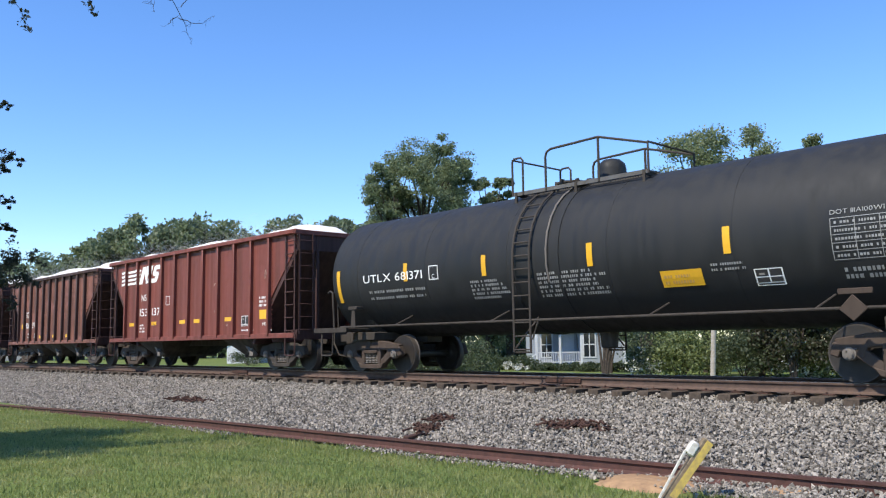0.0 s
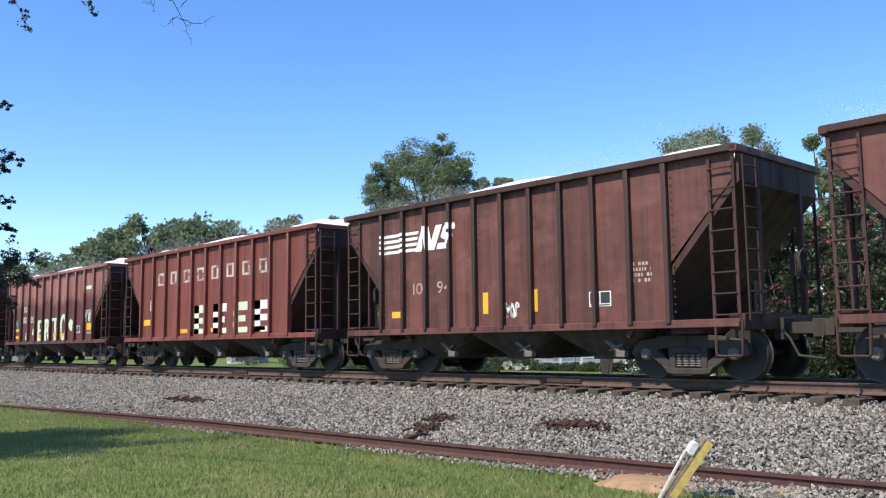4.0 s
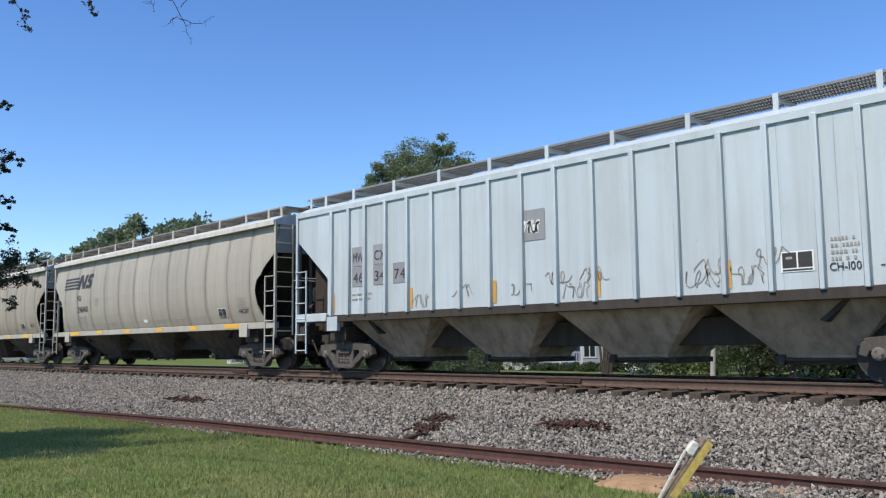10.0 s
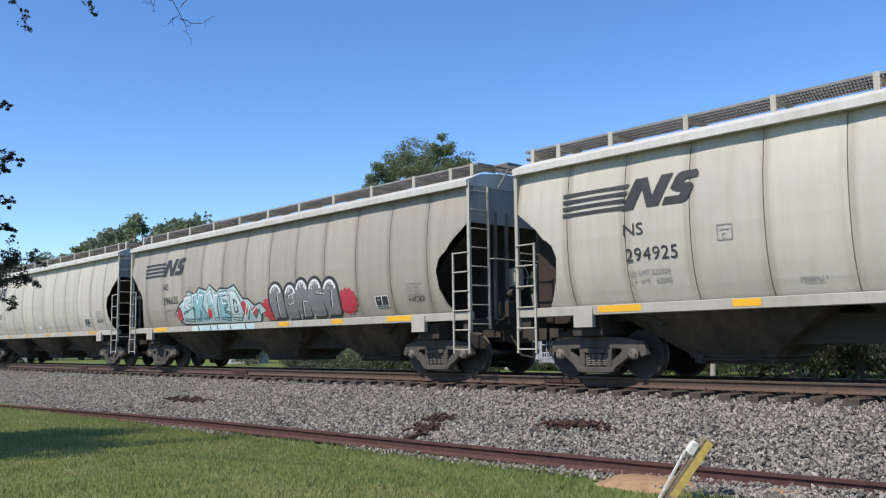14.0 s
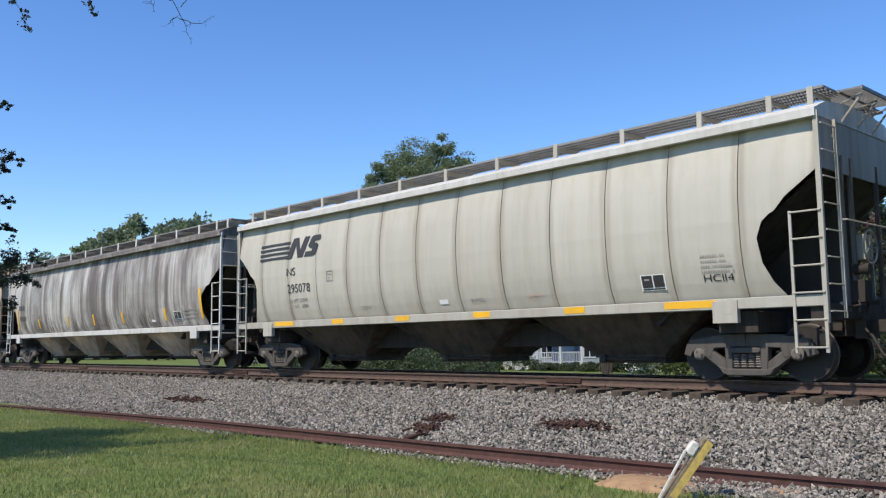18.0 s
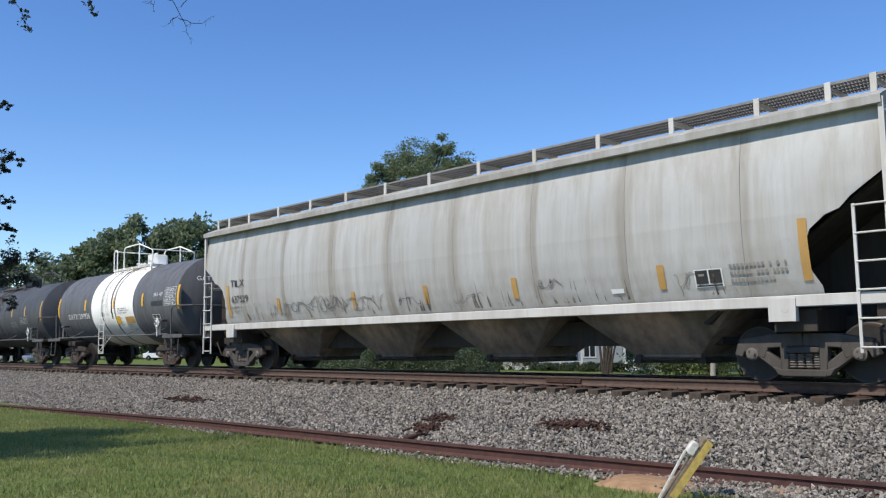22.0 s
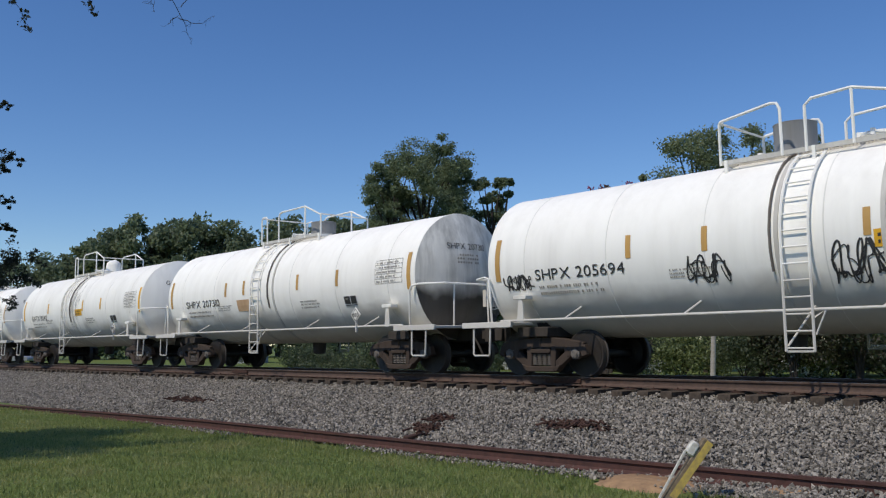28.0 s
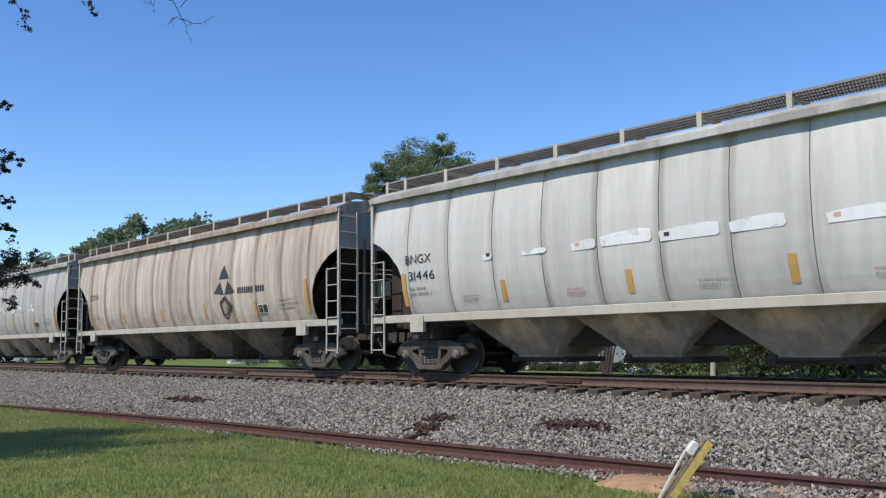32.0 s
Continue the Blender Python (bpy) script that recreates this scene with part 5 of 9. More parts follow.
def covered_hopper(name, hl, reach, skin_table, ends, paint_side, n_panels, n_bays, label, ribs=(), bay_mat=None, trim=None, roof_mat=None, group="covered hopper cars", joint=0.009, bulge=0.014, bay_step=None, flare=0.05):
    """A closed hopper car: panelled sides, roof with running boards, bays with outlet gates, ladders, trucks."""
    car = tagged(new(name), label, "hopper car", group)
    hl, reach, ends = hl * LONG, reach * LONG, [(z, c * LONG) for z, c in ends]
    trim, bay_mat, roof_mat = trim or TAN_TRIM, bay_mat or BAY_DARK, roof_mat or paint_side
    kind = (hl, n_panels, ribs, ends[0], n_bays, flare)
    lo = skin_table[0][0]
    top = skin_table[-1][0]
    width = skin_table[-1][1]
    cut = lambda z: hl - lerp(ends, z)
    zs = sorted({lo, *(p[0] for p in skin_table), *(p[0] for p in ends if p[0] > lo), *(lo + (top - lo) * k / 9 for k in range(10))})

    def liner():
        s = Shape()
        for d in (-1, 1):
            v = []
            for z in zs:
                y = lerp(skin_table, z) - 0.02
                v += [(-cut(z) + 0.01, d * y, z), (cut(z) - 0.01, d * y, z)]
            s.add(v, [(2 * i, 2 * i + 1, 2 * i + 3, 2 * i + 2) for i in range(len(zs) - 1)])
        return s.mesh("body")

    def end_wall():
        z_end = ends[-1][0]
        rim = [(-lerp(skin_table, z_end) + 0.02, z_end)] + [(-lerp(skin_table, z) + 0.02, z) for z in zs if z >= z_end]
        rim += [(-1.2, top + 0.24), (-0.6, top + 0.31), (0.6, top + 0.31), (1.2, top + 0.24)] + [(-a, b) for a, b in reversed(rim)]
        return Shape().prism(rim, "x", hl - 0.03, hl - 0.002).mesh("end_wall")

    part("body", kept(("liner", kind), liner), SEAM, car)
    for turn in (0, 180):
        part("end_wall", kept(("end_wall", kind), end_wall), GRIMY_END, car, m=pose(0, 0, 0, 0, 0, turn))

    def end_sheet():
        foot = max(1.6, hl - 3.1)
        return Shape().prism([(hl - 0.03, ends[-1][0] + 0.06), (hl - 0.03, ends[-1][0]), (foot, 0.95), (foot - 0.08, 0.98)], "y", -1.28, 1.28).mesh("slope_sheet")
    web = kept(("web", kind), lambda: Shape().prism([(hl - 0.12, 1.05), (hl - 2.7, 1.05), (hl - 2.75, 1.15), (hl - 0.12, 3.1)], "y", -0.03, 0.03).mesh("web", bevel=0.008))
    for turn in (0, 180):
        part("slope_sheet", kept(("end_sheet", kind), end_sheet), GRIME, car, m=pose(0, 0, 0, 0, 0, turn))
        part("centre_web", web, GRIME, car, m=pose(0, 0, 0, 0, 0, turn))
    # added plate: darkens the open end and closes the view through it
    part("shear_plate", kept(("shear", kind), lambda: Shape().prism([(-hl + 0.10, 1.05), (-hl + 2.6, 1.05), (-hl + 2.65, 1.15), (-hl + 0.10, ends[-1][0] - 0.2)], "y", -1.03, -0.99).mesh("shear_plate", bevel=0.008)), RUSTY_BACKING, car, "added rusty brown plate that darkens the open end")
    # sides, panel by panel
    step = 2 * hl / n_panels
    for i in range(n_panels):
        x0, x1 = -hl + i * step + joint, -hl + (i + 1) * step - joint
        mid = (x0 + x1) / 2
        inner = max(abs(x0), abs(x1)) < hl - max(e[1] for e in ends)

        def panel(x0=x0, x1=x1, mid=mid):
            s = Shape()
            cols = 2 if ribs else 7
            v = []
            for z in zs:
                for k in range(cols):
                    u = k / (cols - 1)
                    x = min(cut(z), max(-cut(z), x0 + (x1 - x0) * u))
                    v.append((x - mid, -(lerp(skin_table, z) + bulge * math.sin(math.pi * u) ** 0.6 * (0 if ribs else 1)), z))
            faces = []
            for r in range(len(zs) - 1):
                for k in range(cols - 1):
                    q = [r * cols + k, r * cols + k + 1, (r + 1) * cols + k + 1, (r + 1) * cols + k]
                    if abs(v[q[1]][0] - v[q[0]][0]) + abs(v[q[2]][0] - v[q[3]][0]) > 1e-4:
                        faces.append(tuple(q))
            s.add(v, faces)
            return s.mesh("side_panel")
        key = ("panel", kind, "inner") if inner else ("panel", kind, i)
        mesh = kept(key, panel)
        if mesh.polygons:
            part("side_panel", mesh, paint_side, car, m=pose(mid, 0, 0))
        mirror = ("panel", kind, "inner") if inner else ("panel", kind, n_panels - 1 - i)
        mesh = kept(mirror, lambda: panel(-x1, -x0, -mid))
        if mesh.polygons:
            part("side_panel", mesh, paint_side, car, m=pose(mid, 0, 0, 0, 0, 180))
    if ribs:
        rib = kept(("rib", kind), lambda: Shape().box(-0.05, 0.05, -lerp(skin_table, 2) - 0.09, -lerp(skin_table, 2) + 0.01, lo - 0.03, top - 0.02).mesh("rib", bevel=0.015))
        for x in [d * LONG * p for p in ribs for d in (-1, 1)]:
            for turn in (0, 180):
                part("side_post", rib, paint_side, car, m=pose(x, 0, 0, 0, 0, turn))
    # roof and eaves
    def roof():
        s = Shape()
        w = width
        e = w + (0.04 if ribs else 0.215)
        s.prism([(-w + 0.02, top - 0.03), (-e, top - 0.05), (-e - 0.005, top + 0.075), (-e + 0.02, top + 0.085), (-1.20, top + 0.25), (-0.6, top + 0.32), (0, top + 0.34), (0.6, top + 0.32), (1.20, top + 0.25), (e - 0.02, top + 0.085), (e + 0.005, top + 0.075), (e, top - 0.05), (w - 0.02, top - 0.03)], "x", -hl - 0.02, hl + 0.02)
        return s.mesh("roof")
    part("roof", kept(("roof", kind), roof), roof_mat, car, "pale sloped roof with a lipped eave")
    part("hatch_cover", kept(("hatch", kind), lambda: Shape().box(-hl + 0.8, hl - 0.8, -0.30, 0.30, top + 0.28, top + 0.44).mesh("hatch", bevel=0.05)), roof_mat, car)
    # running boards on brackets, a crossover board on struts at each end
    def grate():
        g = Shape()
        n = int(2 * hl / 0.055)
        for k in range(n + 1):
            x = -hl + 2 * hl * k / n
            g.box(x - 0.010, x + 0.010, -1.22, -0.50, top + 0.475, top + 0.505)
        for y in (-1.22, -1.04, -0.86, -0.68, -0.50):
            g.box(-hl, hl, y - 0.010, y + 0.010, top + 0.47, top + 0.51)
        return g.mesh("running_board", False)
    post = kept(("board_post", kind), lambda: Shape().box(-0.05, 0.05, -1.25, -1.215, top + 0.19, top + 0.52).box(-0.012, 0.012, -1.215, -0.48, top + 0.38, top + 0.47).mesh("bracket", bevel=0.006))
    rows = [k * 1.61 for k in range(int((hl - 1.9) / 1.61) + 1)] + [hl - 0.88, hl - 0.2]
    for turn in (0, 180):
        part("running_board", kept(("grate", kind), grate), GRATING, car, "dark steel grating walkway", m=pose(0, 0, 0, 0, 0, turn))["kind"] = "stuff"
        for x in rows + [-x for x in rows if x]:
            part("board_bracket", post, trim, car, m=pose(x, 0, 0, 0, 0, turn))

    def crossover():
        g = Shape()
        for k in range(26):
            y = -0.72 + 1.44 * k / 25
            g.box(hl - 0.30, hl + 0.40, y - 0.010, y + 0.010, top + 0.475, top + 0.505)
        for x in (hl - 0.30, hl + 0.05, hl + 0.40):
            g.box(x - 0.012, x + 0.012, -0.74, 0.74, top + 0.45, top + 0.51)
        return g.mesh("crossover_board", False)
    strut = kept(("strut", kind), lambda: Shape().tube([(hl - 0.01, 0, top - 0.02), (hl + 0.36, 0, top + 0.41)], 0.02, 6).tube([(hl - 0.01, 0, top + 0.30), (hl + 0.36, 0, top + 0.42)], 0.016, 6).mesh("strut"))
    for turn in (0, 180):
        board = part("crossover_board", kept(("crossover", kind), crossover), GRATING, car, m=pose(0, 0, 0, 0, 0, turn))
        board["kind"] = "stuff"
        for y in (-0.62, 0.0, 0.62):
            part("strut", strut, trim, board, m=pose(0, y, 0))
    # underframe
    sill_z = lo - 0.02
    for turn in (0, 180):
        part("side_sill", kept(("sill", kind), lambda: Shape().box(-hl, hl, -1.57, -1.42, sill_z - 0.16, sill_z + 0.02).mesh("side_sill", bevel=0.012)), trim if not ribs else GRIME, car, m=pose(0, 0, 0, 0, 0, turn))
        if ribs:
            for x0, x1 in ((-hl, -hl + 1.38), (hl - 1.38, hl)):
                part("end_side_sill", Shape().box(x0, x1, -1.60, -1.40, sill_z - 0.13, sill_z + 0.08).mesh("sill", bevel=0.012), trim, car, m=pose(0, 0, 0, 0, 0, turn))
        part("end_sill", kept(("end_sill", kind), lambda: Shape().box(hl - 0.28, hl, -1.5, 1.5, 0.98, 1.22).box(hl - 2.6, hl - 0.1, -0.22, 0.22, 0.72, 1.05).box(hl - 1.9, hl - 1.2, -1.35, 1.35, 0.80, 1.15).mesh("end_sill", bevel=0.012)), GRIME, car, m=pose(0, 0, 0, 0, 0, turn))
        for x in (hl - 1.64, -hl + 1.64):
            part("jacking_pad", kept(("pad", kind), lambda: Shape().box(-0.22, 0.22, -1.60, -1.50, sill_z - 0.38, sill_z - 0.02).lathe([(-1.605, 0.05), (-1.60, 0.05)], "y", (0.05, 0, sill_z - 0.2), 10).mesh("pad", bevel=0.015)), trim, car, m=pose(x if turn == 0 else -x, 0, 0, 0, 0, turn))
    part("centre_sill", kept(("centre", kind), lambda: Shape().box(-hl + 0.3, hl - 0.3, -0.3, 0.3, 0.80, 1.06).box(-hl + 3.2, hl - 3.2, -0.62, 0.62, 0.60, 1.10).mesh("centre_sill", bevel=0.02)), GRIME, car)
    w = bay_step or 2 * (hl - 3.0) / n_bays

    def bay():
        s = Shape()
        a, b = w / 2 + flare, w * 0.17 + 0.05
        ring = lambda hx, hy, z: [(-hx, -hy, z), (hx, -hy, z), (hx, hy, z), (-hx, hy, z)]
        v = ring(a, 1.30, sill_z - 0.04) + ring(a - 0.05, 1.28, sill_z - 0.16) + ring(b, 0.72, 0.44) + ring(b, 0.72, 0.38)
        s.add(v, [(4 * r + k, 4 * r + (k + 1) % 4, 4 * r + 4 + (k + 1) % 4, 4 * r + 4 + k) for r in range(3) for k in range(4)] + [(12, 13, 14, 15), (0, 1, 2, 3)])
        return s.mesh("hopper_bay", bevel=0.02)
    gate = kept("gate", lambda: Shape().box(-0.75, 0.75, -0.66, 0.66, 0.28, 0.38).tube([(-0.58, -0.75, 0.36), (0.58, -0.75, 0.36)], 0.03, 6).box(-0.62, -0.5, -0.8, -0.7, 0.28, 0.44).mesh("outlet_gate", bevel=0.012))
    for k in range(n_bays):
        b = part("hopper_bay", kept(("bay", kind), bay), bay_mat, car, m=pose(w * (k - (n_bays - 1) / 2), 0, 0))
        part("outlet_gate", gate, GRIME, b)
    # ends: ladders, posts, rails, brake wheel, couplers
    def end_ladder():
        g = Shape().box(hl + 0.03, hl + 0.08, -1.03, -0.99, 1.0, top - 0.02)
        for k in range(8):
            z = 1.1 + (top - 1.25) * k / 7
            g.tube([(hl + 0.05, -1.52, z), (hl + 0.06, -1.01, z)], 0.014, 6)
        for z in (1.2, top - 0.3):
            g.box(hl - 0.02, hl + 0.04, -1.03, -0.99, z, z + 0.05)
        return g.mesh("end_ladder")

    def side_ladder():
        g = Shape().box(hl - 0.50, hl - 0.455, -1.60, -1.57, 0.48, 2.66)
        for k in range(6):
            z = 0.56 + 0.415 * k
            g.tube([(hl - 0.48, -1.60, z), (hl + 0.01, -1.60, z)], 0.015, 6)
        g.box(hl - 0.03, hl + 0.02, -1.60, -1.57, 0.48, 1.0)
        return g.mesh("side_ladder")

    def left_side_ladder():
        g = Shape().box(-hl + 0.455, -hl + 0.50, -1.60, -1.57, 0.48, 2.66)
        for k in range(6):
            z = 0.56 + 0.415 * k
            g.tube([(-hl - 0.01, -1.60, z), (-hl + 0.48, -1.60, z)], 0.015, 6)
        g.box(-hl - 0.02, -hl + 0.03, -1.60, -1.57, 0.48, 1.0)
        return g.mesh("side_ladder")
    corner = kept(("corner_post", hl), lambda: Shape().box(hl - 0.045, hl + 0.035, -1.585, -1.515, 0.92, top + 0.05).mesh("post", bevel=0.008))
    left_corner = kept(("left_corner_post", hl), lambda: Shape().box(-hl - 0.035, -hl + 0.045, -1.585, -1.515, 0.92, top + 0.05).mesh("post", bevel=0.008))
    upright = kept(("end_post", hl), lambda: Shape().tube([(hl - 0.02, 0, 1.1), (hl - 0.02, 0, ends[-1][0] + 0.28)], 0.045, 8).mesh("end_post"))
    rail = kept(("grab", hl), lambda: Shape().tube([(hl + 0.06, -1.01, 2.52), (hl + 0.14, -0.95, 2.52), (hl + 0.14, 1.3, 2.52), (hl + 0.02, 1.38, 2.52)], 0.014, 6).mesh("grab"))
    for turn in (0, 180):
        m = pose(0, 0, 0, 0, 0, turn)
        part("end_ladder", kept(("end_ladder", hl), end_ladder), trim, car, m=m)
        part("ladder", kept(("side_ladder", hl), side_ladder), trim, car, m=m)
        part("ladder", kept(("left_side_ladder", hl), left_side_ladder), trim, car, m=m)
        part("corner_post", corner, trim, car, m=m)
        part("corner_post", left_corner, trim, car, m=m)
        for y in (-0.72, -0.36, 0.72):
            part("end_post", upright, SPRING_STEEL, car, m=m @ pose(0, y, 0))
        part("grab_iron", rail, trim, car, m=m)
        coupler(car, hl if turn == 0 else -hl, 1 if turn == 0 else -1, reach - hl)
    part("brake_wheel", kept("brake_wheel", brake_wheel_mesh), trim, car, m=pose(hl + 0.12, -0.1, 2.15))
    part("brake_chain", kept(("chain", hl), lambda: Shape().tube([(hl + 0.1, -0.1, 2.0), (hl + 0.12, -0.2, 1.5), (hl + 0.02, -0.1, 1.1)], 0.012, 5).mesh("chain")), GRIME, car)
    part("brake_valve", kept(("valve", hl), lambda: Shape().box(hl - 0.1, hl + 0.18, -0.55, -0.25, 1.25, 1.6).lathe([(-0.12, 0.09), (0.12, 0.09)], "x", (hl + 0.1, -0.4, 1.78), 10).tube([(hl + 0.05, -0.5, 1.3), (hl + 0.15, -0.7, 1.2), (hl - 0.1, -0.9, 1.15)], 0.02, 6).mesh("valve", bevel=0.02)), GRIME, car)
    part("brake_cylinder", kept(("brake_cyl", hl), lambda: Shape().lathe([(0, 0.05), (0.02, 0.16), (0.4, 0.16), (0.45, 0.05)], "x", (-hl + 0.35, 0.55, 1.45), 14).mesh("brake_cylinder")), GRIME, car)
    for x in (-hl + 1.55, hl - 1.55):
        truck(car, x, HOPPER_TRUCK)
    skin = lambda z: -(lerp(skin_table, z) + SKIN_LIFT - (0.012 if ribs else 0))
    return car, skin


def ns_marks(car, skin, hl, number, code, film=YELLOW, ink=BLACK_INK, small=GREY_INK):
    stripe_logo(car, skin, -6.74, 3.04, 2.73, 0.55, ink)
    lettering(car, skin, "NS", -5.47, 2.58, 0.21, ink, 0.38)
    lettering(car, skin, number, -5.45, 2.11, 0.235, ink, 0.97)
    lettering(car, skin, "LD LMT 222500", -5.41, 1.86, 0.09, small, 0.77)
    lettering(car, skin, "LT WT   63500", -5.41, 1.70, 0.09, small, 0.77)
    for a, b, c, d in ((0, 0.26, 0, 0.02), (0, 0.26, 0.25, 0.27), (0, 0.02, 0, 0.27), (0.24, 0.26, 0, 0.27), (0.05, 0.21, 0.17, 0.19)):
        rect(car, skin, -3.79 + a, -3.79 + b, 2.32 + c, 2.32 + d, small, "panel_outline")
    lettering(car, skin, "C", -3.71, 2.35, 0.09, small)
    lettering(car, skin, code, 6.0, 1.66, 0.12, ink, 0.5)
    bars(car, skin, 5.98, 2.10, 0.56, 4, small, 0.04, 0.085, len(number) + int(number[-1]))
    panel_box(car, skin, 4.86, 1.57, 0.46, 0.28, ink)
    rect(car, skin, 0.0, 0.25, 1.56, 1.66, WHITE_INK, "paper_label")
    for a in (-2.6, 0.9, 2.4):
        bars(car, skin, a, 1.64, 0.42, 2, RED_INK if a > 2 else small, 0.03, 0.06, int(a + 9))
    sill = lambda z: -1.575
    for a, w in ((-6.05, 0.85), (-3.6, 0.45), (-1.3, 0.45), (1.05, 0.45), (3.3, 0.45), (5.32, 0.9)):
        rect(car, sill, a, a + w, 1.225, 1.345, film, "reflector")


# ---- open hopper cars ----
BAY_OFF = 3.05


def open_hopper(name, hl, reach, posts, side_mat, label, load=True, group="open hopper cars", bays=3, crest=0.52, top=3.79, post_mat=None):
    """An open-top hopper of ribbed steel, heaped with pale stone."""
    car = tagged(new(name), label, "hopper car", group)
    hl, reach = hl * LONG, reach * LONG
    kind = ("open", hl, posts, crest, top)
    post_mat = post_mat or (RED_POST if side_mat in (RED_B, RED_D) else side_mat)
    lo, w = 1.02, 1.46
    inner = hl - 1.40
    step = 2 * inner / (posts - 1)
    for i in range(posts - 1):
        x0 = -inner + i * step
        mesh = kept(("sheet", kind), lambda: Shape().box(-step / 2 + 0.004, step / 2 - 0.004, -w, -w + 0.02, lo, top).mesh("side_sheet"))
        for turn in (0, 180):
            part("side_sheet", mesh, side_mat, car, m=pose(x0 + step / 2, 0, 0, 0, 0, turn))
    gus = kept(("gusset", kind), lambda: Shape().prism([(inner, top), (inner, 2.0), (hl - 0.15, 3.34), (hl - 0.1, 3.42), (hl - 0.1, top)], "y", -w, -w + 0.02).mesh("end_sheet"))
    gus2 = kept(("gusset2", kind), lambda: Shape().prism([(-inner, top), (-inner, 2.0), (-hl + 0.15, 3.34), (-hl + 0.1, 3.42), (-hl + 0.1, top)], "y", -w, -w + 0.02).mesh("end_sheet"))
    post = kept(("post", kind), lambda: Shape().box(-0.05, 0.05, -w - 0.11, -w + 0.01, lo - 0.05, top).mesh("side_post", bevel=0.014))
    for turn in (0, 180):
        r = pose(0, 0, 0, 0, 0, turn)
        part("end_sheet", gus, side_mat, car, m=r)
        part("end_sheet", gus2, side_mat, car, m=r)
        part("top_chord", kept(("chord", kind), lambda: Shape().box(-hl, hl, -w - 0.12, -w + 0.06, top, top + 0.12).mesh("top_chord", bevel=0.012)), post_mat, car, m=r)
        part("end_chord", kept(("end_chord", kind), lambda: Shape().box(hl - 0.12, hl + 0.02, -w - 0.12, w + 0.12, top - 0.02, top + 0.11).mesh("end_chord", bevel=0.012)), side_mat, car, m=r)
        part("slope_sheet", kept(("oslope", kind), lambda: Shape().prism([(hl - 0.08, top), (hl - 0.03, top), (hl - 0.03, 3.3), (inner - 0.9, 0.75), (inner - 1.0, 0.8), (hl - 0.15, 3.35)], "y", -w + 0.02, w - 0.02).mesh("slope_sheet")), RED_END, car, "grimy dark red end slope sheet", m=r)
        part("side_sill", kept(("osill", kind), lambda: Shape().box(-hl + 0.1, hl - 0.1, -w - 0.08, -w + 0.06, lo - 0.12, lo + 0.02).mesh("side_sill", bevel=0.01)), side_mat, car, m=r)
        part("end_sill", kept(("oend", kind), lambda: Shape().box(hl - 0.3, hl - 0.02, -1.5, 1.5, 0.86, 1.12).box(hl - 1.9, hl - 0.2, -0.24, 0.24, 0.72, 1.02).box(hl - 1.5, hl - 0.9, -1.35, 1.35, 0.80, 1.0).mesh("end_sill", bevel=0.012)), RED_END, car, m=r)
        for i in range(posts):
            part("side_post", post, post_mat, car, m=pose(-inner + i * step, 0, 0, 0, 0, turn))
    def rivet_row():
        g = Shape()
        for k in range(int((top - lo - 0.3) / 0.13)):
            g.box(0.085, 0.115, -w - 0.012, -w + 0.005, lo + 0.15 + 0.13 * k, lo + 0.18 + 0.13 * k)
        return g.mesh("rivet", False)
    rivets = kept(("rivets", kind), rivet_row)
    for x in (-inner + step * 4, -inner + step * (posts - 1), -inner):
        for turn in (0, 180):
            part("rivet_row", rivets, post_mat, car, m=pose(x, 0, 0, 0, 0, turn))["kind"] = "stuff"
    for sx in (-1, 1):
        for sy in (-1, 1):
            part("ladder", kept("open_ladder", lambda: ladder_mesh(0.44, 0.98, 3.72, 8)), RED_END, car, m=pose(sx * (hl - 0.54) if sx * sy < 0 else sx * (hl - 0.10), sy * (w + 0.05), 0, 0, 0, 0 if sy < 0 else 180))
            part("sill_step", kept("stirrup", stirrup_mesh), RED_END, car, m=pose(sx * (hl - 0.3), sy * (w + 0.05), 0, 0, 0, 0 if sy < 0 else 180))
            part("end_post", kept(("oep", kind), lambda: Shape().box(hl - 0.12, hl - 0.02, -0.05, 0.05, 1.0, 3.72).mesh("end_post", bevel=0.01)), RED_END, car, m=pose(0, sy * 0.8 * sx, 0, 0, 0, 0 if sx > 0 else 180))
        part("end_ladder", kept("open_end_ladder", lambda: ladder_mesh(0.44, 1.0, 3.72, 8)), RED_END, car, m=pose(sx * (hl + 0.05), -sx * 1.44, 0, 0, 0, 90 if sx > 0 else -90))
        coupler(car, sx * (hl - 0.02), sx, reach - hl + 0.02)
        truck(car, sx * (hl - 1.31), GRIME if sx > 0 else TRUCK_STEEL)
    part("brake_wheel", kept("brake_wheel", brake_wheel_mesh), GRIME, car, m=pose(hl + 0.12, 0.45, 2.0))
    part("centre_sill", kept(("ocentre", kind), lambda: Shape().box(-hl + 0.3, hl - 0.3, -0.3, 0.3, 0.72, 1.0).mesh("centre_sill", bevel=0.02)), GRIME, car)
    n_bays = bays
    span = 2 * (inner - 0.55)
    bw = span / n_bays if bays == 3 else 2.07
    spots = [-span / 2 + bw * (k + 0.5) for k in range(3)] if bays == 3 else [-BAY_OFF, BAY_OFF]

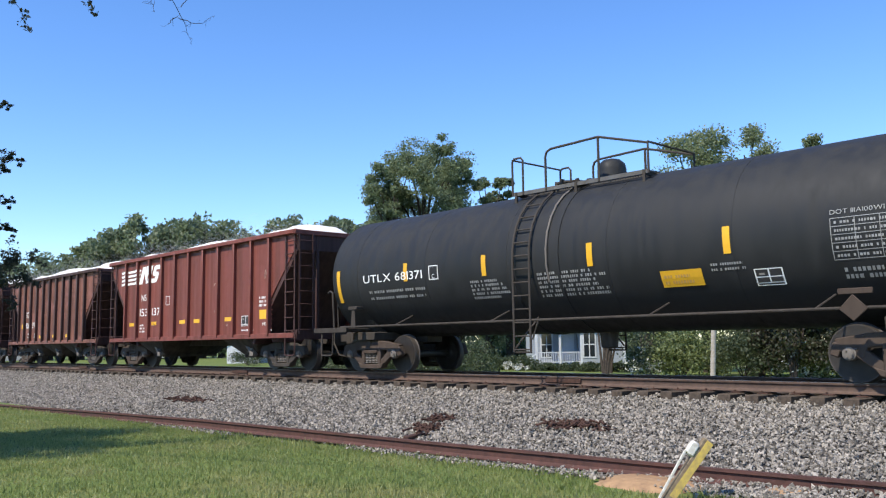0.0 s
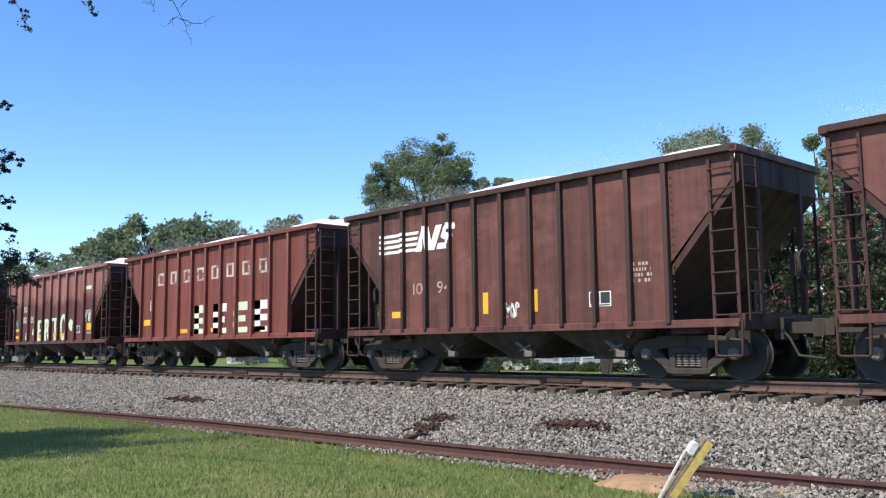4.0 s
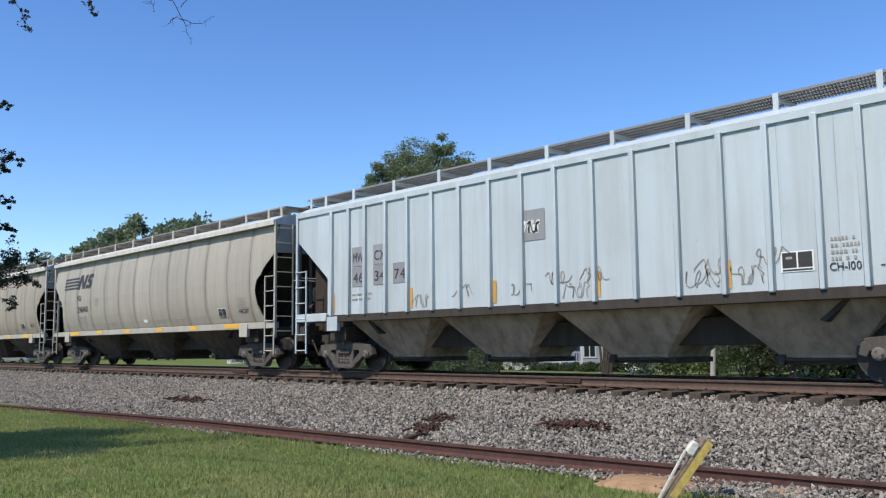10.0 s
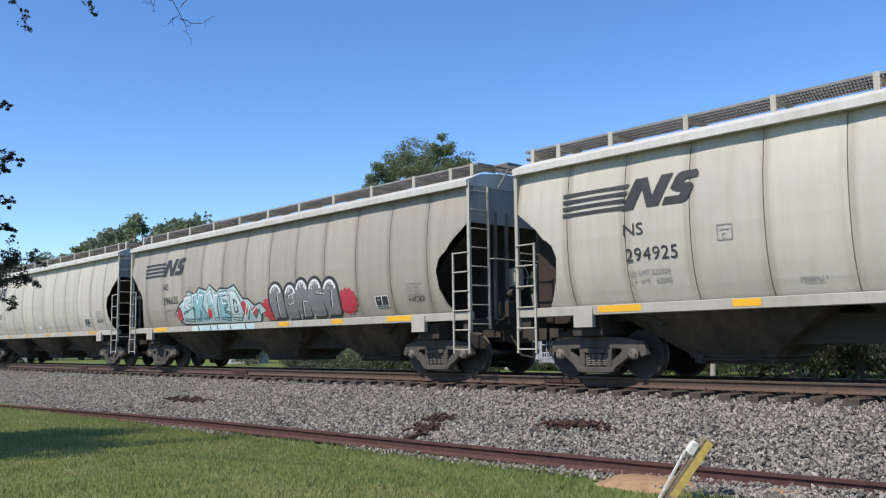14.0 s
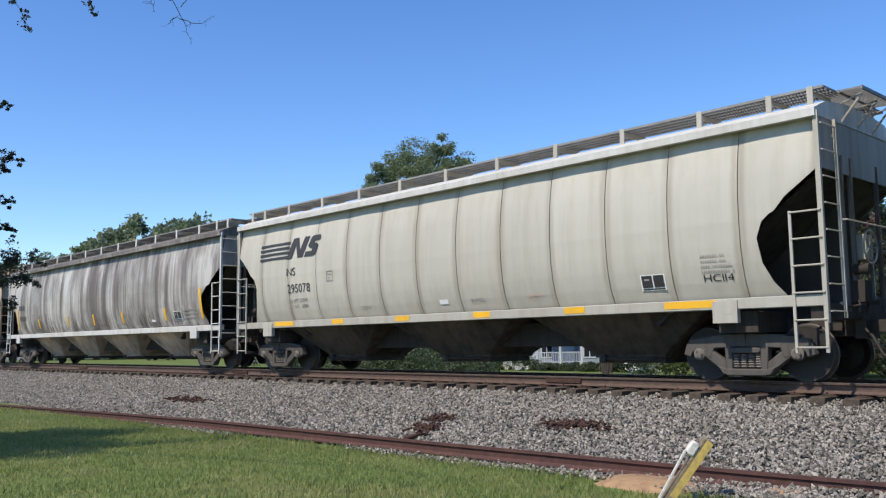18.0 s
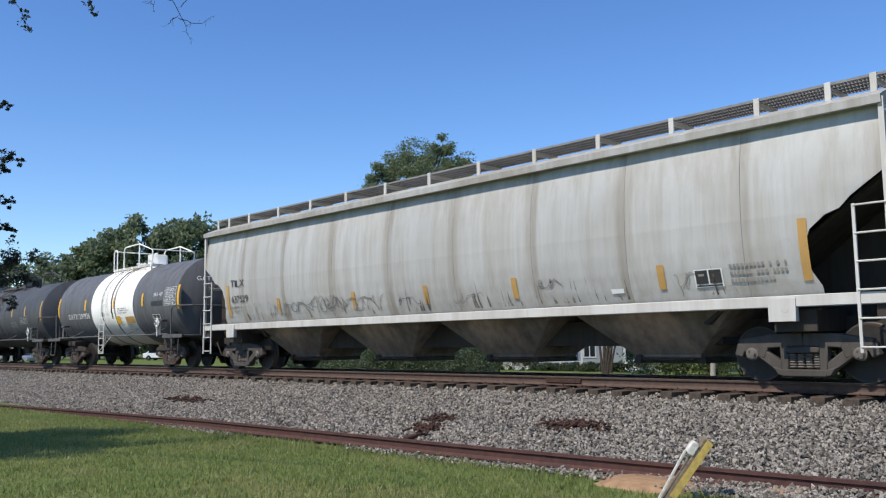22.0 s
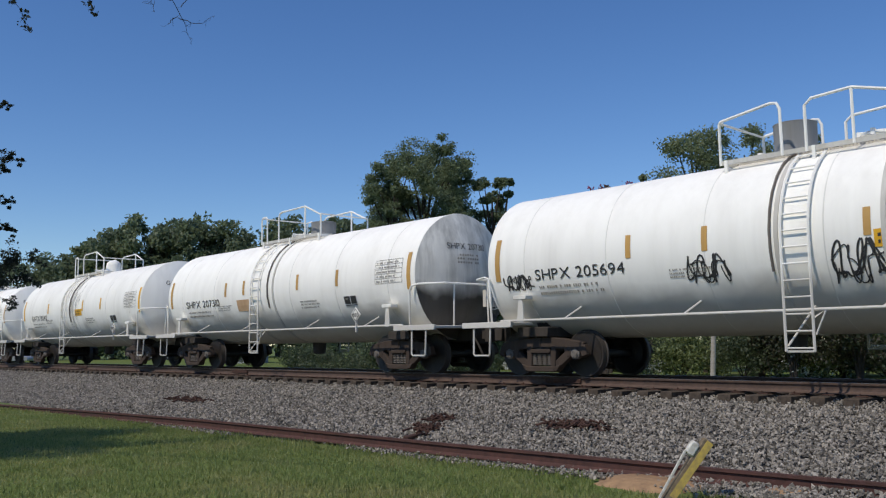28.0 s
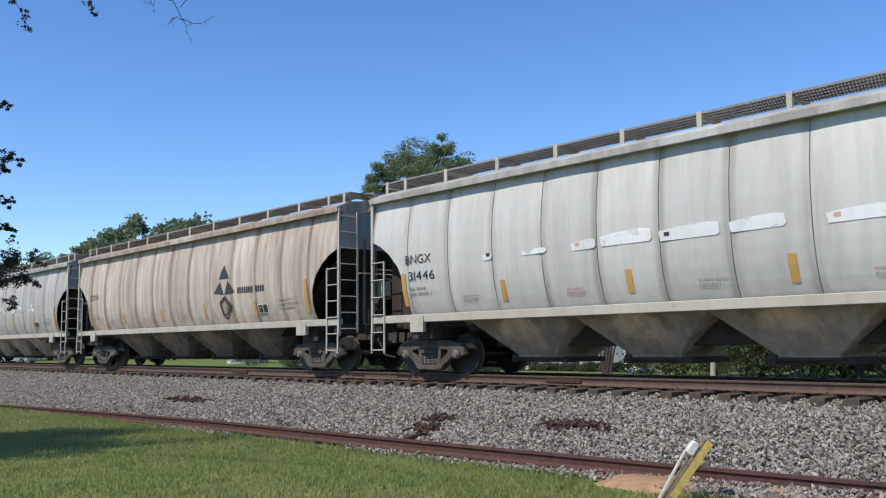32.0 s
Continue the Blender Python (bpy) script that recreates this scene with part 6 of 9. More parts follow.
    def bay():
        s = Shape()
        ring = lambda hx, hy, z, sh=0: [(-hx + sh, -hy, z), (hx + sh, -hy, z), (hx + sh, hy, z), (-hx + sh, hy, z)]
        v = ring(bw / 2, 1.42, lo) + ring(bw / 2 - 0.1, 1.38, lo - 0.16) + ring(0.36, 1.0, 0.44) + ring(0.36, 1.0, 0.36)
        s.add(v, [(4 * r + k, 4 * r + (k + 1) % 4, 4 * r + 4 + (k + 1) % 4, 4 * r + 4 + k) for r in range(3) for k in range(4)] + [(12, 13, 14, 15), (0, 1, 2, 3)])
        return s.mesh("hopper_bay", bevel=0.015)
    lock = kept("door_lock", lambda: Shape().box(-0.1, 0.1, -1.16, -1.0, 0.42, 0.74).tube([(-0.24, -1.2, 0.72), (0.02, -1.22, 0.55), (0.2, -1.2, 0.42)], 0.05, 6).box(0.02, 0.22, -1.26, -1.12, 0.40, 0.52).tube([(-0.15, -1.2, 0.52), (0.16, -1.22, 0.64)], 0.03, 6).mesh("door_lock", bevel=0.01))
    for k in range(n_bays):
        b = part("hopper_bay", kept(("obay", kind), bay), BAY_DARK, car, m=pose(spots[k], 0, 0))
        part("door_lock", lock, SPRING_STEEL, b, "worn steel door lock", m=pose(0.32, 0, 0))
        part("door_lock", lock, SPRING_STEEL, b, "worn steel door lock", m=pose(-0.32, 0, 0, 0, 0, 180))
    if load:
        def heap():
            nx, ny = 60, 18
            v = []
            for j in range(ny + 1):
                for i in range(nx + 1):
                    x, y = (hl - 0.1) * (2 * i / nx - 1), (w - 0.03) * (2 * j / ny - 1)
                    e = min(1, (hl - 0.1 - abs(x)) / 0.9) * min(1, (w - 0.03 - abs(y)) / 0.9)
                    v.append((x, y, top - 0.12 + crest * e ** 0.8 * (1.0 + 0.10 * math.sin(x * 1.15 + 2.2)) + 0.05 * noise.noise(Vector((x * 2.3, y * 2.3, 0)))))
            return raw_mesh("load", v, [(j * (nx + 1) + i, j * (nx + 1) + i + 1, (j + 1) * (nx + 1) + i + 1, (j + 1) * (nx + 1) + i) for j in range(ny) for i in range(nx)], True)
        part("stone_load", kept(("load", kind), heap), LOAD, car, "heap of pale crushed stone")
        part("stone_dust", kept(("dust", kind), lambda: dust_mesh(hl, top)), DUST, car, "thin pale dust blowing off the load")["kind"] = "stuff"
    return car, (lambda z: -(w + 0.006))


def dust_mesh(hl, top):
    """Loose grains that the wind lifts off the load, thinning out upwards and towards the rear."""
    rng = np.random.default_rng(41)
    n = 34000
    up = np.minimum(rng.exponential(0.26, n), 0.75)
    x = (2 * rng.random(n) - 1) * (hl - 0.2) - 0.9 * up + 0.35 * np.sin(9 * rng.random(n)) * up
    gust = 0.5 + 0.5 * np.sin(1.3 * x + 0.6) * np.sin(0.47 * x + 2.0)
    p = np.stack([x, (2 * rng.random(n) - 1) * 1.6, top + 0.10 + up * (0.35 + 0.9 * gust)], -1)
    u = rng.normal(size=(n, 3))
    u /= np.linalg.norm(u, axis=1)[:, None]
    w = np.cross(u, rng.normal(size=(n, 3)))
    w /= np.linalg.norm(w, axis=1)[:, None]
    k = 0.005 + 0.005 * rng.random((n, 1))
    verts = np.stack([p - u * k, p + w * k, p + u * k, p - w * k], 1).reshape(-1, 3)
    return raw_mesh("dust", verts, np.arange(4 * n).reshape(-1, 4).tolist())


# ---- tank cars ----
def tank_car(name, hl, reach, zc, r, shell_mat, label, ladder_x, trim, tank_label="", dome=1.1, truck_mat=None, band=None, round_dome=False, group="tank cars", mark="", mark_ink=None, top_trim=None, head_mat=None, deck=(-0.8, 2.35)):
    """A tank car with no side sills: shell, ladder, top platform with rails, stub sills and handrails."""
    car = tagged(new(name), label, "tank car", group)
    hl, reach, ladder_x, dome, deck = hl * LONG, reach * LONG, ladder_x * LONG, dome * LONG, tuple(d * LONG for d in deck)
    kind = ("tank", hl, r, zc)
    head = 0.42
    cap = lambda q: head * q * q

    def shell():
        prof = [(-hl + cap(q), max(0.02, r * q)) for q in (0.0, 0.2, 0.4, 0.6, 0.75, 0.88, 0.96, 1.0)]
        prof += [(-hl + head + 0.02, r + 0.006), (-hl + head + 0.05, r + 0.006), (-hl + head + 0.055, r)]
        prof += [(-a, b) for a, b in reversed(prof[7:])]
        return Shape().lathe(prof, "x", (0, 0, zc), 72).mesh("tank")

    def right_head():
        return Shape().lathe([(hl - head + 0.004, r - 0.004)] + [(hl - cap(q), max(0.02, r * q)) for q in (0.998, 0.96, 0.88, 0.75, 0.6, 0.4, 0.2, 0.0)], "x", (0, 0, zc), 72).mesh("tank_head")
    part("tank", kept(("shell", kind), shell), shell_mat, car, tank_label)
    part("tank_head", kept(("head", kind), right_head), head_mat or shell_mat, car, "grimy tank head, partly shade painted on" if head_mat else "")
    seam_mat = TANK_SEAM if shell_mat is TANK_WHITE else shell_mat
    ring = kept(("ring", r, zc), lambda: Shape().lathe([(-0.012, r - 0.01), (-0.009, r + 0.004), (0.009, r + 0.004), (0.012, r - 0.01)], "x", (0, 0, zc), 72).mesh("weld_seam"))
    for k in range(6):
        x = -hl + head + 1.0 + (2 * hl - 2 * head - 2.0) * k / 5
        part("weld_seam", ring, seam_mat, car, m=pose(x, 0, 0))
    strap = kept(("strap", r, zc), lambda: Shape().lathe([(-0.04, r - 0.01), (-0.035, r + 0.018), (0.035, r + 0.018), (0.04, r - 0.01)], "x", (0, 0, zc), 72).mesh("strap"))
    for x in (ladder_x - 0.32, ladder_x + (0.88 if deck[0] > -1 else deck[1] - 0.4)):
        part("platform_strap", strap, WHITE_TRIM if shell_mat is TANK_WHITE else shell_mat, car, m=pose(x, 0, 0))
    pipe_x = ladder_x + (0.62 if deck[0] > -1 else -0.42)
    part("conduit", Shape().tube([(pipe_x, -math.cos(a) * (r + 0.03), zc + math.sin(a) * (r + 0.03)) for a in (math.pi / 2 * (1 - k / 9.0) - 0.35 * (k / 9.0) for k in range(10))], 0.022, 7).mesh("conduit"), SPRING_STEEL, car, "dark pipe bent round the shell")
    # the car's mark on the end that shows
    if mark:
        v, f = glyphs(mark)
        k = 0.15 / 0.70
        wide = max(p[0] for p in v) * k
        q = lambda y, z: hl - cap(min(1.0, math.hypot(y, z - zc) / r)) + 0.012
        pts = [(p[0] * k - wide * 0.62, zc + 0.62 + p[1] * k) for p in v]
        part("end_lettering", raw_mesh("lettering", [(q(a, b), a, b) for a, b in pts], f), mark_ink or WHITE_INK, car)["kind"] = "stuff"
        verts, faces = [], []
        for row in range(3):
            for col in range(9):
                if (row * 5 + col * 3) % 7:
                    a, b = -0.50 + col * 0.075, zc + 0.46 - 0.09 * row
                    n = len(verts)
                    verts += [(q(c, d), c, d) for c, d in ((a, b), (a + 0.05, b), (a + 0.05, b + 0.045), (a, b + 0.045))]
                    faces.append((n, n + 1, n + 2, n + 3))
        part("end_small_print", raw_mesh("small_print", verts, faces), GREY_INK, car)["kind"] = "stuff"
    if band:
        x0, x1, mat = band[0] * LONG, band[1] * LONG, band[2]
        part("painted_band", Shape().lathe([(x0, r - 0.02), (x0, r + 0.005), (x1, r + 0.005), (x1, r - 0.02)], "x", (0, 0, zc), 64).mesh("band"), mat, car, "broad white painted band")
    skin = lambda z: -math.sqrt(max(0.01, (r + 0.010) ** 2 - (z - zc) ** 2))
    ty = -1.58
    for turn in (0, 180):
        m = pose(0, 0, 0, 0, 0, turn)
        part("handrail", kept(("trail", kind), lambda: Shape().tube([(-hl + 0.8, ty, 1.13), (hl - 0.8, ty, 1.13)], 0.026, 8).mesh("handrail")), trim, car, m=m)
        for x in (-hl * 0.62, -hl * 0.22, hl * 0.28, hl * 0.66):
            part("rail_bracket", kept(("trb", kind), lambda: Shape().tube([(0, ty, 1.13), (0.14, -math.sqrt(max(0.01, r * r - (1.36 - zc) ** 2)), 1.36)], 0.018, 6).mesh("bracket")), trim, car, m=pose(x if turn == 0 else -x, 0, 0, 0, 0, turn))
        part("stub_sill", kept(("stub", kind), lambda: Shape().box(hl - 2.6, hl + 0.25, -0.24, 0.24, 0.74, 1.02).box(hl - 1.75, hl - 0.95, -1.25, 1.25, 0.80, 1.0)
             .prism([(-0.9, 1.0), (0.9, 1.0), (1.15, 1.45), (0.8, 1.25), (0, 1.0), (-0.8, 1.25), (-1.15, 1.45)], "x", hl - 1.5, hl - 1.2).mesh("stub_sill", bevel=0.015)), GRIME, car, m=m)
        part("end_platform", kept(("platf", kind), lambda: Shape().box(hl - 1.1, hl + 0.3, -1.6, 1.6, 1.04, 1.10).box(hl - 1.1, hl + 0.3, -1.62, -1.55, 1.0, 1.12).box(hl - 1.1, hl + 0.3, 1.55, 1.62, 1.0, 1.12).mesh("platform", bevel=0.008)), trim, car, m=m)
        part("end_railing", kept(("erail", kind), lambda: Shape().tube([(hl - 0.55, -1.58, 1.1), (hl - 0.55, -1.58, 1.9), (hl - 0.48, -1.58, 2.02), (hl - 0.3, -1.52, 2.06), (hl + 0.22, -1.2, 2.06), (hl + 0.24, 1.2, 2.06), (hl - 0.3, 1.52, 2.06), (hl - 0.48, 1.58, 2.02), (hl - 0.55, 1.58, 1.1)], 0.025, 7)
             .tube([(hl + 0.2, -0.9, 1.1), (hl + 0.23, -0.9, 2.06)], 0.02, 6).tube([(hl + 0.2, 0.9, 1.1), (hl + 0.23, 0.9, 2.06)], 0.02, 6).mesh("railing")), trim, car, m=m)
        for y in (-1, 1):
            part("sill_step", kept("stirrup", stirrup_mesh), trim, car, m=pose((hl - 0.25) * (1 if turn == 0 else -1), y * 1.57, 0, 0, 0, 0 if y < 0 else 180))
            part("bracing_plate", kept(("brace", kind), lambda: Shape().prism([(-0.10, 1.1), (0.10, 1.1), (0.05, 1.55), (-0.05, 1.55)], "y", -1.60, -1.57).box(-0.17, 0.17, -1.62, -1.40, 1.55, 1.63).mesh("plate", bevel=0.008)), trim, car, m=pose((hl - 1.35) * (1 if turn == 0 else -1), 0, 0, 0, 0, 0 if y < 0 else 180))
        coupler(car, (hl + 0.22) * (1 if turn == 0 else -1), 1 if turn == 0 else -1, reach - hl - 0.22)
    top_trim = top_trim or trim
    # ladders on both sides that bend over the shell to the platform
    def climb():
        s = Shape()
        path = []
        for k in range(14):
            z = 0.50 + (zc + r * 0.93 - 0.5) * k / 13
            y = ty - 0.02 if z < 1.5 else -math.sqrt(max(0.0, (r + 0.07) ** 2 - (max(z, zc) - zc) ** 2)) if z > zc else -(r + 0.07)
            path.append((y, z))
        for x in (-0.22, 0.22):
            s.tube([(x, y, z) for y, z in path], 0.024, 6)
        for k in range(13):
            z = 0.55 + (zc + r * 0.9 - 0.55) * k / 12
            y = lerp([(b, a) for a, b in path], z)
            s.tube([(-0.22, y, z), (0.22, y, z)], 0.015, 6)
        s.tube([(-0.22, ty, 0.5), (0.22, ty, 0.5)], 0.02, 6)
        s.tube([(-0.2, ty, 0.58), (0.1, -1.2, 1.2)], 0.018, 6)
        s.tube([(0.22, ty, 1.0), (0.42, ty, 1.13), (0.25, ty, 0.75)], 0.018, 6)
        return s.mesh("ladder")
    for turn in (0, 180):
        part("ladder", kept(("climb", kind), climb), top_trim, car, m=pose(ladder_x, 0, 0, 0, 0, turn))
    # top platform, railings, manway and valves
    p0, p1 = ladder_x + deck[0], ladder_x + deck[1]
    tz = zc + r
    walk_mat = WHITE_TRIM if top_trim is TANK_WHITE else TANK_TRIM
    for y in (-0.62, 0.62):
        grid = Shape().box(p0, p1, y - 0.20, y - 0.185, tz - 0.10, tz - 0.02).box(p0, p1, y + 0.185, y + 0.20, tz - 0.10, tz - 0.02)
        for k in range(int((p1 - p0) / 0.06)):
            grid.box(p0 + 0.06 * k, p0 + 0.06 * k + 0.018, y - 0.19, y + 0.19, tz - 0.045, tz - 0.02)
        part("top_platform", grid.mesh("top_platform", False), walk_mat, car, "steel grating platform")["kind"] = "stuff"
    for x in (p0 + 0.1, (p0 + p1) / 2, p1 - 0.1):
        part("platform_bracket", Shape().box(x - 0.03, x + 0.03, -0.84, -0.80, zc + math.sqrt(r * r - 0.72) - 0.05, tz - 0.02).box(x - 0.03, x + 0.03, 0.80, 0.84, zc + math.sqrt(r * r - 0.72) - 0.05, tz - 0.02)
             .box(x - 0.02, x + 0.02, -0.82, 0.82, tz - 0.12, tz - 0.05).mesh("bracket"), top_trim, car)
    for y in (-0.82, 0.82):
        if deck[0] > -1:
            rails = Shape().tube([(ladder_x + 0.06, y, tz - 0.1), (ladder_x + 0.06, y, tz + 0.62), (ladder_x + 0.10, y, tz + 0.72), (ladder_x + 0.22, y, tz + 0.77), (ladder_x + 1.42, y, tz + 0.80), (p1, y, tz + 0.48), (p1, y, tz - 0.1)], 0.026, 7)
            rails.tube([(ladder_x + 1.42, y, tz - 0.1), (ladder_x + 1.42, y, tz + 0.80)], 0.026, 6)
            rails.tube([(p0, y, tz - 0.1), (p0, y, tz + 0.66), (p0 + 0.06, y, tz + 0.72), (p0 + 0.24, y, tz + 0.72), (p0 + 0.30, y, tz + 0.66), (p0 + 0.30, y, tz - 0.1)], 0.024, 7)
        else:
            rails = Shape().tube([(ladder_x - 0.06, y, tz - 0.1), (ladder_x - 0.06, y, tz + 0.66), (ladder_x + 0.05, y, tz + 0.76), (p1 - 1.0, y, tz + 0.80), (p1, y, tz + 0.52), (p1, y, tz - 0.1)], 0.026, 7)
            rails.tube([(p1 - 1.0, y, tz - 0.1), (p1 - 1.0, y, tz + 0.80)], 0.026, 6)
            rails.tube([(p0, y, tz - 0.1), (p0, y, tz + 0.64), (p0 + 0.03, y, tz + 0.68), (ladder_x - 0.64, y, tz + 0.82), (ladder_x - 0.53, y, tz + 0.80), (ladder_x - 0.48, y, tz + 0.70), (ladder_x - 0.47, y, tz - 0.1)], 0.026, 7)
        part("platform_railing", rails.mesh("railing"), top_trim, car)
    for x, up in ((p0, 0.70 if deck[0] > -1 else 0.66), (p1, 0.50)):
        part("end_guard", Shape().tube([(x, -0.82, tz + up), (x, 0.82, tz + up)], 0.022, 6).mesh("guard"), top_trim, car)
    dx = ladder_x + dome
    if round_dome:
        prof = [(-0.1, 0.30), (0.28, 0.30), (0.40, 0.27), (0.48, 0.18), (0.52, 0.02)]
    else:
        top = 0.40 if deck[0] > -1 else 0.56
        prof = [(-0.1, 0.36), (top, 0.36), (top + 0.02, 0.37), (top + 0.03, 0.35), (top + 0.03, 0.02)]
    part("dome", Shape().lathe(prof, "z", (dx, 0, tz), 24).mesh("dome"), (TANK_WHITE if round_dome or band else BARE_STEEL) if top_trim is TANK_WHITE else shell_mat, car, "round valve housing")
    hatch_x, pipe_end = (dx - 1.05, dx - 0.5) if deck[0] > -1 else (dx + 1.4, dx - 0.6)
    v = Shape().lathe([(-0.1, 0.28), (0.12, 0.28), (0.13, 0.32), (0.17, 0.32), (0.19, 0.05)], "z", (hatch_x, 0, tz), 20)
    for k in range(6):
        v.box(-0.03, 0.03, 0.27, 0.36, 0.10, 0.20, pose(hatch_x, 0, tz, 0, 0, 60 * k))
    part("vent_pipe", Shape().tube([(pipe_end, -0.1, tz - 0.1), (pipe_end, -0.1, tz + 0.16)], 0.06, 8).mesh("vent_pipe"), top_trim, car)
    part("manway", v.mesh("manway"), top_trim, car)
    part("brake_wheel", kept("brake_wheel", brake_wheel_mesh), trim, car, m=pose(hl + 0.30, 0.3, 1.75))
    part("brake_reservoir", kept(("resv", kind), lambda: Shape().lathe([(-0.5, 0.02), (-0.46, 0.13), (-0.4, 0.16), (0.4, 0.16), (0.46, 0.13), (0.5, 0.02)], "x", (hl - 0.75, 0.9, 1.28), 16).mesh("reservoir")), GRIME, car)
    part("bottom_outlet", Shape().lathe([(zc - r - 0.32, 0.08), (zc - r - 0.3, 0.17), (zc - r + 0.05, 0.2)], "z", (dx - 0.2, 0, 0), 14).mesh("outlet"), GRIME, car)
    for x in (-hl + 1.47, hl - 1.47):
        truck(car, x, truck_mat)
    return car, skin


def placard(car, x, z, trim, y=-1.63):
    d, u = 0.19, 0.19 / LONG
    part("placard_holder", Shape().prism([(x * LONG - d, z), (x * LONG, z - d), (x * LONG + d, z), (x * LONG, z + d)], "y", y - 0.01, y + 0.01).box(x * LONG - 0.02, x * LONG + 0.02, y, y + 0.05, z - 0.42, z).mesh("placard"), trim, car, "diamond placard holder")
    skin = lambda q: y - 0.014
    lettering(car, skin, "1805", x - 0.11, z - 0.045, 0.09, BLACK_INK, 0.22)
    for q in (((x - u + 0.03, z), (x, z - d + 0.03), (x, z - d + 0.05), (x - u + 0.05, z)), ((x + u - 0.03, z), (x, z - d + 0.03), (x, z - d + 0.05), (x + u - 0.05, z)),
              ((x - u + 0.03, z), (x, z + d - 0.03), (x, z + d - 0.05), (x - u + 0.05, z)), ((x + u - 0.03, z), (x, z + d - 0.03), (x, z + d - 0.05), (x + u - 0.05, z))):
        flat(car, skin, list(q), BLACK_INK, "placard_border")


def grid_stencil(car, skin, x, z, w, h, ink):
    """A stencilled inspection table: ruled lines and unreadable entries."""
    for k in range(6):
        rect(car, skin, x, x + w, z + h * k / 5 - 0.005, z + h * k / 5 + 0.005, ink, "table_line")
    for k in range(5):
        rect(car, skin, x + w * k / 4 - 0.005, x + w * k / 4 + 0.005, z, z + h, ink, "table_line")
    bars(car, skin, x + 0.05, z + h - 0.045, w - 0.1, 5, ink, 0.04, h / 5, 5)


# ---- the train, car by car, front to back: place of the middle at the start, half length, in car units ----
def rolled(t):
    """Metres that the train has gone after t seconds."""
    return 15.686 * t + 0.878 * (t / 10) ** 2 - 0.452 * (t / 10) ** 3


CARS = []


def put_car(made, middle):
    CARS.append((made[0], middle * LONG - 2.34))
    return made


OPEN_S, OPEN_L, NSH, BIGH, BNG = 4.88, 5.56, 7.87, 9.26, 8.0


def train_front():
    # black tank car
    hl = 7.05
    car, skin = put_car(tank_car("tank_car", hl, hl + 0.62, 2.40, 1.53, TANK_BLACK, "long black tank car with yellow marks and white stencils", -0.72, GRIME, dome=1.05, round_dome=True, mark="UTLX 681371"), -7.72)
    lettering(car, skin, "UTLX 681371", -5.5, 2.18, 0.19, WHITE_INK, 1.97)
    panel = -3.32
    for a, b, c, d in ((0, 0.28, 0, 0.02), (0, 0.28, 0.30, 0.32), (0, 0.02, 0, 0.32), (0.26, 0.28, 0, 0.32)):
        rect(car, skin, panel + a, panel + b, 2.12 + c, 2.12 + d, WHITE_INK, "panel_outline")
    lettering(car, skin, "C", panel + 0.09, 2.15, 0.10, WHITE_INK)
    bars(car, skin, -5.35, 1.98, 1.9, 2, DIM_INK, 0.06, 0.15, 2)
    bars(car, skin, -2.15, 2.02, 1.0, 5, DIM_INK, 0.05, 0.085, 3)
    bars(car, skin, -0.42, 2.06, 1.6, 6, DIM_INK, 0.05, 0.085, 4)
    for x, z, h in ((-6.5, 1.75, 0.8), (-4.12, 2.14, 0.42), (-1.80, 2.1, 0.44), (0.74, 2.1, 0.44), (3.30, 2.1, 0.45)):
        rect(car, skin, x, x + 0.12, z, z + h, YELLOW, "reflector")
    rect(car, skin, 2.14, 2.88, 1.62, 1.90, YELLOW, "yellow_plate")
    bars(car, lambda z: skin(z) - 0.004, 2.2, 1.82, 0.6, 2, YELLOW_OLD, 0.05, 0.10, 8)
    bars(car, skin, 3.05, 1.96, 0.62, 2, DIM_INK, 0.04, 0.085, 9)
    panel_box(car, skin, 3.72, 1.55, 0.44, 0.27, WHITE_INK)
    grid_stencil(car, skin, 4.92, 1.86, 1.3, 0.62, DIM_INK)
    lettering(car, skin, "DOT 111A100W1", 4.92, 2.54, 0.07, DIM_INK, 0.72)
    bars(car, skin, 5.02, 1.74, 1.1, 2, DIM_INK, 0.06, 0.10, 11)
    part("sign_plate", Shape().box(5.45, 5.95, -1.64, -1.60, 1.33, 1.42).prism([(5.46, 1.12), (5.67, 0.93), (5.88, 1.12), (5.67, 1.33)], "y", -1.66, -1.63).mesh("plate", bevel=0.01), TRUCK_STEEL, car)

    def film(car, skin, spots, w=0.36, h=0.12, z=1.45):
        for x in spots:
            rect(car, skin, x, x + w, z, z + h, YELLOW, "reflector")

    # red open hopper with the white striped emblem
    car, skin = put_car(open_hopper("open_hopper", 5.72, 6.3, 11, RED_A, "clean red oxide open hopper with white striped emblem", bays=2, crest=0.52, top=3.74), -21.65)
    stripe_logo(car, skin, -4.88, 2.92, 2.95, 0.60, WHITE_INK, [-4.44 + 0.888 * k for k in range(4)])
    lettering(car, skin, "NS", -3.30, 2.32, 0.22, WHITE_INK, 0.36)
    lettering(car, skin, "153", -3.40, 1.79, 0.26, WHITE_INK, 0.56)
    lettering(car, skin, "137", -2.50, 1.79, 0.26, WHITE_INK, 0.56)
    film(car, skin, (-4.2, -2.55, -0.62, 0.28, 2.1))
    rect(car, skin, 3.92, 4.4, 1.46, 1.72, YELLOW, "reflector")
    bars(car, skin, -3.4, 1.5, 0.4, 3, WHITE_INK, 0.06, 0.11, 3)
    bars(car, skin, 3.9, 2.1, 0.5, 3, WHITE_INK, 0.06, 0.11, 5)
    panel_box(car, skin, 3.0, 1.28, 0.46, 0.30, WHITE_INK)
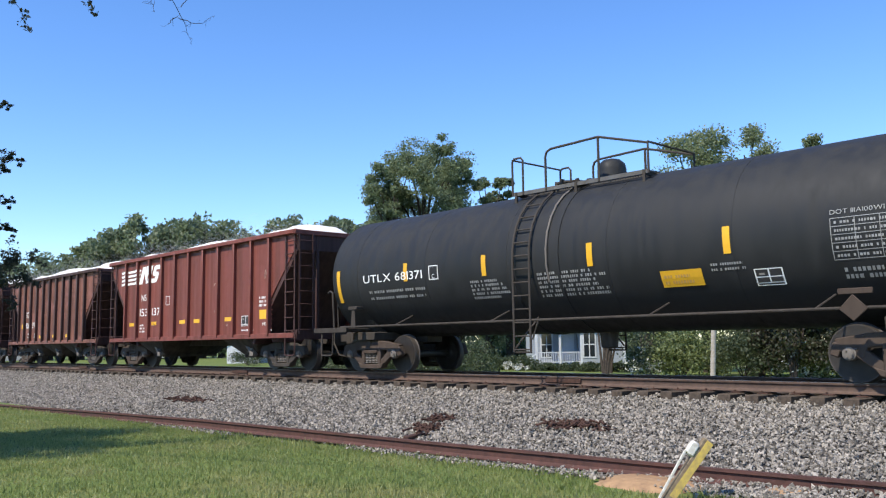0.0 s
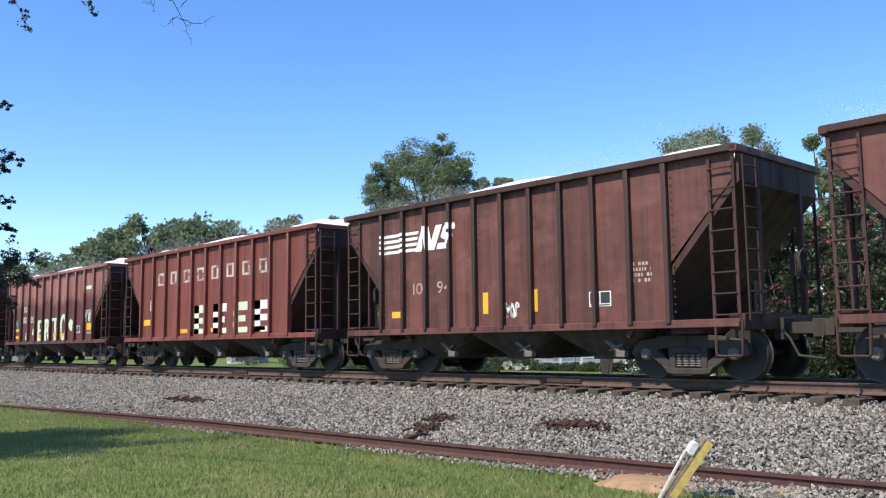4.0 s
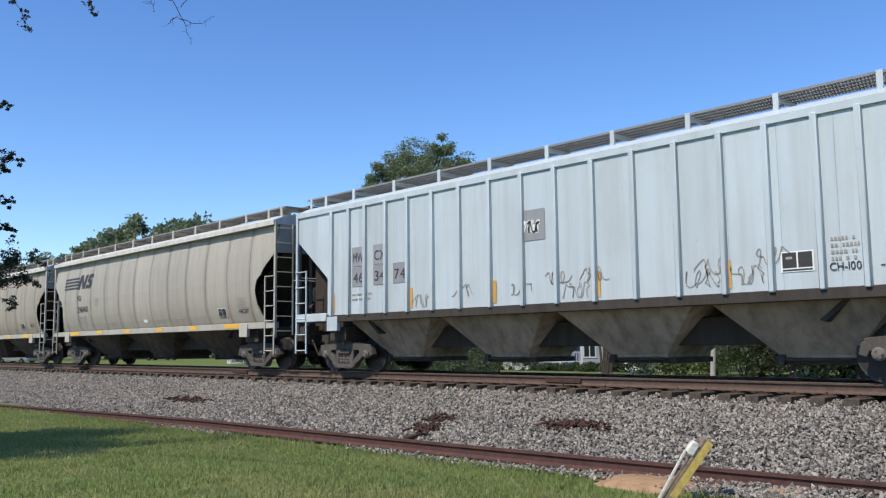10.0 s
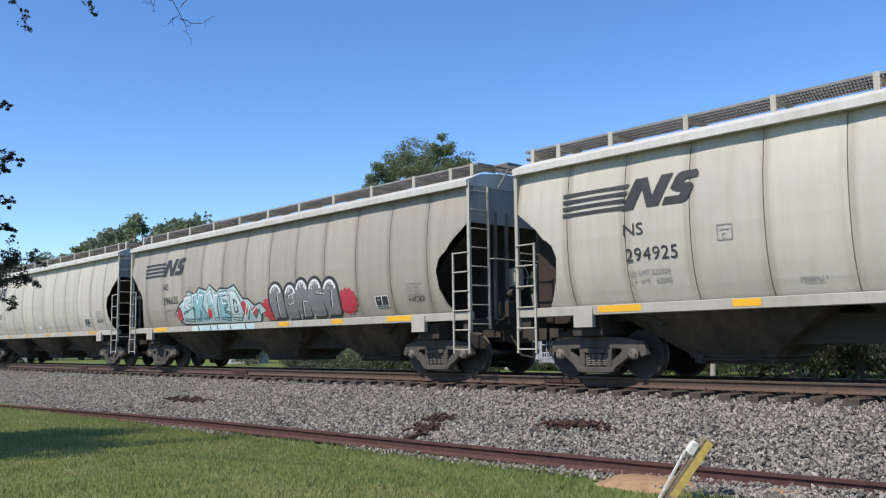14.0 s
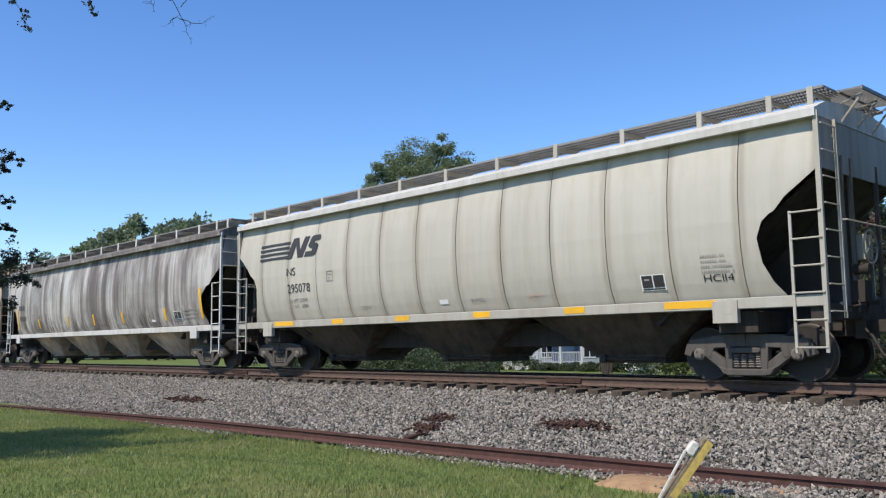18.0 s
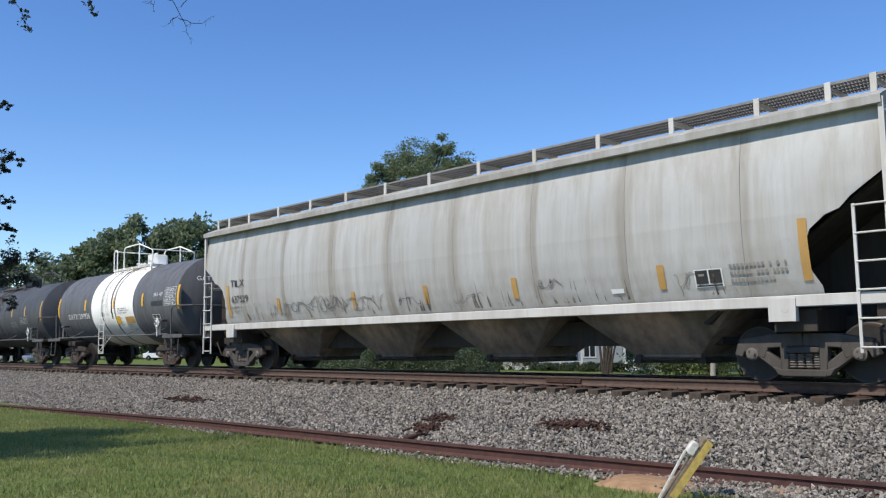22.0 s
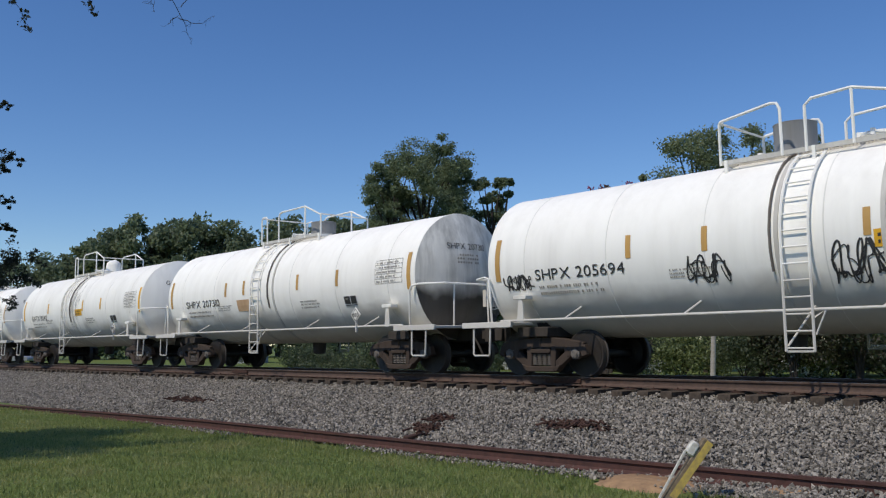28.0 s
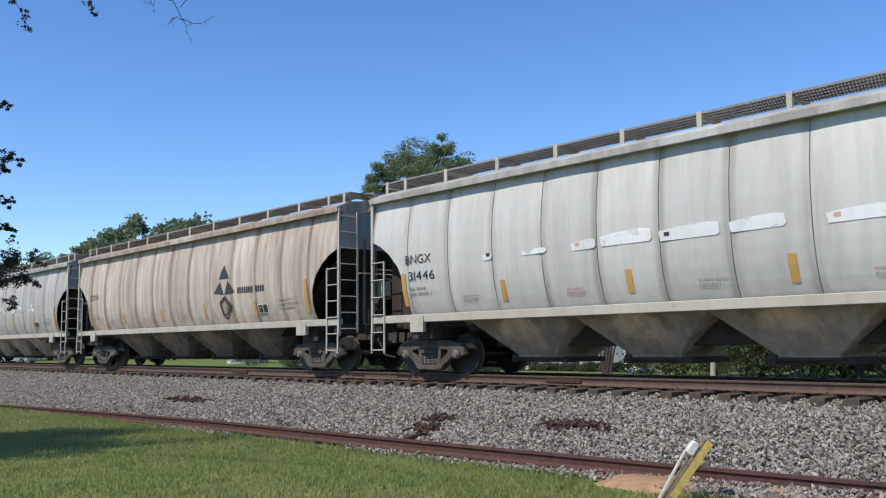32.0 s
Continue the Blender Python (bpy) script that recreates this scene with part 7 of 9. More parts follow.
    for a, b, c, d in ((0, 0.26, 0, 0.02), (0, 0.26, 0.28, 0.3), (0, 0.02, 0, 0.3), (0.24, 0.26, 0, 0.3)):
        rect(car, skin, -1.55 + a, -1.55 + b, 2.1 + c, 2.1 + d, WHITE_INK, "panel_outline")

    lettering(car, skin, "M01", 4.08, 1.27, 0.10, WHITE_INK, 0.22)
    bars(car, skin, 3.0, 1.18, 0.72, 1, WHITE_INK, 0.045, 0.08, 12)
    bars(car, skin, 4.25, 1.16, 0.35, 1, WHITE_INK, 0.045, 0.08, 13)
    for k, (x, z, w, h) in enumerate(((4.30, 2.25, 0.18, 0.85), (4.15, 2.60, 0.10, 0.30), (1.42, 2.55, 0.18, 0.10), (1.50, 1.72, 0.14, 0.14), (2.42, 2.22, 0.20, 0.05), (-2.45, 1.40, 0.16, 0.14), (2.16, 1.30, 0.12, 0.10))):
        scribble(car, skin, x, z, w, h, SCRAPE, 160 + k, 0.016, 7, "scrape_mark")

    # brown-red open hoppers
    car, skin = put_car(open_hopper("open_hopper", OPEN_S, 5.5, 11, RED_B, "brown-red open hopper heaped with pale stone", crest=0.60, top=3.66), -33.29)
    lettering(car, skin, "SOU", -2.78, 2.10, 0.25, WHITE_INK, 0.50)
    lettering(car, skin, "103", -2.78, 1.62, 0.26, WHITE_INK, 0.50)
    lettering(car, skin, "397", -2.06, 1.62, 0.26, WHITE_INK, 0.50)
    film(car, skin, (-1.2, 0.30, 1.70), 0.38, 0.13, 1.16)
    rect(car, skin, -3.34, -2.92, 1.62, 1.82, YELLOW, "reflector")
    bars(car, skin, -2.55, 1.4, 0.35, 2, WHITE_INK, 0.07, 0.13, 5)
    bars(car, skin, -1.8, 1.4, 0.4, 2, WHITE_INK, 0.07, 0.13, 6)

    car, skin = put_car(open_hopper("open_hopper", OPEN_S, 5.5, 11, RED_D, "dark red open hopper with large white numerals", crest=0.54), -44.36)
    block_word(car, skin, -2.70, 2.76, 8, 0.72, 0.36, 0.42, WORN_LETTERS)
    for k, digit in enumerate("101967"):
        lettering(car, skin, digit, -1.80 + 0.72 * k - (0.05 if digit == "1" else 0.17), 1.90, 0.42, WHITE_INK, 0.11 if digit == "1" else 0.34)
    film(car, skin, (-1.3, 0.9), 0.45, 0.13, 1.16)
    rect(car, skin, -3.4, -3.0, 1.5, 1.72, YELLOW, "reflector")
    rect(car, skin, 3.0, 3.55, 1.34, 1.66, YELLOW, "reflector")
    bars(car, skin, 3.05, 2.25, 0.45, 4, PALE_INK, 0.06, 0.11, 5)
    panel_box(car, skin, 3.02, 1.72, 0.46, 0.28, WHITE_INK)
    bars(car, skin, -2.7, 1.4, 0.4, 2, WHITE_INK, 0.07, 0.13, 6)
    bars(car, skin, -1.95, 1.4, 0.4, 2, WHITE_INK, 0.07, 0.13, 7)

    car, skin = put_car(open_hopper("open_hopper", OPEN_S, 5.5, 11, RED_D, "dark red open hopper with faded pale lettering"), -55.6)
    block_word(car, skin, -2.71, 2.76, 8, 0.72, 0.38, 0.46, RUSTY_LETTERS)
    for k, digit in enumerate("103668"):
        lettering(car, skin, digit, -1.80 + 0.72 * k - (0.05 if digit == "1" else 0.18), 1.96, 0.40, RUSTY_LETTERS, 0.1 if digit == "1" else 0.36)
    rect(car, skin, -3.38, -2.98, 1.92, 2.45, RED_A, "repainted_patch")
    rect(car, skin, -2.78, -2.2, 1.92, 2.45, RED_A, "repainted_patch")
    lift = lambda z: skin(z) - 0.004
    lettering(car, lift, "SOU", -3.36, 2.22, 0.2, WHITE_INK, 0.4)
    lettering(car, lift, "103", -3.36, 1.95, 0.2, WHITE_INK, 0.4)
    lettering(car, lift, "668", -2.75, 1.95, 0.2, WHITE_INK, 0.5)
    film(car, skin, (-1.3, 0.9), 0.45, 0.13, 1.16)
    rect(car, skin, -3.38, -3.0, 1.3, 1.5, YELLOW, "reflector")
    rect(car, skin, 3.05, 3.5, 1.3, 1.62, YELLOW_OLD, "reflector")
    bars(car, skin, -2.6, 1.4, 0.4, 2, PALE_INK, 0.07, 0.13, 6)

    car, skin = put_car(open_hopper("open_hopper", OPEN_S, 5.5, 11, RED_D, "dark red open hopper with small white striped emblem"), -66.62)
    stripe_logo(car, skin, -3.6, 2.80, 2.35, 0.55, WHITE_INK, [-3.6 + 0.72 * k for k in range(5)])
    lettering(car, skin, "10", -2.6, 1.82, 0.26, PALE_INK, 0.3)
    lettering(car, skin, "94", -1.85, 1.82, 0.26, PALE_INK, 0.4)
    for x in (-0.55, 0.7):
        rect(car, skin, x, x + 0.14, 1.3, 1.75, YELLOW, "reflector")
    scribble(car, skin, -0.1, 1.2, 0.5, 0.35, WHITE_INK, 4)
    rect(car, skin, -3.3, -2.95, 1.3, 1.45, YELLOW, "reflector")
    panel_box(car, skin, 2.0, 1.34, 0.46, 0.28, PALE_INK)
    bars(car, skin, 2.9, 2.1, 0.4, 4, PALE_INK, 0.06, 0.1, 5)

    car, skin = put_car(open_hopper("open_hopper", OPEN_L, 6.2, 11, RED_A, "red open hopper with white graffiti blocks"), -78.2)
    block_word(car, skin, -3.19, 2.78, 8, 0.856, 0.40, 0.42, WORN_LETTERS)
    lettering(car, skin, "1", -3.7, 1.95, 0.36, WHITE_INK, 0.14)
    for k in range(4):
        x = -0.75 + 1.12 * k
        for q in ((x, x + 0.28, 1.1, 2.0), (x, x + 0.75, 1.75, 2.0), (x, x + 0.65, 1.42, 1.6), (x, x + 0.75, 1.1, 1.26)):
            rect(car, skin, *q, WHITE_INK if k % 2 else MINT, "graffiti_stroke")
    rect(car, skin, -4.15, -3.7, 1.45, 1.65, YELLOW, "reflector")
    film(car, skin, (-1.62, 0.25, 2.68), 0.45, 0.13, 1.14)

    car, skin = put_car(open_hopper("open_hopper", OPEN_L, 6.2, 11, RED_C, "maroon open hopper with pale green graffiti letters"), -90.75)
    lettering(car, skin, "SOU", -3.27, 2.36, 0.25, WHITE_INK, 0.52)
    lettering(car, skin, "105", -3.28, 1.86, 0.28, WHITE_INK, 0.58)
    lettering(car, skin, "031", -2.42, 1.86, 0.28, WHITE_INK, 0.58)
    for text, x, w, h in (("E", -1.53, 0.50, 0.95), ("R", -0.73, 0.56, 0.98), ("T", 0.09, 0.60, 1.0), ("O", 0.97, 0.58, 1.12)):
        lettering(car, skin, text, x + 0.07, 1.02, h + 0.03, SPRAY_BLACK, w, "graffiti_outline", bold=0.10)
        lettering(car, lambda z: skin(z) - 0.008, text, x + 0.06, 1.05, h - 0.03, MINT, w * 0.94, "graffiti_letter", bold=0.065)
    rng = random.Random(31)
    for x, z in ((-1.18, 1.36), (-0.36, 1.42), (0.28, 1.46), (1.02, 1.44), (1.46, 1.50)):
        for k in range(7):
            r = rng.uniform(0.014, 0.036)
            flat(car, lambda q: skin(q) - 0.018, scallops(x + rng.gauss(0, 0.10), z + rng.gauss(0, 0.07), r, r, 2), SPRAY_BLACK, "graffiti_dot")
    film(car, lambda z: skin(z) - 0.016, (-1.45, 0.25, 1.02), 0.4, 0.12, 1.2)
    film(car, lambda z: skin(z) - 0.004, (-4.25,), 0.4, 0.12, 1.5)
    film(car, lambda z: skin(z) - 0.004, (-4.25,), 0.4, 0.12, 1.18)
    blob(car, skin, -2.05, 1.45, 0.14, 0.16, MINT, 3)
    blob(car, skin, -2.9, 1.25, 0.10, 0.18, MINT, 4)
    blob(car, skin, 2.05, 1.65, 0.20, 0.24, MINT, 5)
    scribble(car, skin, -4.3, 1.62, 0.45, 0.5, TEAL, 7, 0.05)
    scribble(car, skin, 3.3, 1.75, 0.7, 0.5, WHITE_INK, 8, 0.04)
    rect(car, skin, 3.6, 4.05, 1.42, 1.68, YELLOW, "reflector")
    rect(car, skin, 3.35, 3.95, 3.02, 3.16, MINT, "painted_strip")
    panel_box(car, skin, 2.5, 1.3, 0.46, 0.3, WHITE_INK)
    bars(car, skin, 3.5, 2.2, 0.5, 2, WHITE_INK, 0.05, 0.12, 5)
    lettering(car, skin, "HS-31", 3.68, 1.26, 0.12, WHITE_INK, 0.34)

    car, skin = put_car(open_hopper("open_hopper", OPEN_L, 6.2, 11, RED_D, "dark red open hopper with worn white letters and yellow strips", load=False), -103.3)
    block_word(car, skin, -3.17, 2.84, 8, 0.856, 0.36, 0.42, WORN_LETTERS)
    for k, digit in enumerate("105237"):
        lettering(car, skin, digit, -2.14 + 0.856 * k - (0.05 if digit == "1" else 0.17), 2.05, 0.40, PALE_INK, 0.12 if digit == "1" else 0.34)
    for x, h in ((-4.15, 0.9), (-2.45, 0.4), (-0.4, 0.45), (1.9, 0.3), (4.05, 0.85)):
        rect(car, skin, x, x + 0.13, 1.32, 1.32 + h, YELLOW, "reflector")
    panel_box(car, skin, 0.78, 1.1, 0.42, 0.35, WHITE_INK)
    panel_box(car, skin, 0.78, 1.5, 0.42, 0.3, WHITE_INK)
    bars(car, skin, -3.6, 1.5, 0.4, 2, PALE_INK, 0.07, 0.13, 6)
    bars(car, skin, -2.4, 1.5, 0.5, 2, PALE_INK, 0.07, 0.13, 7)


def train_middle():
    def ns(middle, number, code, coat, label, film=YELLOW):
        car, skin = put_car(covered_hopper("covered_hopper", NSH, 8.42, CURVED, ENDS_NS, coat, 13, 3, label, roof_mat=WHITE_TRIM, bay_step=4.45, flare=-0.25), middle)
        ns_marks(car, skin, NSH, number, code, film)
        return car, skin
    car, skin = ns(-117.94, "297477", "HC117", TAN_BROWN, "warm grey covered hopper with black striped emblem and faint graffiti", YELLOW_OLD)
    scribble(car, skin, -1.3, 1.75, 3.0, 0.75, GREY_INK, 5, 0.022, 22)
    ns(-135.03, "296141", "HC117", TAN, "warm grey covered hopper with black striped emblem")
    # pale ribbed hopper
    car, skin = put_car(covered_hopper("ribbed_hopper", 7.82, 8.4, STRAIGHT, ENDS_RIB, PALE_BLUE, 19, 4, "pale blue-white covered hopper with ribbed straight sides", ribs=(0.40, 1.23, 2.06, 2.86, 3.64, 4.37, 5.10, 5.70, 6.36), joint=0.002, bay_mat=BAY_GREY, trim=PALE_BLUE, bay_step=3.35, flare=-0.15), -152.22)
    for text, x, z in (("MW", -5.55, 2.72), ("CX", -4.78, 2.72), ("46", -5.55, 2.22), ("34", -4.78, 2.22), ("74", -4.10, 2.22)):
        rect(car, skin, x - 0.05, x + 0.42, z - 0.1, z + 0.38, PATCH_GREY, "repainted_patch")
        lettering(car, lambda q: skin(q) - 0.004, text, x, z, 0.24, BLACK_INK, 0.36)
    rect(car, skin, -0.46, 0.14, 2.72, 3.34, PATCH_GREY, "faded_emblem")
    scribble(car, lambda q: skin(q) - 0.004, -0.40, 2.86, 0.46, 0.30, WHITE_INK, 9, 0.05)
    for x in (-6.38, -3.62, -1.2, 1.22, 3.62):
        rect(car, skin, x, x + 0.11, 1.52, 1.98, YELLOW_OLD, "reflector")
    rect(car, lambda z: -1.63, 6.31, 6.41, 1.53, 2.40, YELLOW_OLD, "reflector")
    lettering(car, skin, "-118", 5.86, 1.70, 0.11, BLACK_INK, 0.24)
    for k, (x, z, w) in enumerate(((3.72, 1.56, 0.58), (2.94, 1.52, 0.62), (0.52, 1.52, 0.6), (-3.55, 1.52, 0.6))):
        scribble(car, skin, x, z, w, 0.34, GREY_INK, 140 + k, 0.014, 14)
    for k, (x, z) in enumerate(((-2.3, 1.7), (-0.8, 1.65), (0.1, 1.75), (0.9, 1.8), (3.1, 1.75), (4.1, 1.85))):
        scribble(car, skin, x, z, 0.6, 0.3, GREY_INK, 20 + k, 0.018, 10)
    panel_box(car, skin, 4.50, 1.72, 0.48, 0.32, BLACK_INK)
    bars(car, skin, 5.22, 2.2, 0.45, 4, GREY_INK, 0.05, 0.1, 3)
    lettering(car, skin, "CH-100", 5.19, 1.70, 0.12, BLACK_INK, 0.42)
    bars(car, skin, -5.6, 1.95, 0.9, 2, GREY_INK, 0.05, 0.12, 4)

    ns(-168.91, "296140", "HC117", TAN, "warm grey covered hopper with black striped emblem")
    ns(-185.66, "298030", "HC117", TAN_BROWN, "warm grey covered hopper with black striped emblem and bright reflectors")
    ns(-202.45, "294925", "HC114", TAN_LIGHT, "pale warm grey covered hopper with black striped emblem")
    car, skin = ns(-219.45, "296635", "HC117", TAN, "warm grey covered hopper with large graffiti along the sill")
    teal_piece(car, skin)
    grey_piece(car, skin)
    ns(-236.22, "296107", "HC117", TAN_LIGHT, "pale warm grey covered hopper with black striped emblem", YELLOW_OLD)
    car, skin = ns(-252.99, "297336", "HC117", TAN, "warm grey covered hopper with faint teal tag", YELLOW_OLD)
    scribble(car, skin, 1.2, 1.5, 1.1, 0.28, TEAL, 6, 0.03, 12)
    scribble(car, skin, -3.35, 1.55, 0.5, 0.3, WHITE_INK, 7, 0.02, 10)
    ns(-269.81, "295078", "HC114", TAN_LIGHT, "pale clean covered hopper with black striped emblem")


def big_hopper(middle, code, number, coat, label, ink=BLACK_INK, film=YELLOW, shift=0.0):
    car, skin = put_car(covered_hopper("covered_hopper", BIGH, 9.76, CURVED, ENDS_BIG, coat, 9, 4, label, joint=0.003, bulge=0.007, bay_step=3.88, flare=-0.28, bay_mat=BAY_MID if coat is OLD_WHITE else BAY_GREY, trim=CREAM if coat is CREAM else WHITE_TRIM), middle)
    lettering(car, skin, code, -7.74, 2.44, 0.21, ink, 0.70)
    lettering(car, skin, number, -7.72, 1.98, 0.20, ink, 0.84)
    bars(car, skin, -BIGH + 1.4, 1.88, 0.8, 2, GREY_INK, 0.06, 0.12, 4)
    for x, h in ((-7.98, 0.92), (-5.5, 0.42), (-2.38, 0.42), (0.08, 0.42), (2.55, 0.42), (5.7, 0.42), (8.05, 0.95)):
        rect(car, skin, x + shift, x + shift + 0.13, 1.58, 1.58 + h, film, "reflector")
    panel_box(car, skin, 6.35, 1.57, 0.48, 0.3, ink)
    bars(car, skin, 6.95, 1.92, 0.95, 3, GREY_INK, 0.06, 0.12, 6)
    rect(car, skin, BIGH - 4.5, BIGH - 4.25, 1.56, 1.64, WHITE_INK, "paper_label")
    return car, skin


def train_rear():
    car, skin = big_hopper(-287.94, "BNGX", "20230", STREAKED, "long white covered hopper heavily streaked with dark grime")
    grime_spikes(car, lambda z: skin(z) - 0.004, -7.0, 7.6, 90, 4, DRIP, 0.8)
    car, skin = big_hopper(-307.52, "TILX", "642410", CREAM, "long dirty cream covered hopper with faded orange emblem", film=YELLOW_OLD, shift=-0.14)
    flat(car, skin, scallops(-2.20, 2.93, 0.46, 0.52, 28), YELLOW_FADED, "emblem_petals", 0.08)
    flat(car, lambda z: skin(z) - 0.003, scallops(-2.20, 2.93, 0.21, 0.235, 3), CREAM, "emblem_ring", 0.08)
    flat(car, lambda z: skin(z) - 0.006, scallops(-2.20, 2.93, 0.17, 0.19, 2), ORANGE_INK, "emblem_disc", 0.08)
    # company name: one open shape for each letter
    stroke(car, skin, [(-1.60, 3.12), (-1.42, 2.69), (-1.24, 3.12)], ORANGE_FADED, 0.055, "lettering_shape")
    for x, w, low, high in ((-1.16, 0.25, 2.68, 2.99), (-0.54, 0.24, 2.66, 2.97), (-0.22, 0.30, 2.64, 3.08)):
        stroke(car, skin, [(x + w, high - 0.03), (x + w * 0.5, high), (x, (high + low) / 2 + 0.04), (x + w * 0.5, low), (x + w, low + 0.05), (x + w * 0.9, (high + low) / 2), (x + 0.02, (high + low) / 2)], ORANGE_FADED, 0.05, "lettering_shape")
    stroke(car, skin, [(-0.82, 2.67), (-0.82, 2.97), (-0.62, 2.97)], ORANGE_FADED, 0.05, "lettering_shape")
    stroke(car, skin, [(0.12, 2.94), (0.12, 2.66), (0.20, 2.63), (0.31, 2.66), (0.31, 2.94)], ORANGE_FADED, 0.05, "lettering_shape")
    stroke(car, skin, [(0.40, 2.61), (0.40, 2.92), (0.52, 2.94), (0.58, 2.88), (0.58, 2.61)], ORANGE_FADED, 0.05, "lettering_shape")
    for k in range(6):
        x, w, low, high = 0.75 + 0.265 * k, 0.17, 2.665 - 0.006 * k, 3.0
        mid = (low + high) / 2
        stroke(car, skin, [(x + w, high), (x, high), (x, mid), (x + w * 0.8, mid), (x, mid), (x, low), (x + w, low)] if k in (0, 2) else [(x, low), (x, high), (x + w, high - 0.04), (x + w, mid), (x, mid - 0.02), (x + w, low)], ORANGE_FADED, 0.042, "lettering_shape")
    for x, w in ((-0.14, 0.25), (2.33, 0.25), (5.48, 0.26), (-2.60, 0.25), (-5.72, 0.25)):
        rect(car, lambda z: skin(z) + 0.003, x, x + w, 1.52, 2.12, PATCH_BLUE, "repainted_patch")
    for x, z, w in ((3.68, 2.34, 0.36), (4.34, 2.39, 0.26), (5.68, 2.45, 0.42), (-2.5, 2.50, 0.30)):
        flat(car, lambda q: skin(q) - 0.003, [(x, z + 0.02), (x + w * 0.5, z), (x + w, z + 0.03), (x + w * 0.8, z + 0.06), (x + w * 0.3, z + 0.045)], CLEAN_PATCH, "scraped_patch")
    grime_spikes(car, lambda z: skin(z) - 0.004, -7.0, 7.6, 130, 3, DRIP, 1.15)
    grime_spikes(car, lambda z: skin(z) - 0.004, 3.0, 4.4, 26, 9, DRIP, 1.5)
    car, skin = big_hopper(-327.13, "TILX", "637529", OLD_WHITE, "long old white covered hopper with pale stains and tags", film=YELLOW_OLD)
    grime_spikes(car, lambda z: skin(z) - 0.004, -7.0, 7.6, 60, 5, DRIP, 0.6)
    for k, (x, z, w, h) in enumerate(((-5.9, 1.52, 1.0, 0.34), (-5.2, 1.60, 1.3, 0.30), (-4.1, 1.50, 1.5, 0.50), (-3.6, 1.55, 1.1, 0.36), (-2.6, 1.52, 1.3, 0.44), (-0.9, 1.60, 0.8, 0.22), (0.9, 1.55, 0.9, 0.26), (3.1, 1.72, 0.6, 0.2), (6.0, 1.60, 0.5, 0.3))):
        scribble(car, skin, x, z, w, h, (GREY_INK, SPRAY_GREY)[k % 2], 50 + k, 0.016, 20 if k < 5 else 10)

    # tank cars behind the long hoppers
    hl = 5.32
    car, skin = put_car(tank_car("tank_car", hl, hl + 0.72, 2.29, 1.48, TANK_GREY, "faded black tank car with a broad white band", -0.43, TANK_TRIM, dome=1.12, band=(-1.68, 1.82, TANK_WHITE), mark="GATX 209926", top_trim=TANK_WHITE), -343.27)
    lettering(car, skin, "GATX 209926", -3.9, 1.86, 0.21, WHITE_INK, 2.02)
    for x, z, h in ((-4.92, 1.98, 0.78), (-2.3, 2.17, 0.42), (0.25, 2.15, 0.42), (2.5, 2.14, 0.45), (5.0, 1.95, 0.8)):
        rect(car, lambda q: skin(q) - 0.008, x, x + 0.13, z, z + h, YELLOW, "reflector")
    lettering(car, skin, "FRA AIP", 3.37, 2.44, 0.13, WHITE_INK, 0.62)
    rect(car, skin, 3.2, 3.98, 2.12, 2.28, BLACK_INK, "black_patch")
    grid_stencil(car, skin, 4.12, 2.10, 0.78, 0.6, WHITE_INK)
    panel_box(car, skin, 3.2, 1.55, 0.5, 0.28, WHITE_INK)
    rect(car, lambda q: skin(q) - 0.01, 1.12, 1.80, 1.58, 1.82, YELLOW_OLD, "yellow_plate")
    rect(car, lambda q: skin(q) - 0.01, 0.38, 0.72, 1.58, 1.86, YELLOW, "yellow_plate")
    bars(car, lambda q: skin(q) - 0.008, 0.6, 2.15, 0.9, 3, GREY_INK, 0.04, 0.08, 3)
    bars(car, lambda q: skin(q) - 0.008, 1.1, 1.55, 0.6, 3, GREY_INK, 0.04, 0.08, 4)
    placard(car, 3.95, 1.5, WHITE_INK)

    hl = 6.05
    car, skin = put_car(tank_car("tank_car", hl, hl + 0.7, 2.27, 1.47, TANK_SLATE, "plain black tank car with old yellow reflectors", -0.65, TANK_TRIM, dome=1.07, mark="ACFX 73718"), -355.75)
    lettering(car, skin, "ACFX 73718", -4.16, 2.0, 0.20, WHITE_INK, 1.6)
    for x, z, h in ((-5.48, 1.9, 0.75), (-2.55, 2.15, 0.42), (-1.3, 2.15, 0.42), (1.84, 2.2, 0.42), (3.5, 2.2, 0.42), (5.4, 1.95, 0.85)):
        rect(car, skin, x, x + 0.13, z, z + h, YELLOW_OLD, "reflector")
    scribble(car, skin, -2.15, 1.65, 0.8, 0.4, YELLOW_OLD, 3, 0.03, 12)
    grid_stencil(car, skin, 2.9, 1.85, 1.0, 0.3, DIM_INK)
    rng = random.Random(17)
    for k in range(16):
        x = rng.choice((0.15, 0.45, 0.9)) + rng.gauss(0, 0.10)
        w, hi, lo = rng.uniform(0.02, 0.06), rng.uniform(2.9, 3.5), rng.uniform(1.9, 2.6)
        flat(car, lambda z, k=k: skin(z) - 0.0005 * k, [(x + w * 0.4, lo), (x + w * 0.6, lo), (x + w, (lo + hi) / 2), (x + w * 0.8, hi), (x, hi - 0.1)], PALE_STREAK, "drip_stain")
    bars(car, skin, 1.8, 1.95, 0.8, 3, DIM_INK, 0.05, 0.09, 3)
    placard(car, 4.5, 1.45, WHITE_INK)

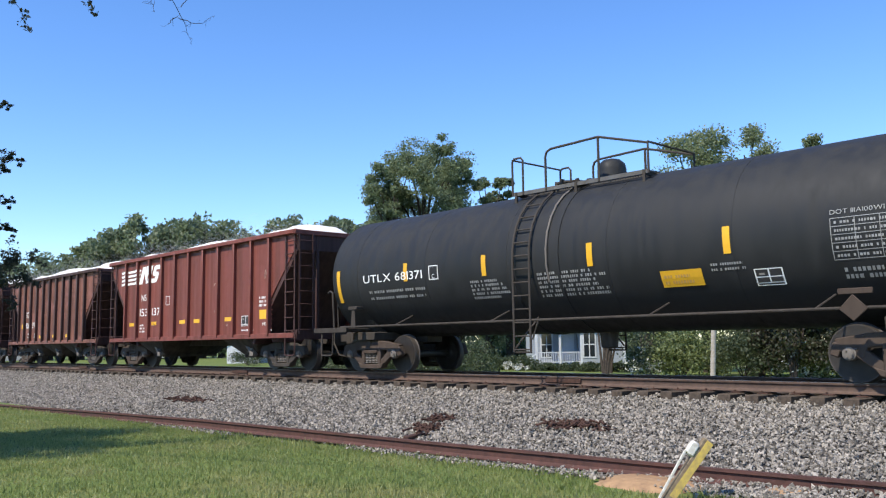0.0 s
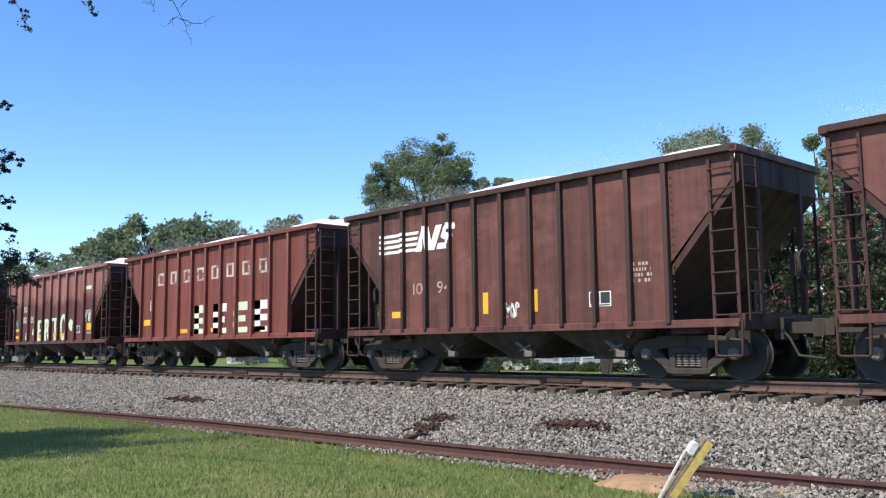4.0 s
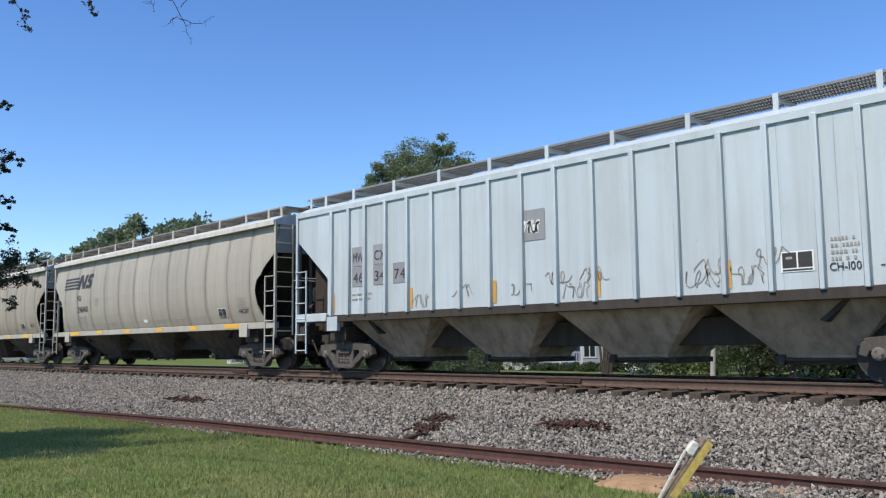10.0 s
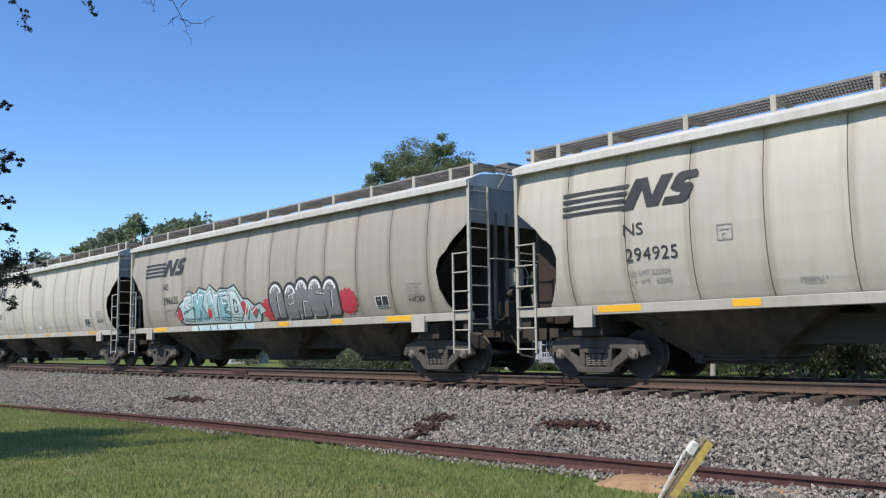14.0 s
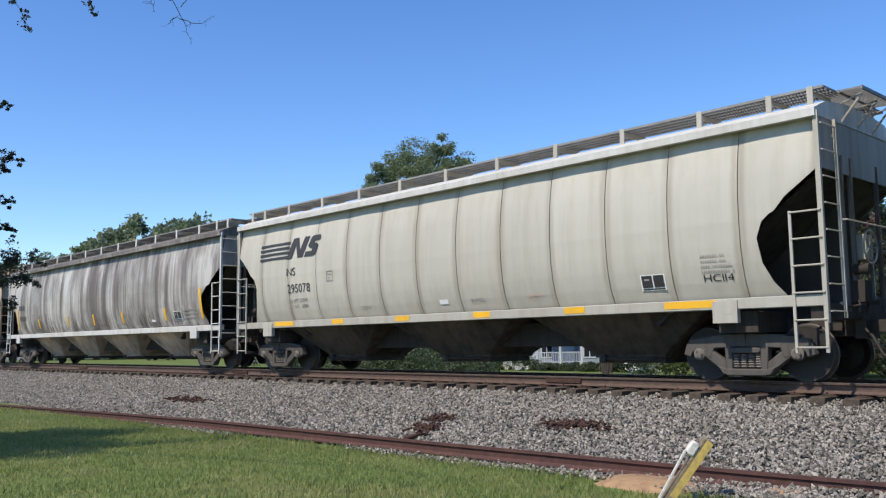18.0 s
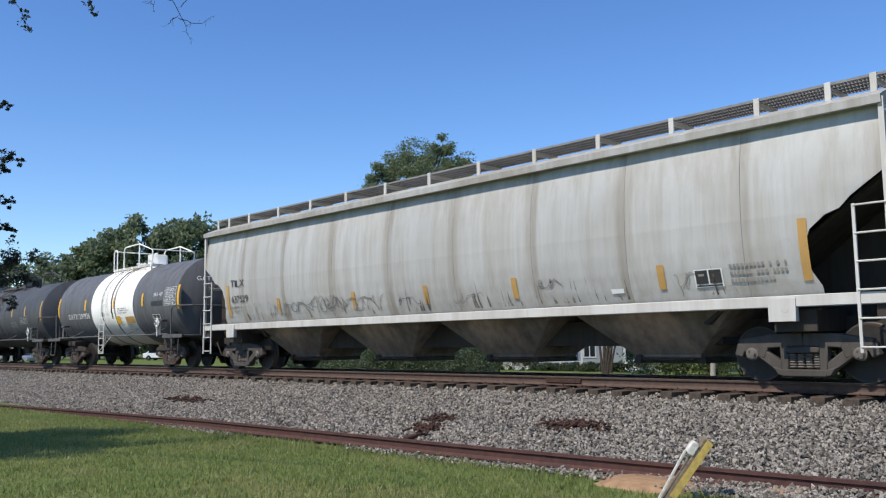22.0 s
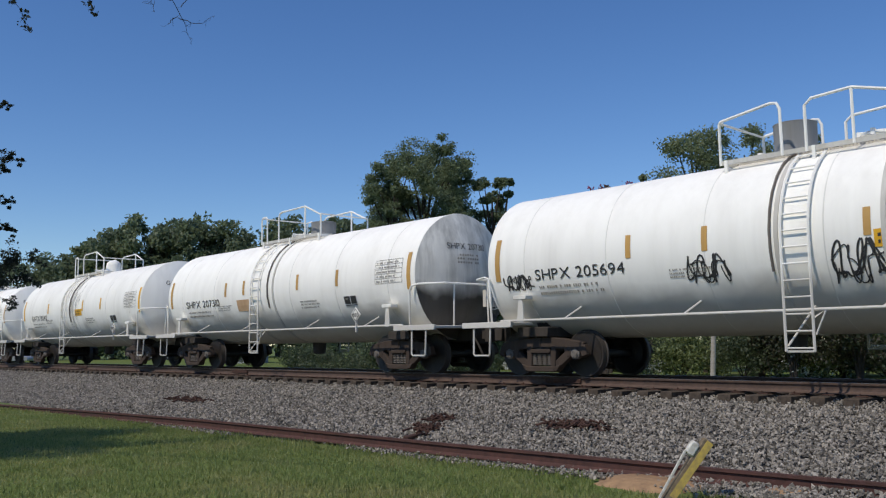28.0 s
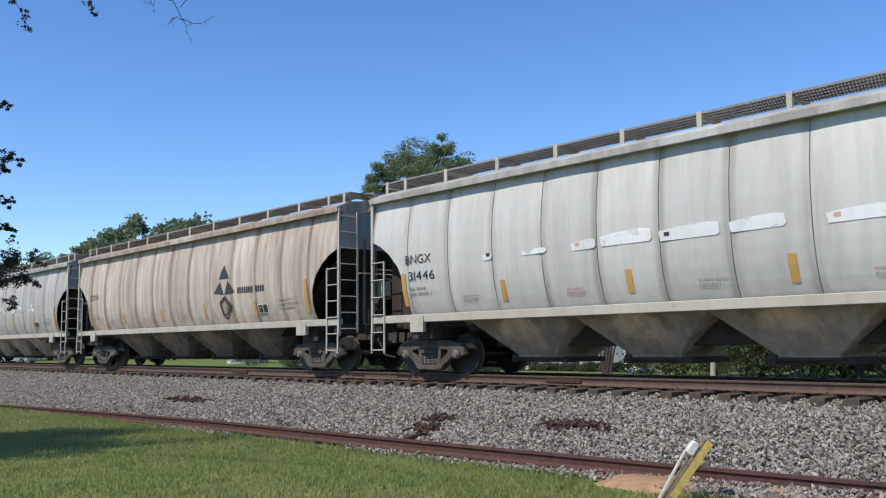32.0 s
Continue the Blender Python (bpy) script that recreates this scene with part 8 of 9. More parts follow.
    def bng(middle, code, number, coat, label, patches=True, clean=False):
        car, skin = put_car(covered_hopper("covered_hopper", BNG, 8.55, CURVED, ENDS_ROUND, coat, 13, 4, label, bay_mat=BAY_GREY if coat in (COOL_GREY, PALE_COOL) else BAY_MID), middle)
        if code:
            lettering(car, skin, code, -6.82, 2.52, 0.20, BLACK_INK, 0.80)
            lettering(car, skin, number, -6.74, 2.14, 0.20, BLACK_INK, 0.80)
            bars(car, skin, -6.74, 1.98, 0.7, 2, GREY_INK, 0.06, 0.12, 4)
        for x, h in ((-6.98, 0.75), (-4.15, 0.42), (-1.32, 0.42), (1.45, 0.45), (4.2, 0.42), (6.6, 0.9)):
            rect(car, skin, x, x + 0.13, 1.56, 1.56 + h, YELLOW_OLD if not patches or middle < -450 else YELLOW, "reflector")
        if clean:
            for k, (x0, x1, h) in enumerate(((-4.55, -4.3, 0.16), (-3.55, -2.95, 0.12), (-2.40, -1.86, 0.20), (-1.77, -0.75, 0.26), (-0.62, 0.45, 0.25), (0.60, 1.48, 0.24), (2.05, 2.92, 0.22), (3.15, 4.25, 0.30), (4.40, 5.17, 0.30))):
                z = 2.41 + 0.02 * (k % 2)
                flat(car, skin, [(x0 + 0.03, z), (x1 - 0.05, z + 0.01), (x1, z + 0.06), (x1 - 0.02, z + h * 0.9), (x1 - 0.2 * (x1 - x0), z + h), (x0 + 0.3 * (x1 - x0), z + h * 0.88), (x0, z + h * 0.7)], CLEAN_PATCH, "repainted_patch", 0.08)
                if k % 2 == 0:
                    rect(car, lambda q: skin(q) - 0.004, x0 + 0.1, x0 + 0.2, z + 0.08, z + 0.15, RED_INK if k % 4 else BLACK_INK, "letter_remnant")
        elif patches:
            rng = random.Random(int(-middle))
            for k in range(8):
                x = -4.9 + 1.231 * k + 0.06
                w, z = rng.uniform(0.75, 1.08), 2.34 + rng.uniform(-0.03, 0.03)
                edge = [(x, z), (x + w * 0.4, z - rng.uniform(0, 0.05)), (x + w, z + rng.uniform(0, 0.05)), (x + w, z + 0.26 + rng.uniform(0, 0.08)), (x + w * 0.7, z + 0.36), (x + w * 0.62, z + 0.28 + rng.uniform(0, 0.05)), (x + w * 0.25, z + 0.35), (x, z + 0.30)]
                flat(car, skin, edge, WORN_PATCH, "repainted_patch", 0.08)
        panel_box(car, skin, BNG - 3.6, 1.58, 0.48, 0.3, BLACK_INK)
        bars(car, skin, BNG - 2.6, 2.0, 0.95, 3, GREY_INK, 0.06, 0.12, 6)
        for k in range(4):
            bars(car, skin, -5.2 + 2.6 * k, 1.72, 0.5, 3, RED_INK if k % 2 else GREY_INK, 0.03, 0.06, k)
        return car, skin
    bng(-371.14, "BNGX", "30456", WARM_OLD, "weathered warm grey covered hopper with white patched band")
    bng(-388.34, "BNGX", "30460", COOL_GREY, "grey covered hopper with a band of white patches")

    def white_tank(middle, hl, mark, label, ladder_x, dashes, tags=(), wide=1.95, dome_round=False):
        car, skin = put_car(tank_car("tank_car", hl, hl + 0.6, 2.29, 1.53, TANK_WHITE, label, ladder_x, TANK_WHITE, dome=-0.55 if mark in ("SHPX 205694", "SHPX 205624") else 1.07, deck=(-1.45, 1.55) if mark in ("SHPX 205694", "SHPX 205624") else (-0.8, 2.0), round_dome=dome_round, mark=mark, mark_ink=BLACK_INK, head_mat=DIRTY_SHADED_HEAD if mark == "SHPX 207310" else None), middle)
        lettering(car, skin, mark, -hl + 1.55, 1.92, 0.21, BLACK_INK, wide)
        bars(car, skin, -hl + 1.6, 1.80, 1.7, 2, GREY_INK, 0.05, 0.12, 4)
        for k, x in enumerate(dashes):
            end = k in (0, len(dashes) - 1)
            rect(car, skin, x, x + (0.12 if end else 0.10), 1.95 if end else 2.18, 2.82 if end else 2.60, YELLOW_OLD if mark[0] == "S" else YELLOW, "reflector")
        if mark != "SHPX 207310":
            rect(car, skin, ladder_x + 1.05, ladder_x + 1.7, 2.0, 2.26, YELLOW, "yellow_plate")
            bars(car, lambda z: skin(z) - 0.004, ladder_x + 1.1, 2.2, 0.5, 2, BLACK_INK, 0.05, 0.1, 2)
        grid_stencil(car, skin, hl - 1.72, 2.14, 0.92, 0.56, GREY_INK)
        panel_box(car, skin, hl - 2.95, 1.66, 0.5, 0.26, BLACK_INK)
        bars(car, skin, ladder_x + 2.0, 1.88, 0.9, 3, GREY_INK, 0.04, 0.08, 8)
        bars(car, skin, ladder_x - 2.1, 1.92, 0.9, 3, GREY_INK, 0.03, 0.06, 5)
        for k, (x, z, w, h, ink) in enumerate(tags):
            scribble(car, skin, x, z, w, h, ink, 70 + k, 0.03, 15)
            scribble(car, lambda q: skin(q) - 0.003, x + 0.05, z + 0.03, w * 0.9, h * 0.95, ink, 90 + k, 0.02, 9 if ink is SPRAY_RED else 16)
        placard(car, hl - 2.3, 1.42, TANK_WHITE)
        return car, skin
    white_tank(-403.68, 5.9, "SHPX 205694", "white tank car tagged with black graffiti", 0.53, (-5.33, -2.36, -0.96, 1.45, 3.1, 5.28),
               ((-5.15, 1.70, 0.75, 0.35, SPRAY_BLACK), (-1.3, 1.62, 0.8, 0.5, SPRAY_BLACK), (0.9, 1.45, 1.0, 0.7, SPRAY_BLACK), (3.0, 1.7, 0.8, 0.45, SPRAY_BLACK)))
    car, skin = white_tank(-417.05, 6.1, "SHPX 207310", "white tank car with rusty orange patches", -0.62, (-5.55, -2.28, -1.32, 1.25, 2.9, 5.45))
    rect(car, skin, -1.65, -1.0, 1.72, 2.05, RUST_PATCH, "rusty_patch")
    car, skin = white_tank(-430.5, 6.15, "GATX 15542", "white tank car with a grey stained middle", -0.97, (-5.58, -2.78, 0.75, 2.4, 5.55), (), 1.7, True)
    rng = random.Random(5)
    for k in range(24):
        x = -0.22 + rng.gauss(0, 0.24)
        w, hi, lo = rng.uniform(0.02, 0.08), rng.uniform(2.7, 3.6), rng.uniform(1.0, 2.2)
        flat(car, lambda z, k=k: skin(z) - 0.0005 * k, [(x + w * 0.4, lo), (x + w * 0.6, lo), (x + w, (lo + hi) / 2), (x + w * 0.8, hi), (x, hi - 0.1)], STAIN, "drip_stain")
    white_tank(-444.23, 5.97, "SHPX 205624", "white tank car with red and black graffiti tags", 0.66, (-5.3, -3.3, -0.95, 1.43, 3.26, 5.44),
               ((-1.9, 1.62, 0.85, 0.45, SPRAY_RED), (-0.8, 1.35, 0.85, 0.5, SPRAY_BLACK), (2.0, 1.5, 0.88, 0.6, SPRAY_TEAL)))

    bng(-459.7, "BNGX", "31446", PALE_COOL, "pale cool grey covered hopper with a clean white patched band", clean=True)
    car, skin = bng(-476.95, "CSYX", "", SAND, "sand-coloured covered hopper with a black diamond emblem", False)
    for pts in (((0, 3.15), (-0.28, 2.72), (0.28, 2.72)), ((-0.2, 2.66), (-0.58, 2.30), (-0.02, 2.24)), ((0.2, 2.66), (0.58, 2.30), (0.02, 2.24))):
        flat(car, skin, [(a + 2.72, b) for a, b in pts], BLACK_INK, "emblem_mark")
    blob(car, skin, 2.72, 1.86, 0.30, 0.32, BLACK_INK, 1, "emblem_mark")
    blob(car, lambda z: skin(z) - 0.004, 2.72, 1.86, 0.14, 0.18, SAND, 1, "emblem_mark")
    for k in range(12):
        x = 3.44 + 0.115 * k
        if k != 7:
            rect(car, skin, x, x + 0.08, 2.24, 2.42, BLACK_INK, "lettering_block")
    bng(-494.1, "BNGX", "31502", COOL_GREY, "cool grey covered hopper with a band of white patches")


# ---- beyond the track ----
def house():
    base = tagged(new("house"), "small white clapboard house, its shade painted pale blue, with a white porch", "house")
    base.matrix_basis = pose(-33.84, 43.56, -1.0, 0, 0, 46.8)
    x0, x1, dep, eave, back = -2.9, 2.68, 6.0, 3.0, 1.7
    part("wall", Shape().box(0, x1, 0, 0.15, 0.3, eave).mesh("wall"), HOUSE_WHITE, base)
    part("wall", Shape().box(0, 0.15, 0.15, back, 0.3, eave).mesh("wall"), HOUSE_WHITE, base)
    part("wall", Shape().box(x0, 0.15, back, back + 0.15, 0.3, eave).mesh("wall"), HOUSE_WHITE, base)
    part("wall", Shape().box(x1 - 0.15, x1, 0.15, dep, 0.3, eave).mesh("wall"), HOUSE_WHITE, base)
    part("wall", Shape().box(x0, x0 + 0.15, back + 0.15, dep, 0.3, eave).mesh("wall"), HOUSE_WHITE, base)
    part("wall", Shape().box(x0 + 0.15, x1 - 0.15, dep - 0.15, dep, 0.3, eave).mesh("wall"), HOUSE_WHITE, base)
    board = Shape().box(0.02, x1, -0.02, 0.0, 0.0, 0.145).mesh("board", bevel=0.004)
    porch_board = Shape().box(x0, 0, back - 0.02, back, 0.0, 0.145).mesh("board", bevel=0.004)
    for k in range(17):
        part("clapboard", board, HOUSE_WHITE, base, m=pose(0, 0, 0.32 + 0.155 * k, 2, 0, 0))
        part("clapboard", porch_board, HOUSE_WHITE, base, m=pose(0, 0, 0.32 + 0.155 * k, 0, 0, 0))
    for x in (0.0, x1):
        part("corner_board", Shape().box(x - 0.07, x + 0.07, -0.05, 0.05, 0.3, eave).mesh("corner", bevel=0.006), TRIM_WHITE, base)
    part("foundation", Shape().box(x0 + 0.05, x1 - 0.05, 0.05, dep - 0.05, -0.2, 0.3).mesh("foundation"), SHINGLE, base)
    part("roof", Shape().prism([(-0.5, eave - 0.05), (dep / 2, eave + 1.7), (dep + 0.5, eave - 0.05), (dep + 0.5, eave + 0.1), (dep / 2, eave + 1.88), (-0.5, eave + 0.1)], "x", x0 - 0.3, x1 + 0.3).mesh("roof"), SHINGLE, base)
    for x in (x0, x1 - 0.15):
        part("gable", Shape().prism([(0, eave), (dep, eave), (dep / 2, eave + 1.66)], "x", x, x + 0.15).mesh("gable"), HOUSE_WHITE, base)
    # recessed porch
    part("porch_floor", Shape().box(x0, -0.08, 0.0, back - 0.03, 0.14, 0.3).mesh("porch"), TRIM_WHITE, base)
    for x in (x0 + 0.1, -1.32):
        part("porch_post", Shape().box(x - 0.07, x + 0.07, 0.02, 0.16, 0.3, eave).mesh("post", bevel=0.01), TRIM_WHITE, base)
    for z in (0.42, 1.02):
        part("porch_rail", Shape().box(x0 + 0.2, -0.08, 0.06, 0.12, z, z + 0.06).mesh("porch_rail"), TRIM_WHITE, base)
    bal = Shape().box(-0.02, 0.02, 0.07, 0.11, 0.48, 1.02).mesh("baluster")
    for k in range(18):
        part("baluster", bal, TRIM_WHITE, base, m=pose(x0 + 0.28 + 0.145 * k, 0, 0))
    part("stair_rail", Shape().tube([(x0 + 0.1, 0.1, 1.0), (x0 - 0.75, -0.2, 0.35)], 0.04, 6).tube([(x0 - 0.75, -0.2, 0.4), (x0 - 0.75, -0.2, -0.05)], 0.04, 6).mesh("stair_rail"), TRIM_WHITE, base)
    part("front_door", Shape().box(-1.0, -0.2, back - 0.06, back - 0.022, 0.3, 2.35).mesh("door", bevel=0.01), TRIM_WHITE, base)
    for x, w, y in ((0.16, 0.68, 0.0), (-2.3, 0.65, back)):
        win = part("window", Shape().box(x - 0.08, x + w + 0.08, y - 0.06, y - 0.02, 0.68, 0.76).box(x - 0.08, x + w + 0.08, y - 0.06, y - 0.02, 2.3, 2.38).box(x - 0.08, x, y - 0.06, y - 0.02, 0.76, 2.3)
                   .box(x + w, x + w + 0.08, y - 0.06, y - 0.02, 0.76, 2.3).box(x, x + w, y - 0.055, y - 0.022, 1.5, 1.56).box(x + w / 2 - 0.025, x + w / 2 + 0.025, y - 0.055, y - 0.022, 0.76, 2.3).mesh("window"), TRIM_WHITE, base)
        part("pane", Shape().box(x, x + w, y - 0.035, y - 0.024, 0.76, 2.3).mesh("pane"), GLASS, win)


def far_shed():
    base = tagged(new("shed"), "small white gabled shed far across the grass", "shed")
    base.matrix_basis = pose(-75.51, 43.85, -0.97, 0, 0, 40)
    part("wall", Shape().prism([(-1.6, 0), (1.6, 0), (1.6, 1.9), (0, 2.7), (-1.6, 1.9)], "y", 0, 3).mesh("wall"), TRIM_WHITE, base)
    part("roof", Shape().prism([(-1.8, 1.78), (0, 2.7), (1.8, 1.78), (1.8, 1.9), (0, 2.84), (-1.8, 1.9)], "y", -0.2, 3.2).mesh("roof"), SHINGLE, base)


def pole():
    base = tagged(new("utility_pole"), "pale grey wooden utility pole beside the track", "utility pole")
    base.matrix_basis = pose(-16.33, 28.56, -0.97, 0, 4, 0)
    part("shaft", Shape().tube([(0, 0, -0.3), (0, 0, 6.25)], [0.10, 0.08], 12).mesh("shaft"), POLE_GREY, base)
    part("cross_arm", Shape().box(-0.6, 0.6, -0.05, 0.05, 5.5, 5.6).mesh("arm", bevel=0.01), POLE_GREY, base)


def parked_car(x, y, turn, coat, label):
    car = tagged(new("parked_car"), label, "car", "parked cars")
    car.matrix_basis = pose(x, y, -0.97, 0, 0, turn)
    side = [(-2.2, 0.32), (2.2, 0.32), (2.25, 0.62), (2.1, 0.82), (1.2, 0.93), (0.55, 1.42), (-1.0, 1.45), (-1.75, 0.98), (-2.2, 0.92)]
    part("body", Shape().prism(side, "y", -0.86, 0.86).mesh("body", bevel=0.06), coat, car)
    for y0 in (-0.875, 0.865):
        part("side_window", Shape().prism([(-1.45, 0.96), (1.0, 0.96), (0.5, 1.34), (-0.95, 1.36)], "y", y0, y0 + 0.01).mesh("window"), GLASS, car)
    part("windscreen", Shape().prism([(1.16, 0.97), (1.19, 0.97), (0.58, 1.41), (0.55, 1.40)], "y", -0.72, 0.72).mesh("windscreen"), GLASS, car)
    for wx in (-1.35, 1.4):
        for wy in (-0.80, 0.80):
            w = part("wheel", Shape().lathe([(-0.1, 0.2), (-0.1, 0.31), (-0.07, 0.33), (0.07, 0.33), (0.1, 0.31), (0.1, 0.2)], "y", n=20).mesh("wheel"), RUBBER, car, m=pose(wx, wy, 0.33))
            part("rim", Shape().lathe([(-0.105, 0.02), (-0.09, 0.2), (0.09, 0.2), (0.105, 0.02)], "y", n=14).mesh("rim"), BRIGHT_STEEL, w)


def beyond():
    house()
    far_shed()
    pole()
    parked_car(-107.4, 50.5, 34, CAR_WHITE, "white saloon car parked far across the grass")
    parked_car(-107.3, 32.9, 30, CAR_SILVER, "silver saloon car parked far across the grass")
    tree("tree", -48.0, 43.4, 17.3, 4.3, 2.5, LEAF, "tall dense green tree beyond the track", 5, 420, 210, 0.085, belly=0.55)
    tree("tree", -48.5, 40.3, 15.3, 2.6, 2.5, LEAF, "green tree leaning on a taller one", 27, 200, 170, 0.085, belly=0.5)
    tree("tree", -47.2, 45.9, 16.5, 2.3, 2.5, LEAF, "green tree leaning on a taller one", 28, 200, 170, 0.085, belly=0.5)
    tree("tree", -46.4, 48.4, 15.4, 2.2, 2.0, LEAF, "green tree beside a taller one", 6, 190, 150, 0.085, belly=0.5)
    tree("tree", -46.0, 50.3, 15.0, 1.6, 2.0, LEAF, "small green tree beside a taller one", 26, 120, 150, 0.085, belly=0.5)
    tree("tree", -29.0, 43.9, 12.3, 1.0, 2.0, LEAF_LIGHT, "slim green tree behind the house", 16, 80, 70, 0.1)
    tree("tree", -23.5, 40.8, 13.3, 2.6, 2.5, LEAF_LIGHT, "airy light green tree with open crown", 8, 190, 120, 0.08, airy=0.62, belly=0.5)
    tree("tree", -22.0, 43.1, 13.1, 1.7, 3.0, LEAF_LIGHT, "airy light green tree with open crown", 9, 120, 120, 0.08, airy=0.62, belly=0.5)
    tree("tree", -21.0, 42.3, 11.1, 2.3, 1.5, LEAF, "dense green tree behind an airy one", 18, 150, 80, 0.11, belly=0.5)
    tree("tree", -19.5, 46.6, 13.0, 1.2, 4.0, LEAF_LIGHT, "airy light green tree with open crown", 10, 80, 120, 0.08, airy=0.62, belly=0.5)
    tree("tree", -17.0, 45.1, 10.6, 2.6, 1.5, LEAF, "broad green tree beyond the track", 17, 220, 110, 0.11, belly=0.5)
    tree("tree", -43.6, 52.2, 10.0, 2.2, 2.0, LEAF_LIGHT, "small light green tree beyond the track", 7, 60, 90, 0.13)
    tree("crape_myrtle", -27.4, 37.6, 6.6, 2.1, 1.9, LEAF_DARK, "small dark forked tree before the house", 19, 50, 60, 0.10, forked=True)
    for x, y, h, seed in ((-38.7, 48.6, 12.3, 20), (-23.2, 31.5, 8.8, 11), (-27.4, 41.0, 10.9, 12), (-15.6, 39.7, 7.7, 14)):
        t = tree("crape_myrtle", x, y, h, 1.2 if h < 10 else 1.7, 2.6, LEAF_RED, "reddish crape myrtle with magenta blossom at the tips", seed, 48, 46, 0.09, forked=True)
        rng = np.random.default_rng(seed)
        tips = [(rng.normal() * 0.5, rng.normal() * 0.5, h * (0.84 + 0.13 * rng.random())) for _ in range(9)]
        blossom_on(t, seed, tips, 0.14, 22, 0.07, BLOSSOM, "blossom", "magenta blossom")
    for x, y, h, r, seed in ((-18.3, 36.2, 7.6, 1.5, 134), (-16.6, 35.6, 8.6, 1.5, 131), (-14.3, 36.6, 9.2, 1.7, 132), (-12.0, 38.0, 9.0, 1.8, 133)):
        t = tree("crape_myrtle", x, y, h, r, 0.7, LEAF_MAROON, "dense dark crape myrtle with sparse red blossom", seed, 130, 95, 0.075, forked=True, airy=0.42, belly=0.45)
        rng = np.random.default_rng(seed)
        tips = [(rng.normal() * r * 0.6, rng.normal() * r * 0.6 - 0.4, h * (0.35 + 0.6 * rng.random())) for _ in range(16)]
        blossom_on(t, seed, tips, 0.10, 12, 0.06, BLOSSOM, "blossom", "red blossom")
    for k, (x, y, w, h) in enumerate(((-22.8, 34.5, 1.0, 2.3), (-21.3, 34.6, 1.2, 2.7), (-21.3, 37.5, 1.2, 2.6), (-18.9, 35.7, 1.2, 2.6), (-18.4, 37.7, 1.2, 2.4), (-16.5, 36.8, 1.3, 2.6), (-15.5, 37.9, 1.4, 2.6), (-14.2, 39.3, 1.6, 2.6), (-12.2, 41.4, 1.8, 2.6))):
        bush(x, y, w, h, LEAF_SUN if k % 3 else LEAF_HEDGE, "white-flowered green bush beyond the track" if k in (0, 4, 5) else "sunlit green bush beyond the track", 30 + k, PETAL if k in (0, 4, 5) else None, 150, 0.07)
    for k, (x, y, w, h) in enumerate(((-35.01, 33.98, 1.5, 1.7), (-32.78, 33.11, 1.2, 1.4), (-38.68, 36.17, 1.8, 1.9), (-42.69, 37.27, 2.0, 2.2), (-47.5, 36.72, 1.5, 1.2), (-58.36, 39.46, 2.2, 1.5), (-67.09, 39.46, 2.4, 1.6), (-42.31, 29.05, 1.8, 1.7), (-38.94, 28.5, 1.9, 1.9), (-35.76, 29.05, 1.7, 1.6), (-32.61, 28.5, 1.8, 1.8), (-29.93, 29.38, 1.5, 1.5))):
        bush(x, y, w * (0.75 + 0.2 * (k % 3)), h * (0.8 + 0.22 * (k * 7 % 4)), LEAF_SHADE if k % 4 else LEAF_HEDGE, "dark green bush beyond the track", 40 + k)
    for k, (x, y, h, r) in enumerate(((-135.5, 41.8, 14.5, 5.5), (-132.3, 45.1, 15.1, 5.0), (-129.1, 48.4, 15.9, 4.0), (-127.4, 50.0, 17.4, 4.0), (-125.7, 51.6, 18.8, 4.5), (-123.6, 53.7, 19.8, 5.0), (-121.9, 55.3, 20.6, 4.6),
                                      (-120.2, 57.1, 20.6, 4.6), (-118.4, 59.1, 20.2, 4.6), (-116.6, 61.1, 20.1, 4.6), (-114.7, 63.2, 19.3, 5.0), (-112.3, 66.0, 17.8, 5.5), (-109.0, 69.2, 19.4, 5), (-107.0, 71.3, 20.0, 5),
                                      (-105.2, 73.3, 19.6, 5), (-103.1, 75.5, 20.0, 5), (-101.3, 77.5, 19.8, 5), (-98.0, 81.2, 17.9, 6), (-94.0, 85.6, 17.2, 6), (-77.7, 79.7, 15.5, 6), (-72.7, 85.0, 15.4, 6),
                                      (-67.2, 90.8, 16.0, 6.5), (-61.1, 97.2, 16.6, 6.5), (-55.0, 103.6, 17.6, 6.5), (-48.4, 110.4, 18.5, 7), (-41.8, 117.3, 19.5, 7))):
        tree("tree", x, y, h + 1.2, r * 1.25, 2.0, LEAF_DARK if k % 3 else LEAF, "dark green tree in the distant tree line", 60 + k, 150, 46, 0.32, airy=0.40, belly=0.5)
    for k, (x, y) in enumerate(((-37.3, 39.6), (-36.1, 39.9), (-34.8, 39.4), (-33.2, 39.3), (-31.6, 39.6), (-30.1, 39.5), (-28.6, 39.8))):
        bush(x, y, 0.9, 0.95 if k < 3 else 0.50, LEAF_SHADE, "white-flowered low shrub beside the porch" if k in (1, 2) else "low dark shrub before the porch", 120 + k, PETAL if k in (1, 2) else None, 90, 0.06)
    for k in range(9):
        bush(-72.3 + 4.8 * k, 50.4 + 3.3 * math.sin(k * 1.3) + 0.66 * k, 3.0, 3.0, LEAF_DARK if k % 2 else LEAF, "dark green shrub along the far edge of the grass", 90 + k, None, 90, 0.16)


# ---- build ----
ground()
ballast()
track()
siding()
verge()
grass()
leaning_post()
near_tree()
beyond()
train_front()
train_middle()
train_rear()


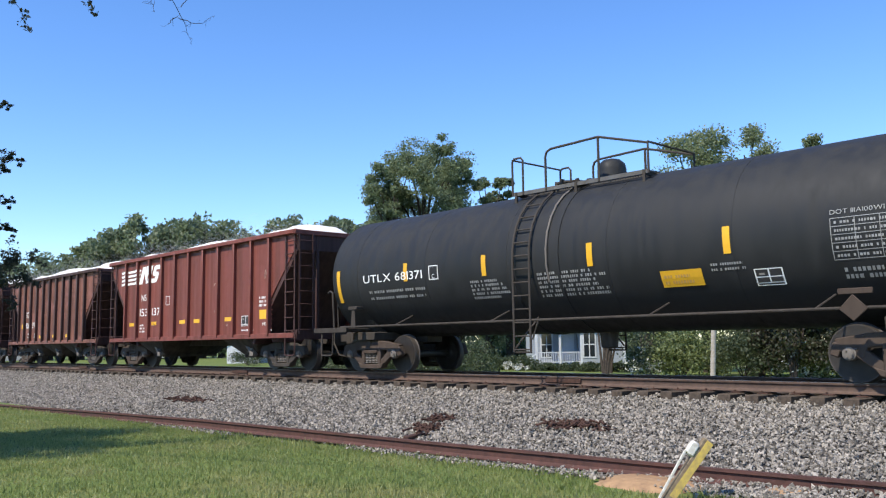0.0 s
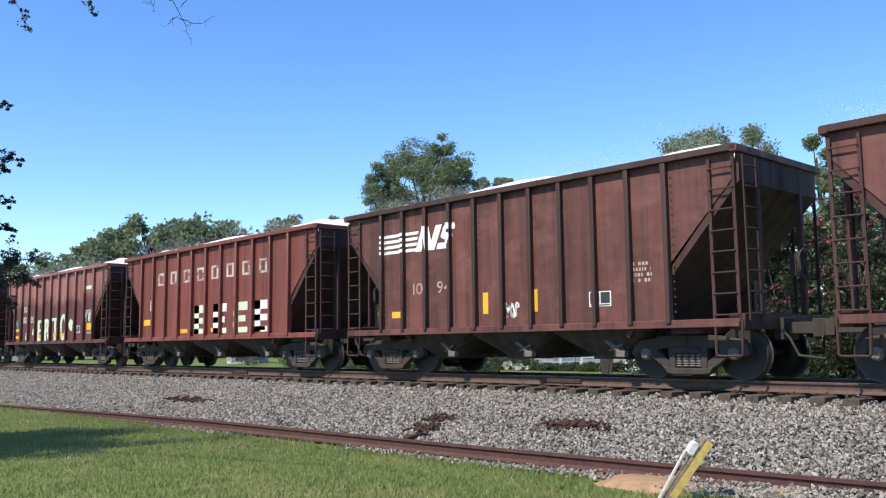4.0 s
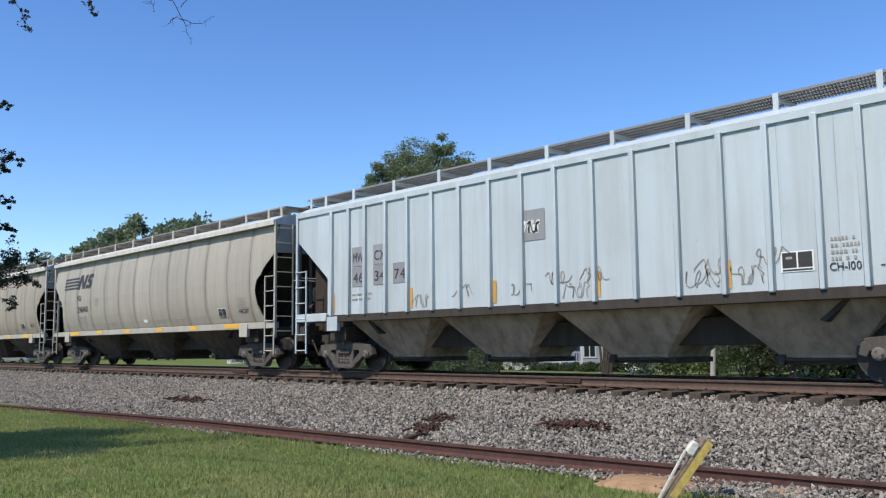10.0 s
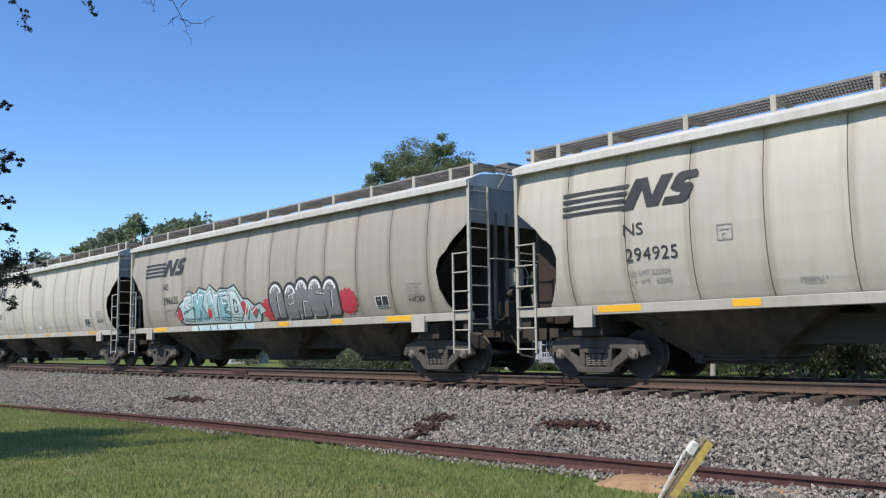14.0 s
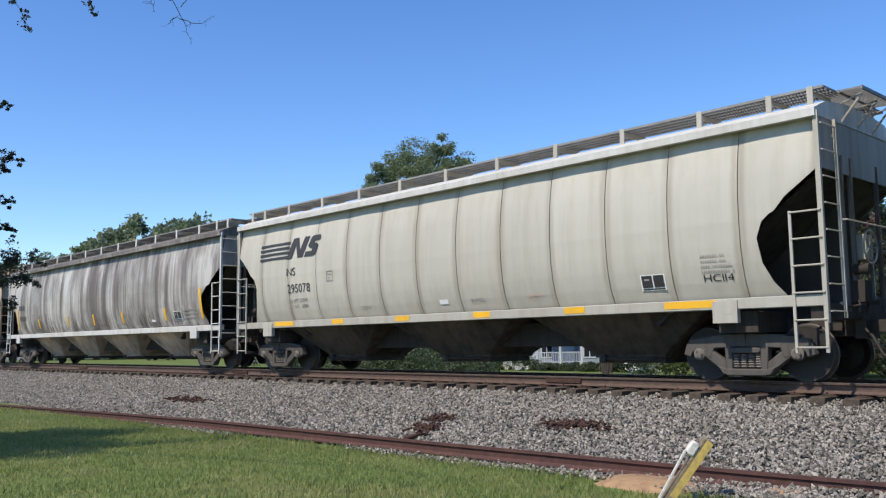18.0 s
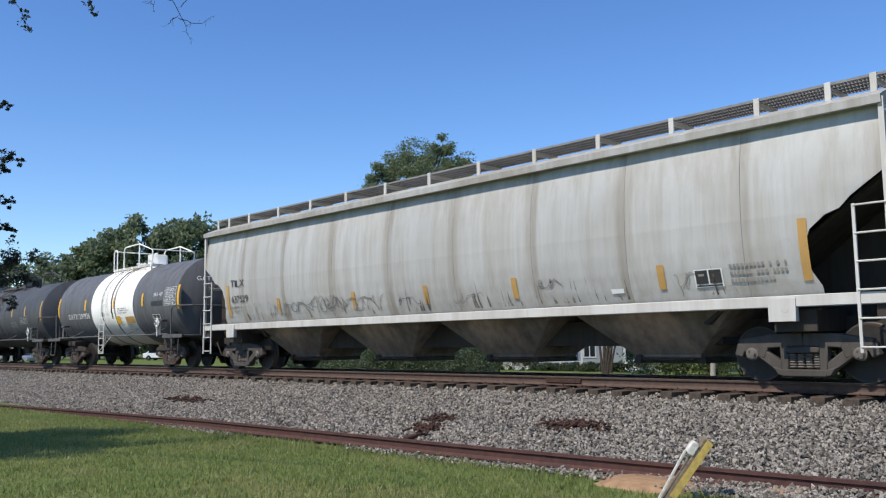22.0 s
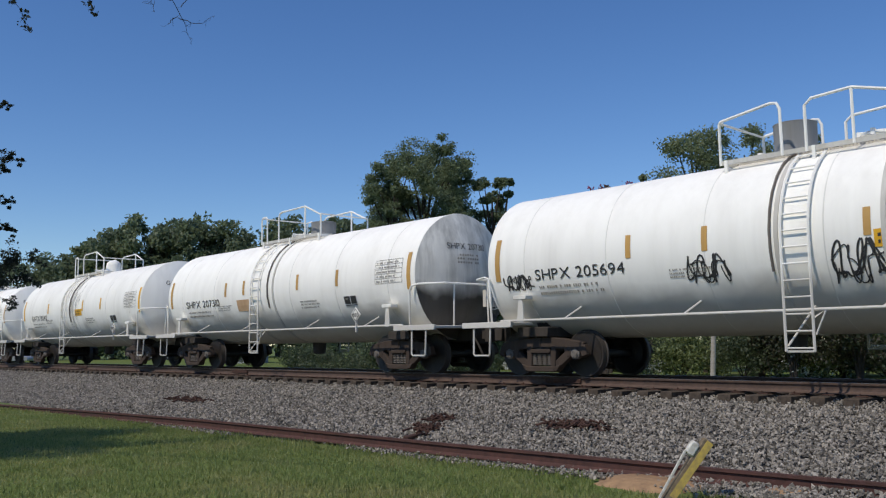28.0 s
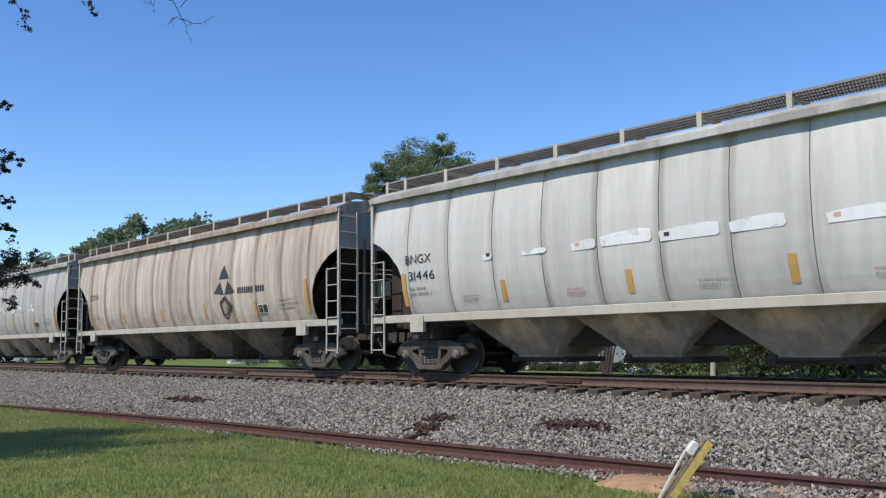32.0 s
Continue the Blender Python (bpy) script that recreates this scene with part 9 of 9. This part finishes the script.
def motions():
    for car, middle in CARS:
        walk(car, [(t, pose(middle + rolled(t), TRACK_Y, 0)) for t in range(0, 33, 4)])
    steps = [k / FPS for k in range(0, 32 * FPS + 1)]
    turns = [math.degrees(rolled(t) / WHEEL_R) for t in steps]
    for wheels, x in WHEELSETS:
        walk(wheels, [(t, pose(x, 0, WHEEL_R, 0, a % 360, 0)) for t, a in zip(steps, turns)])


motions()
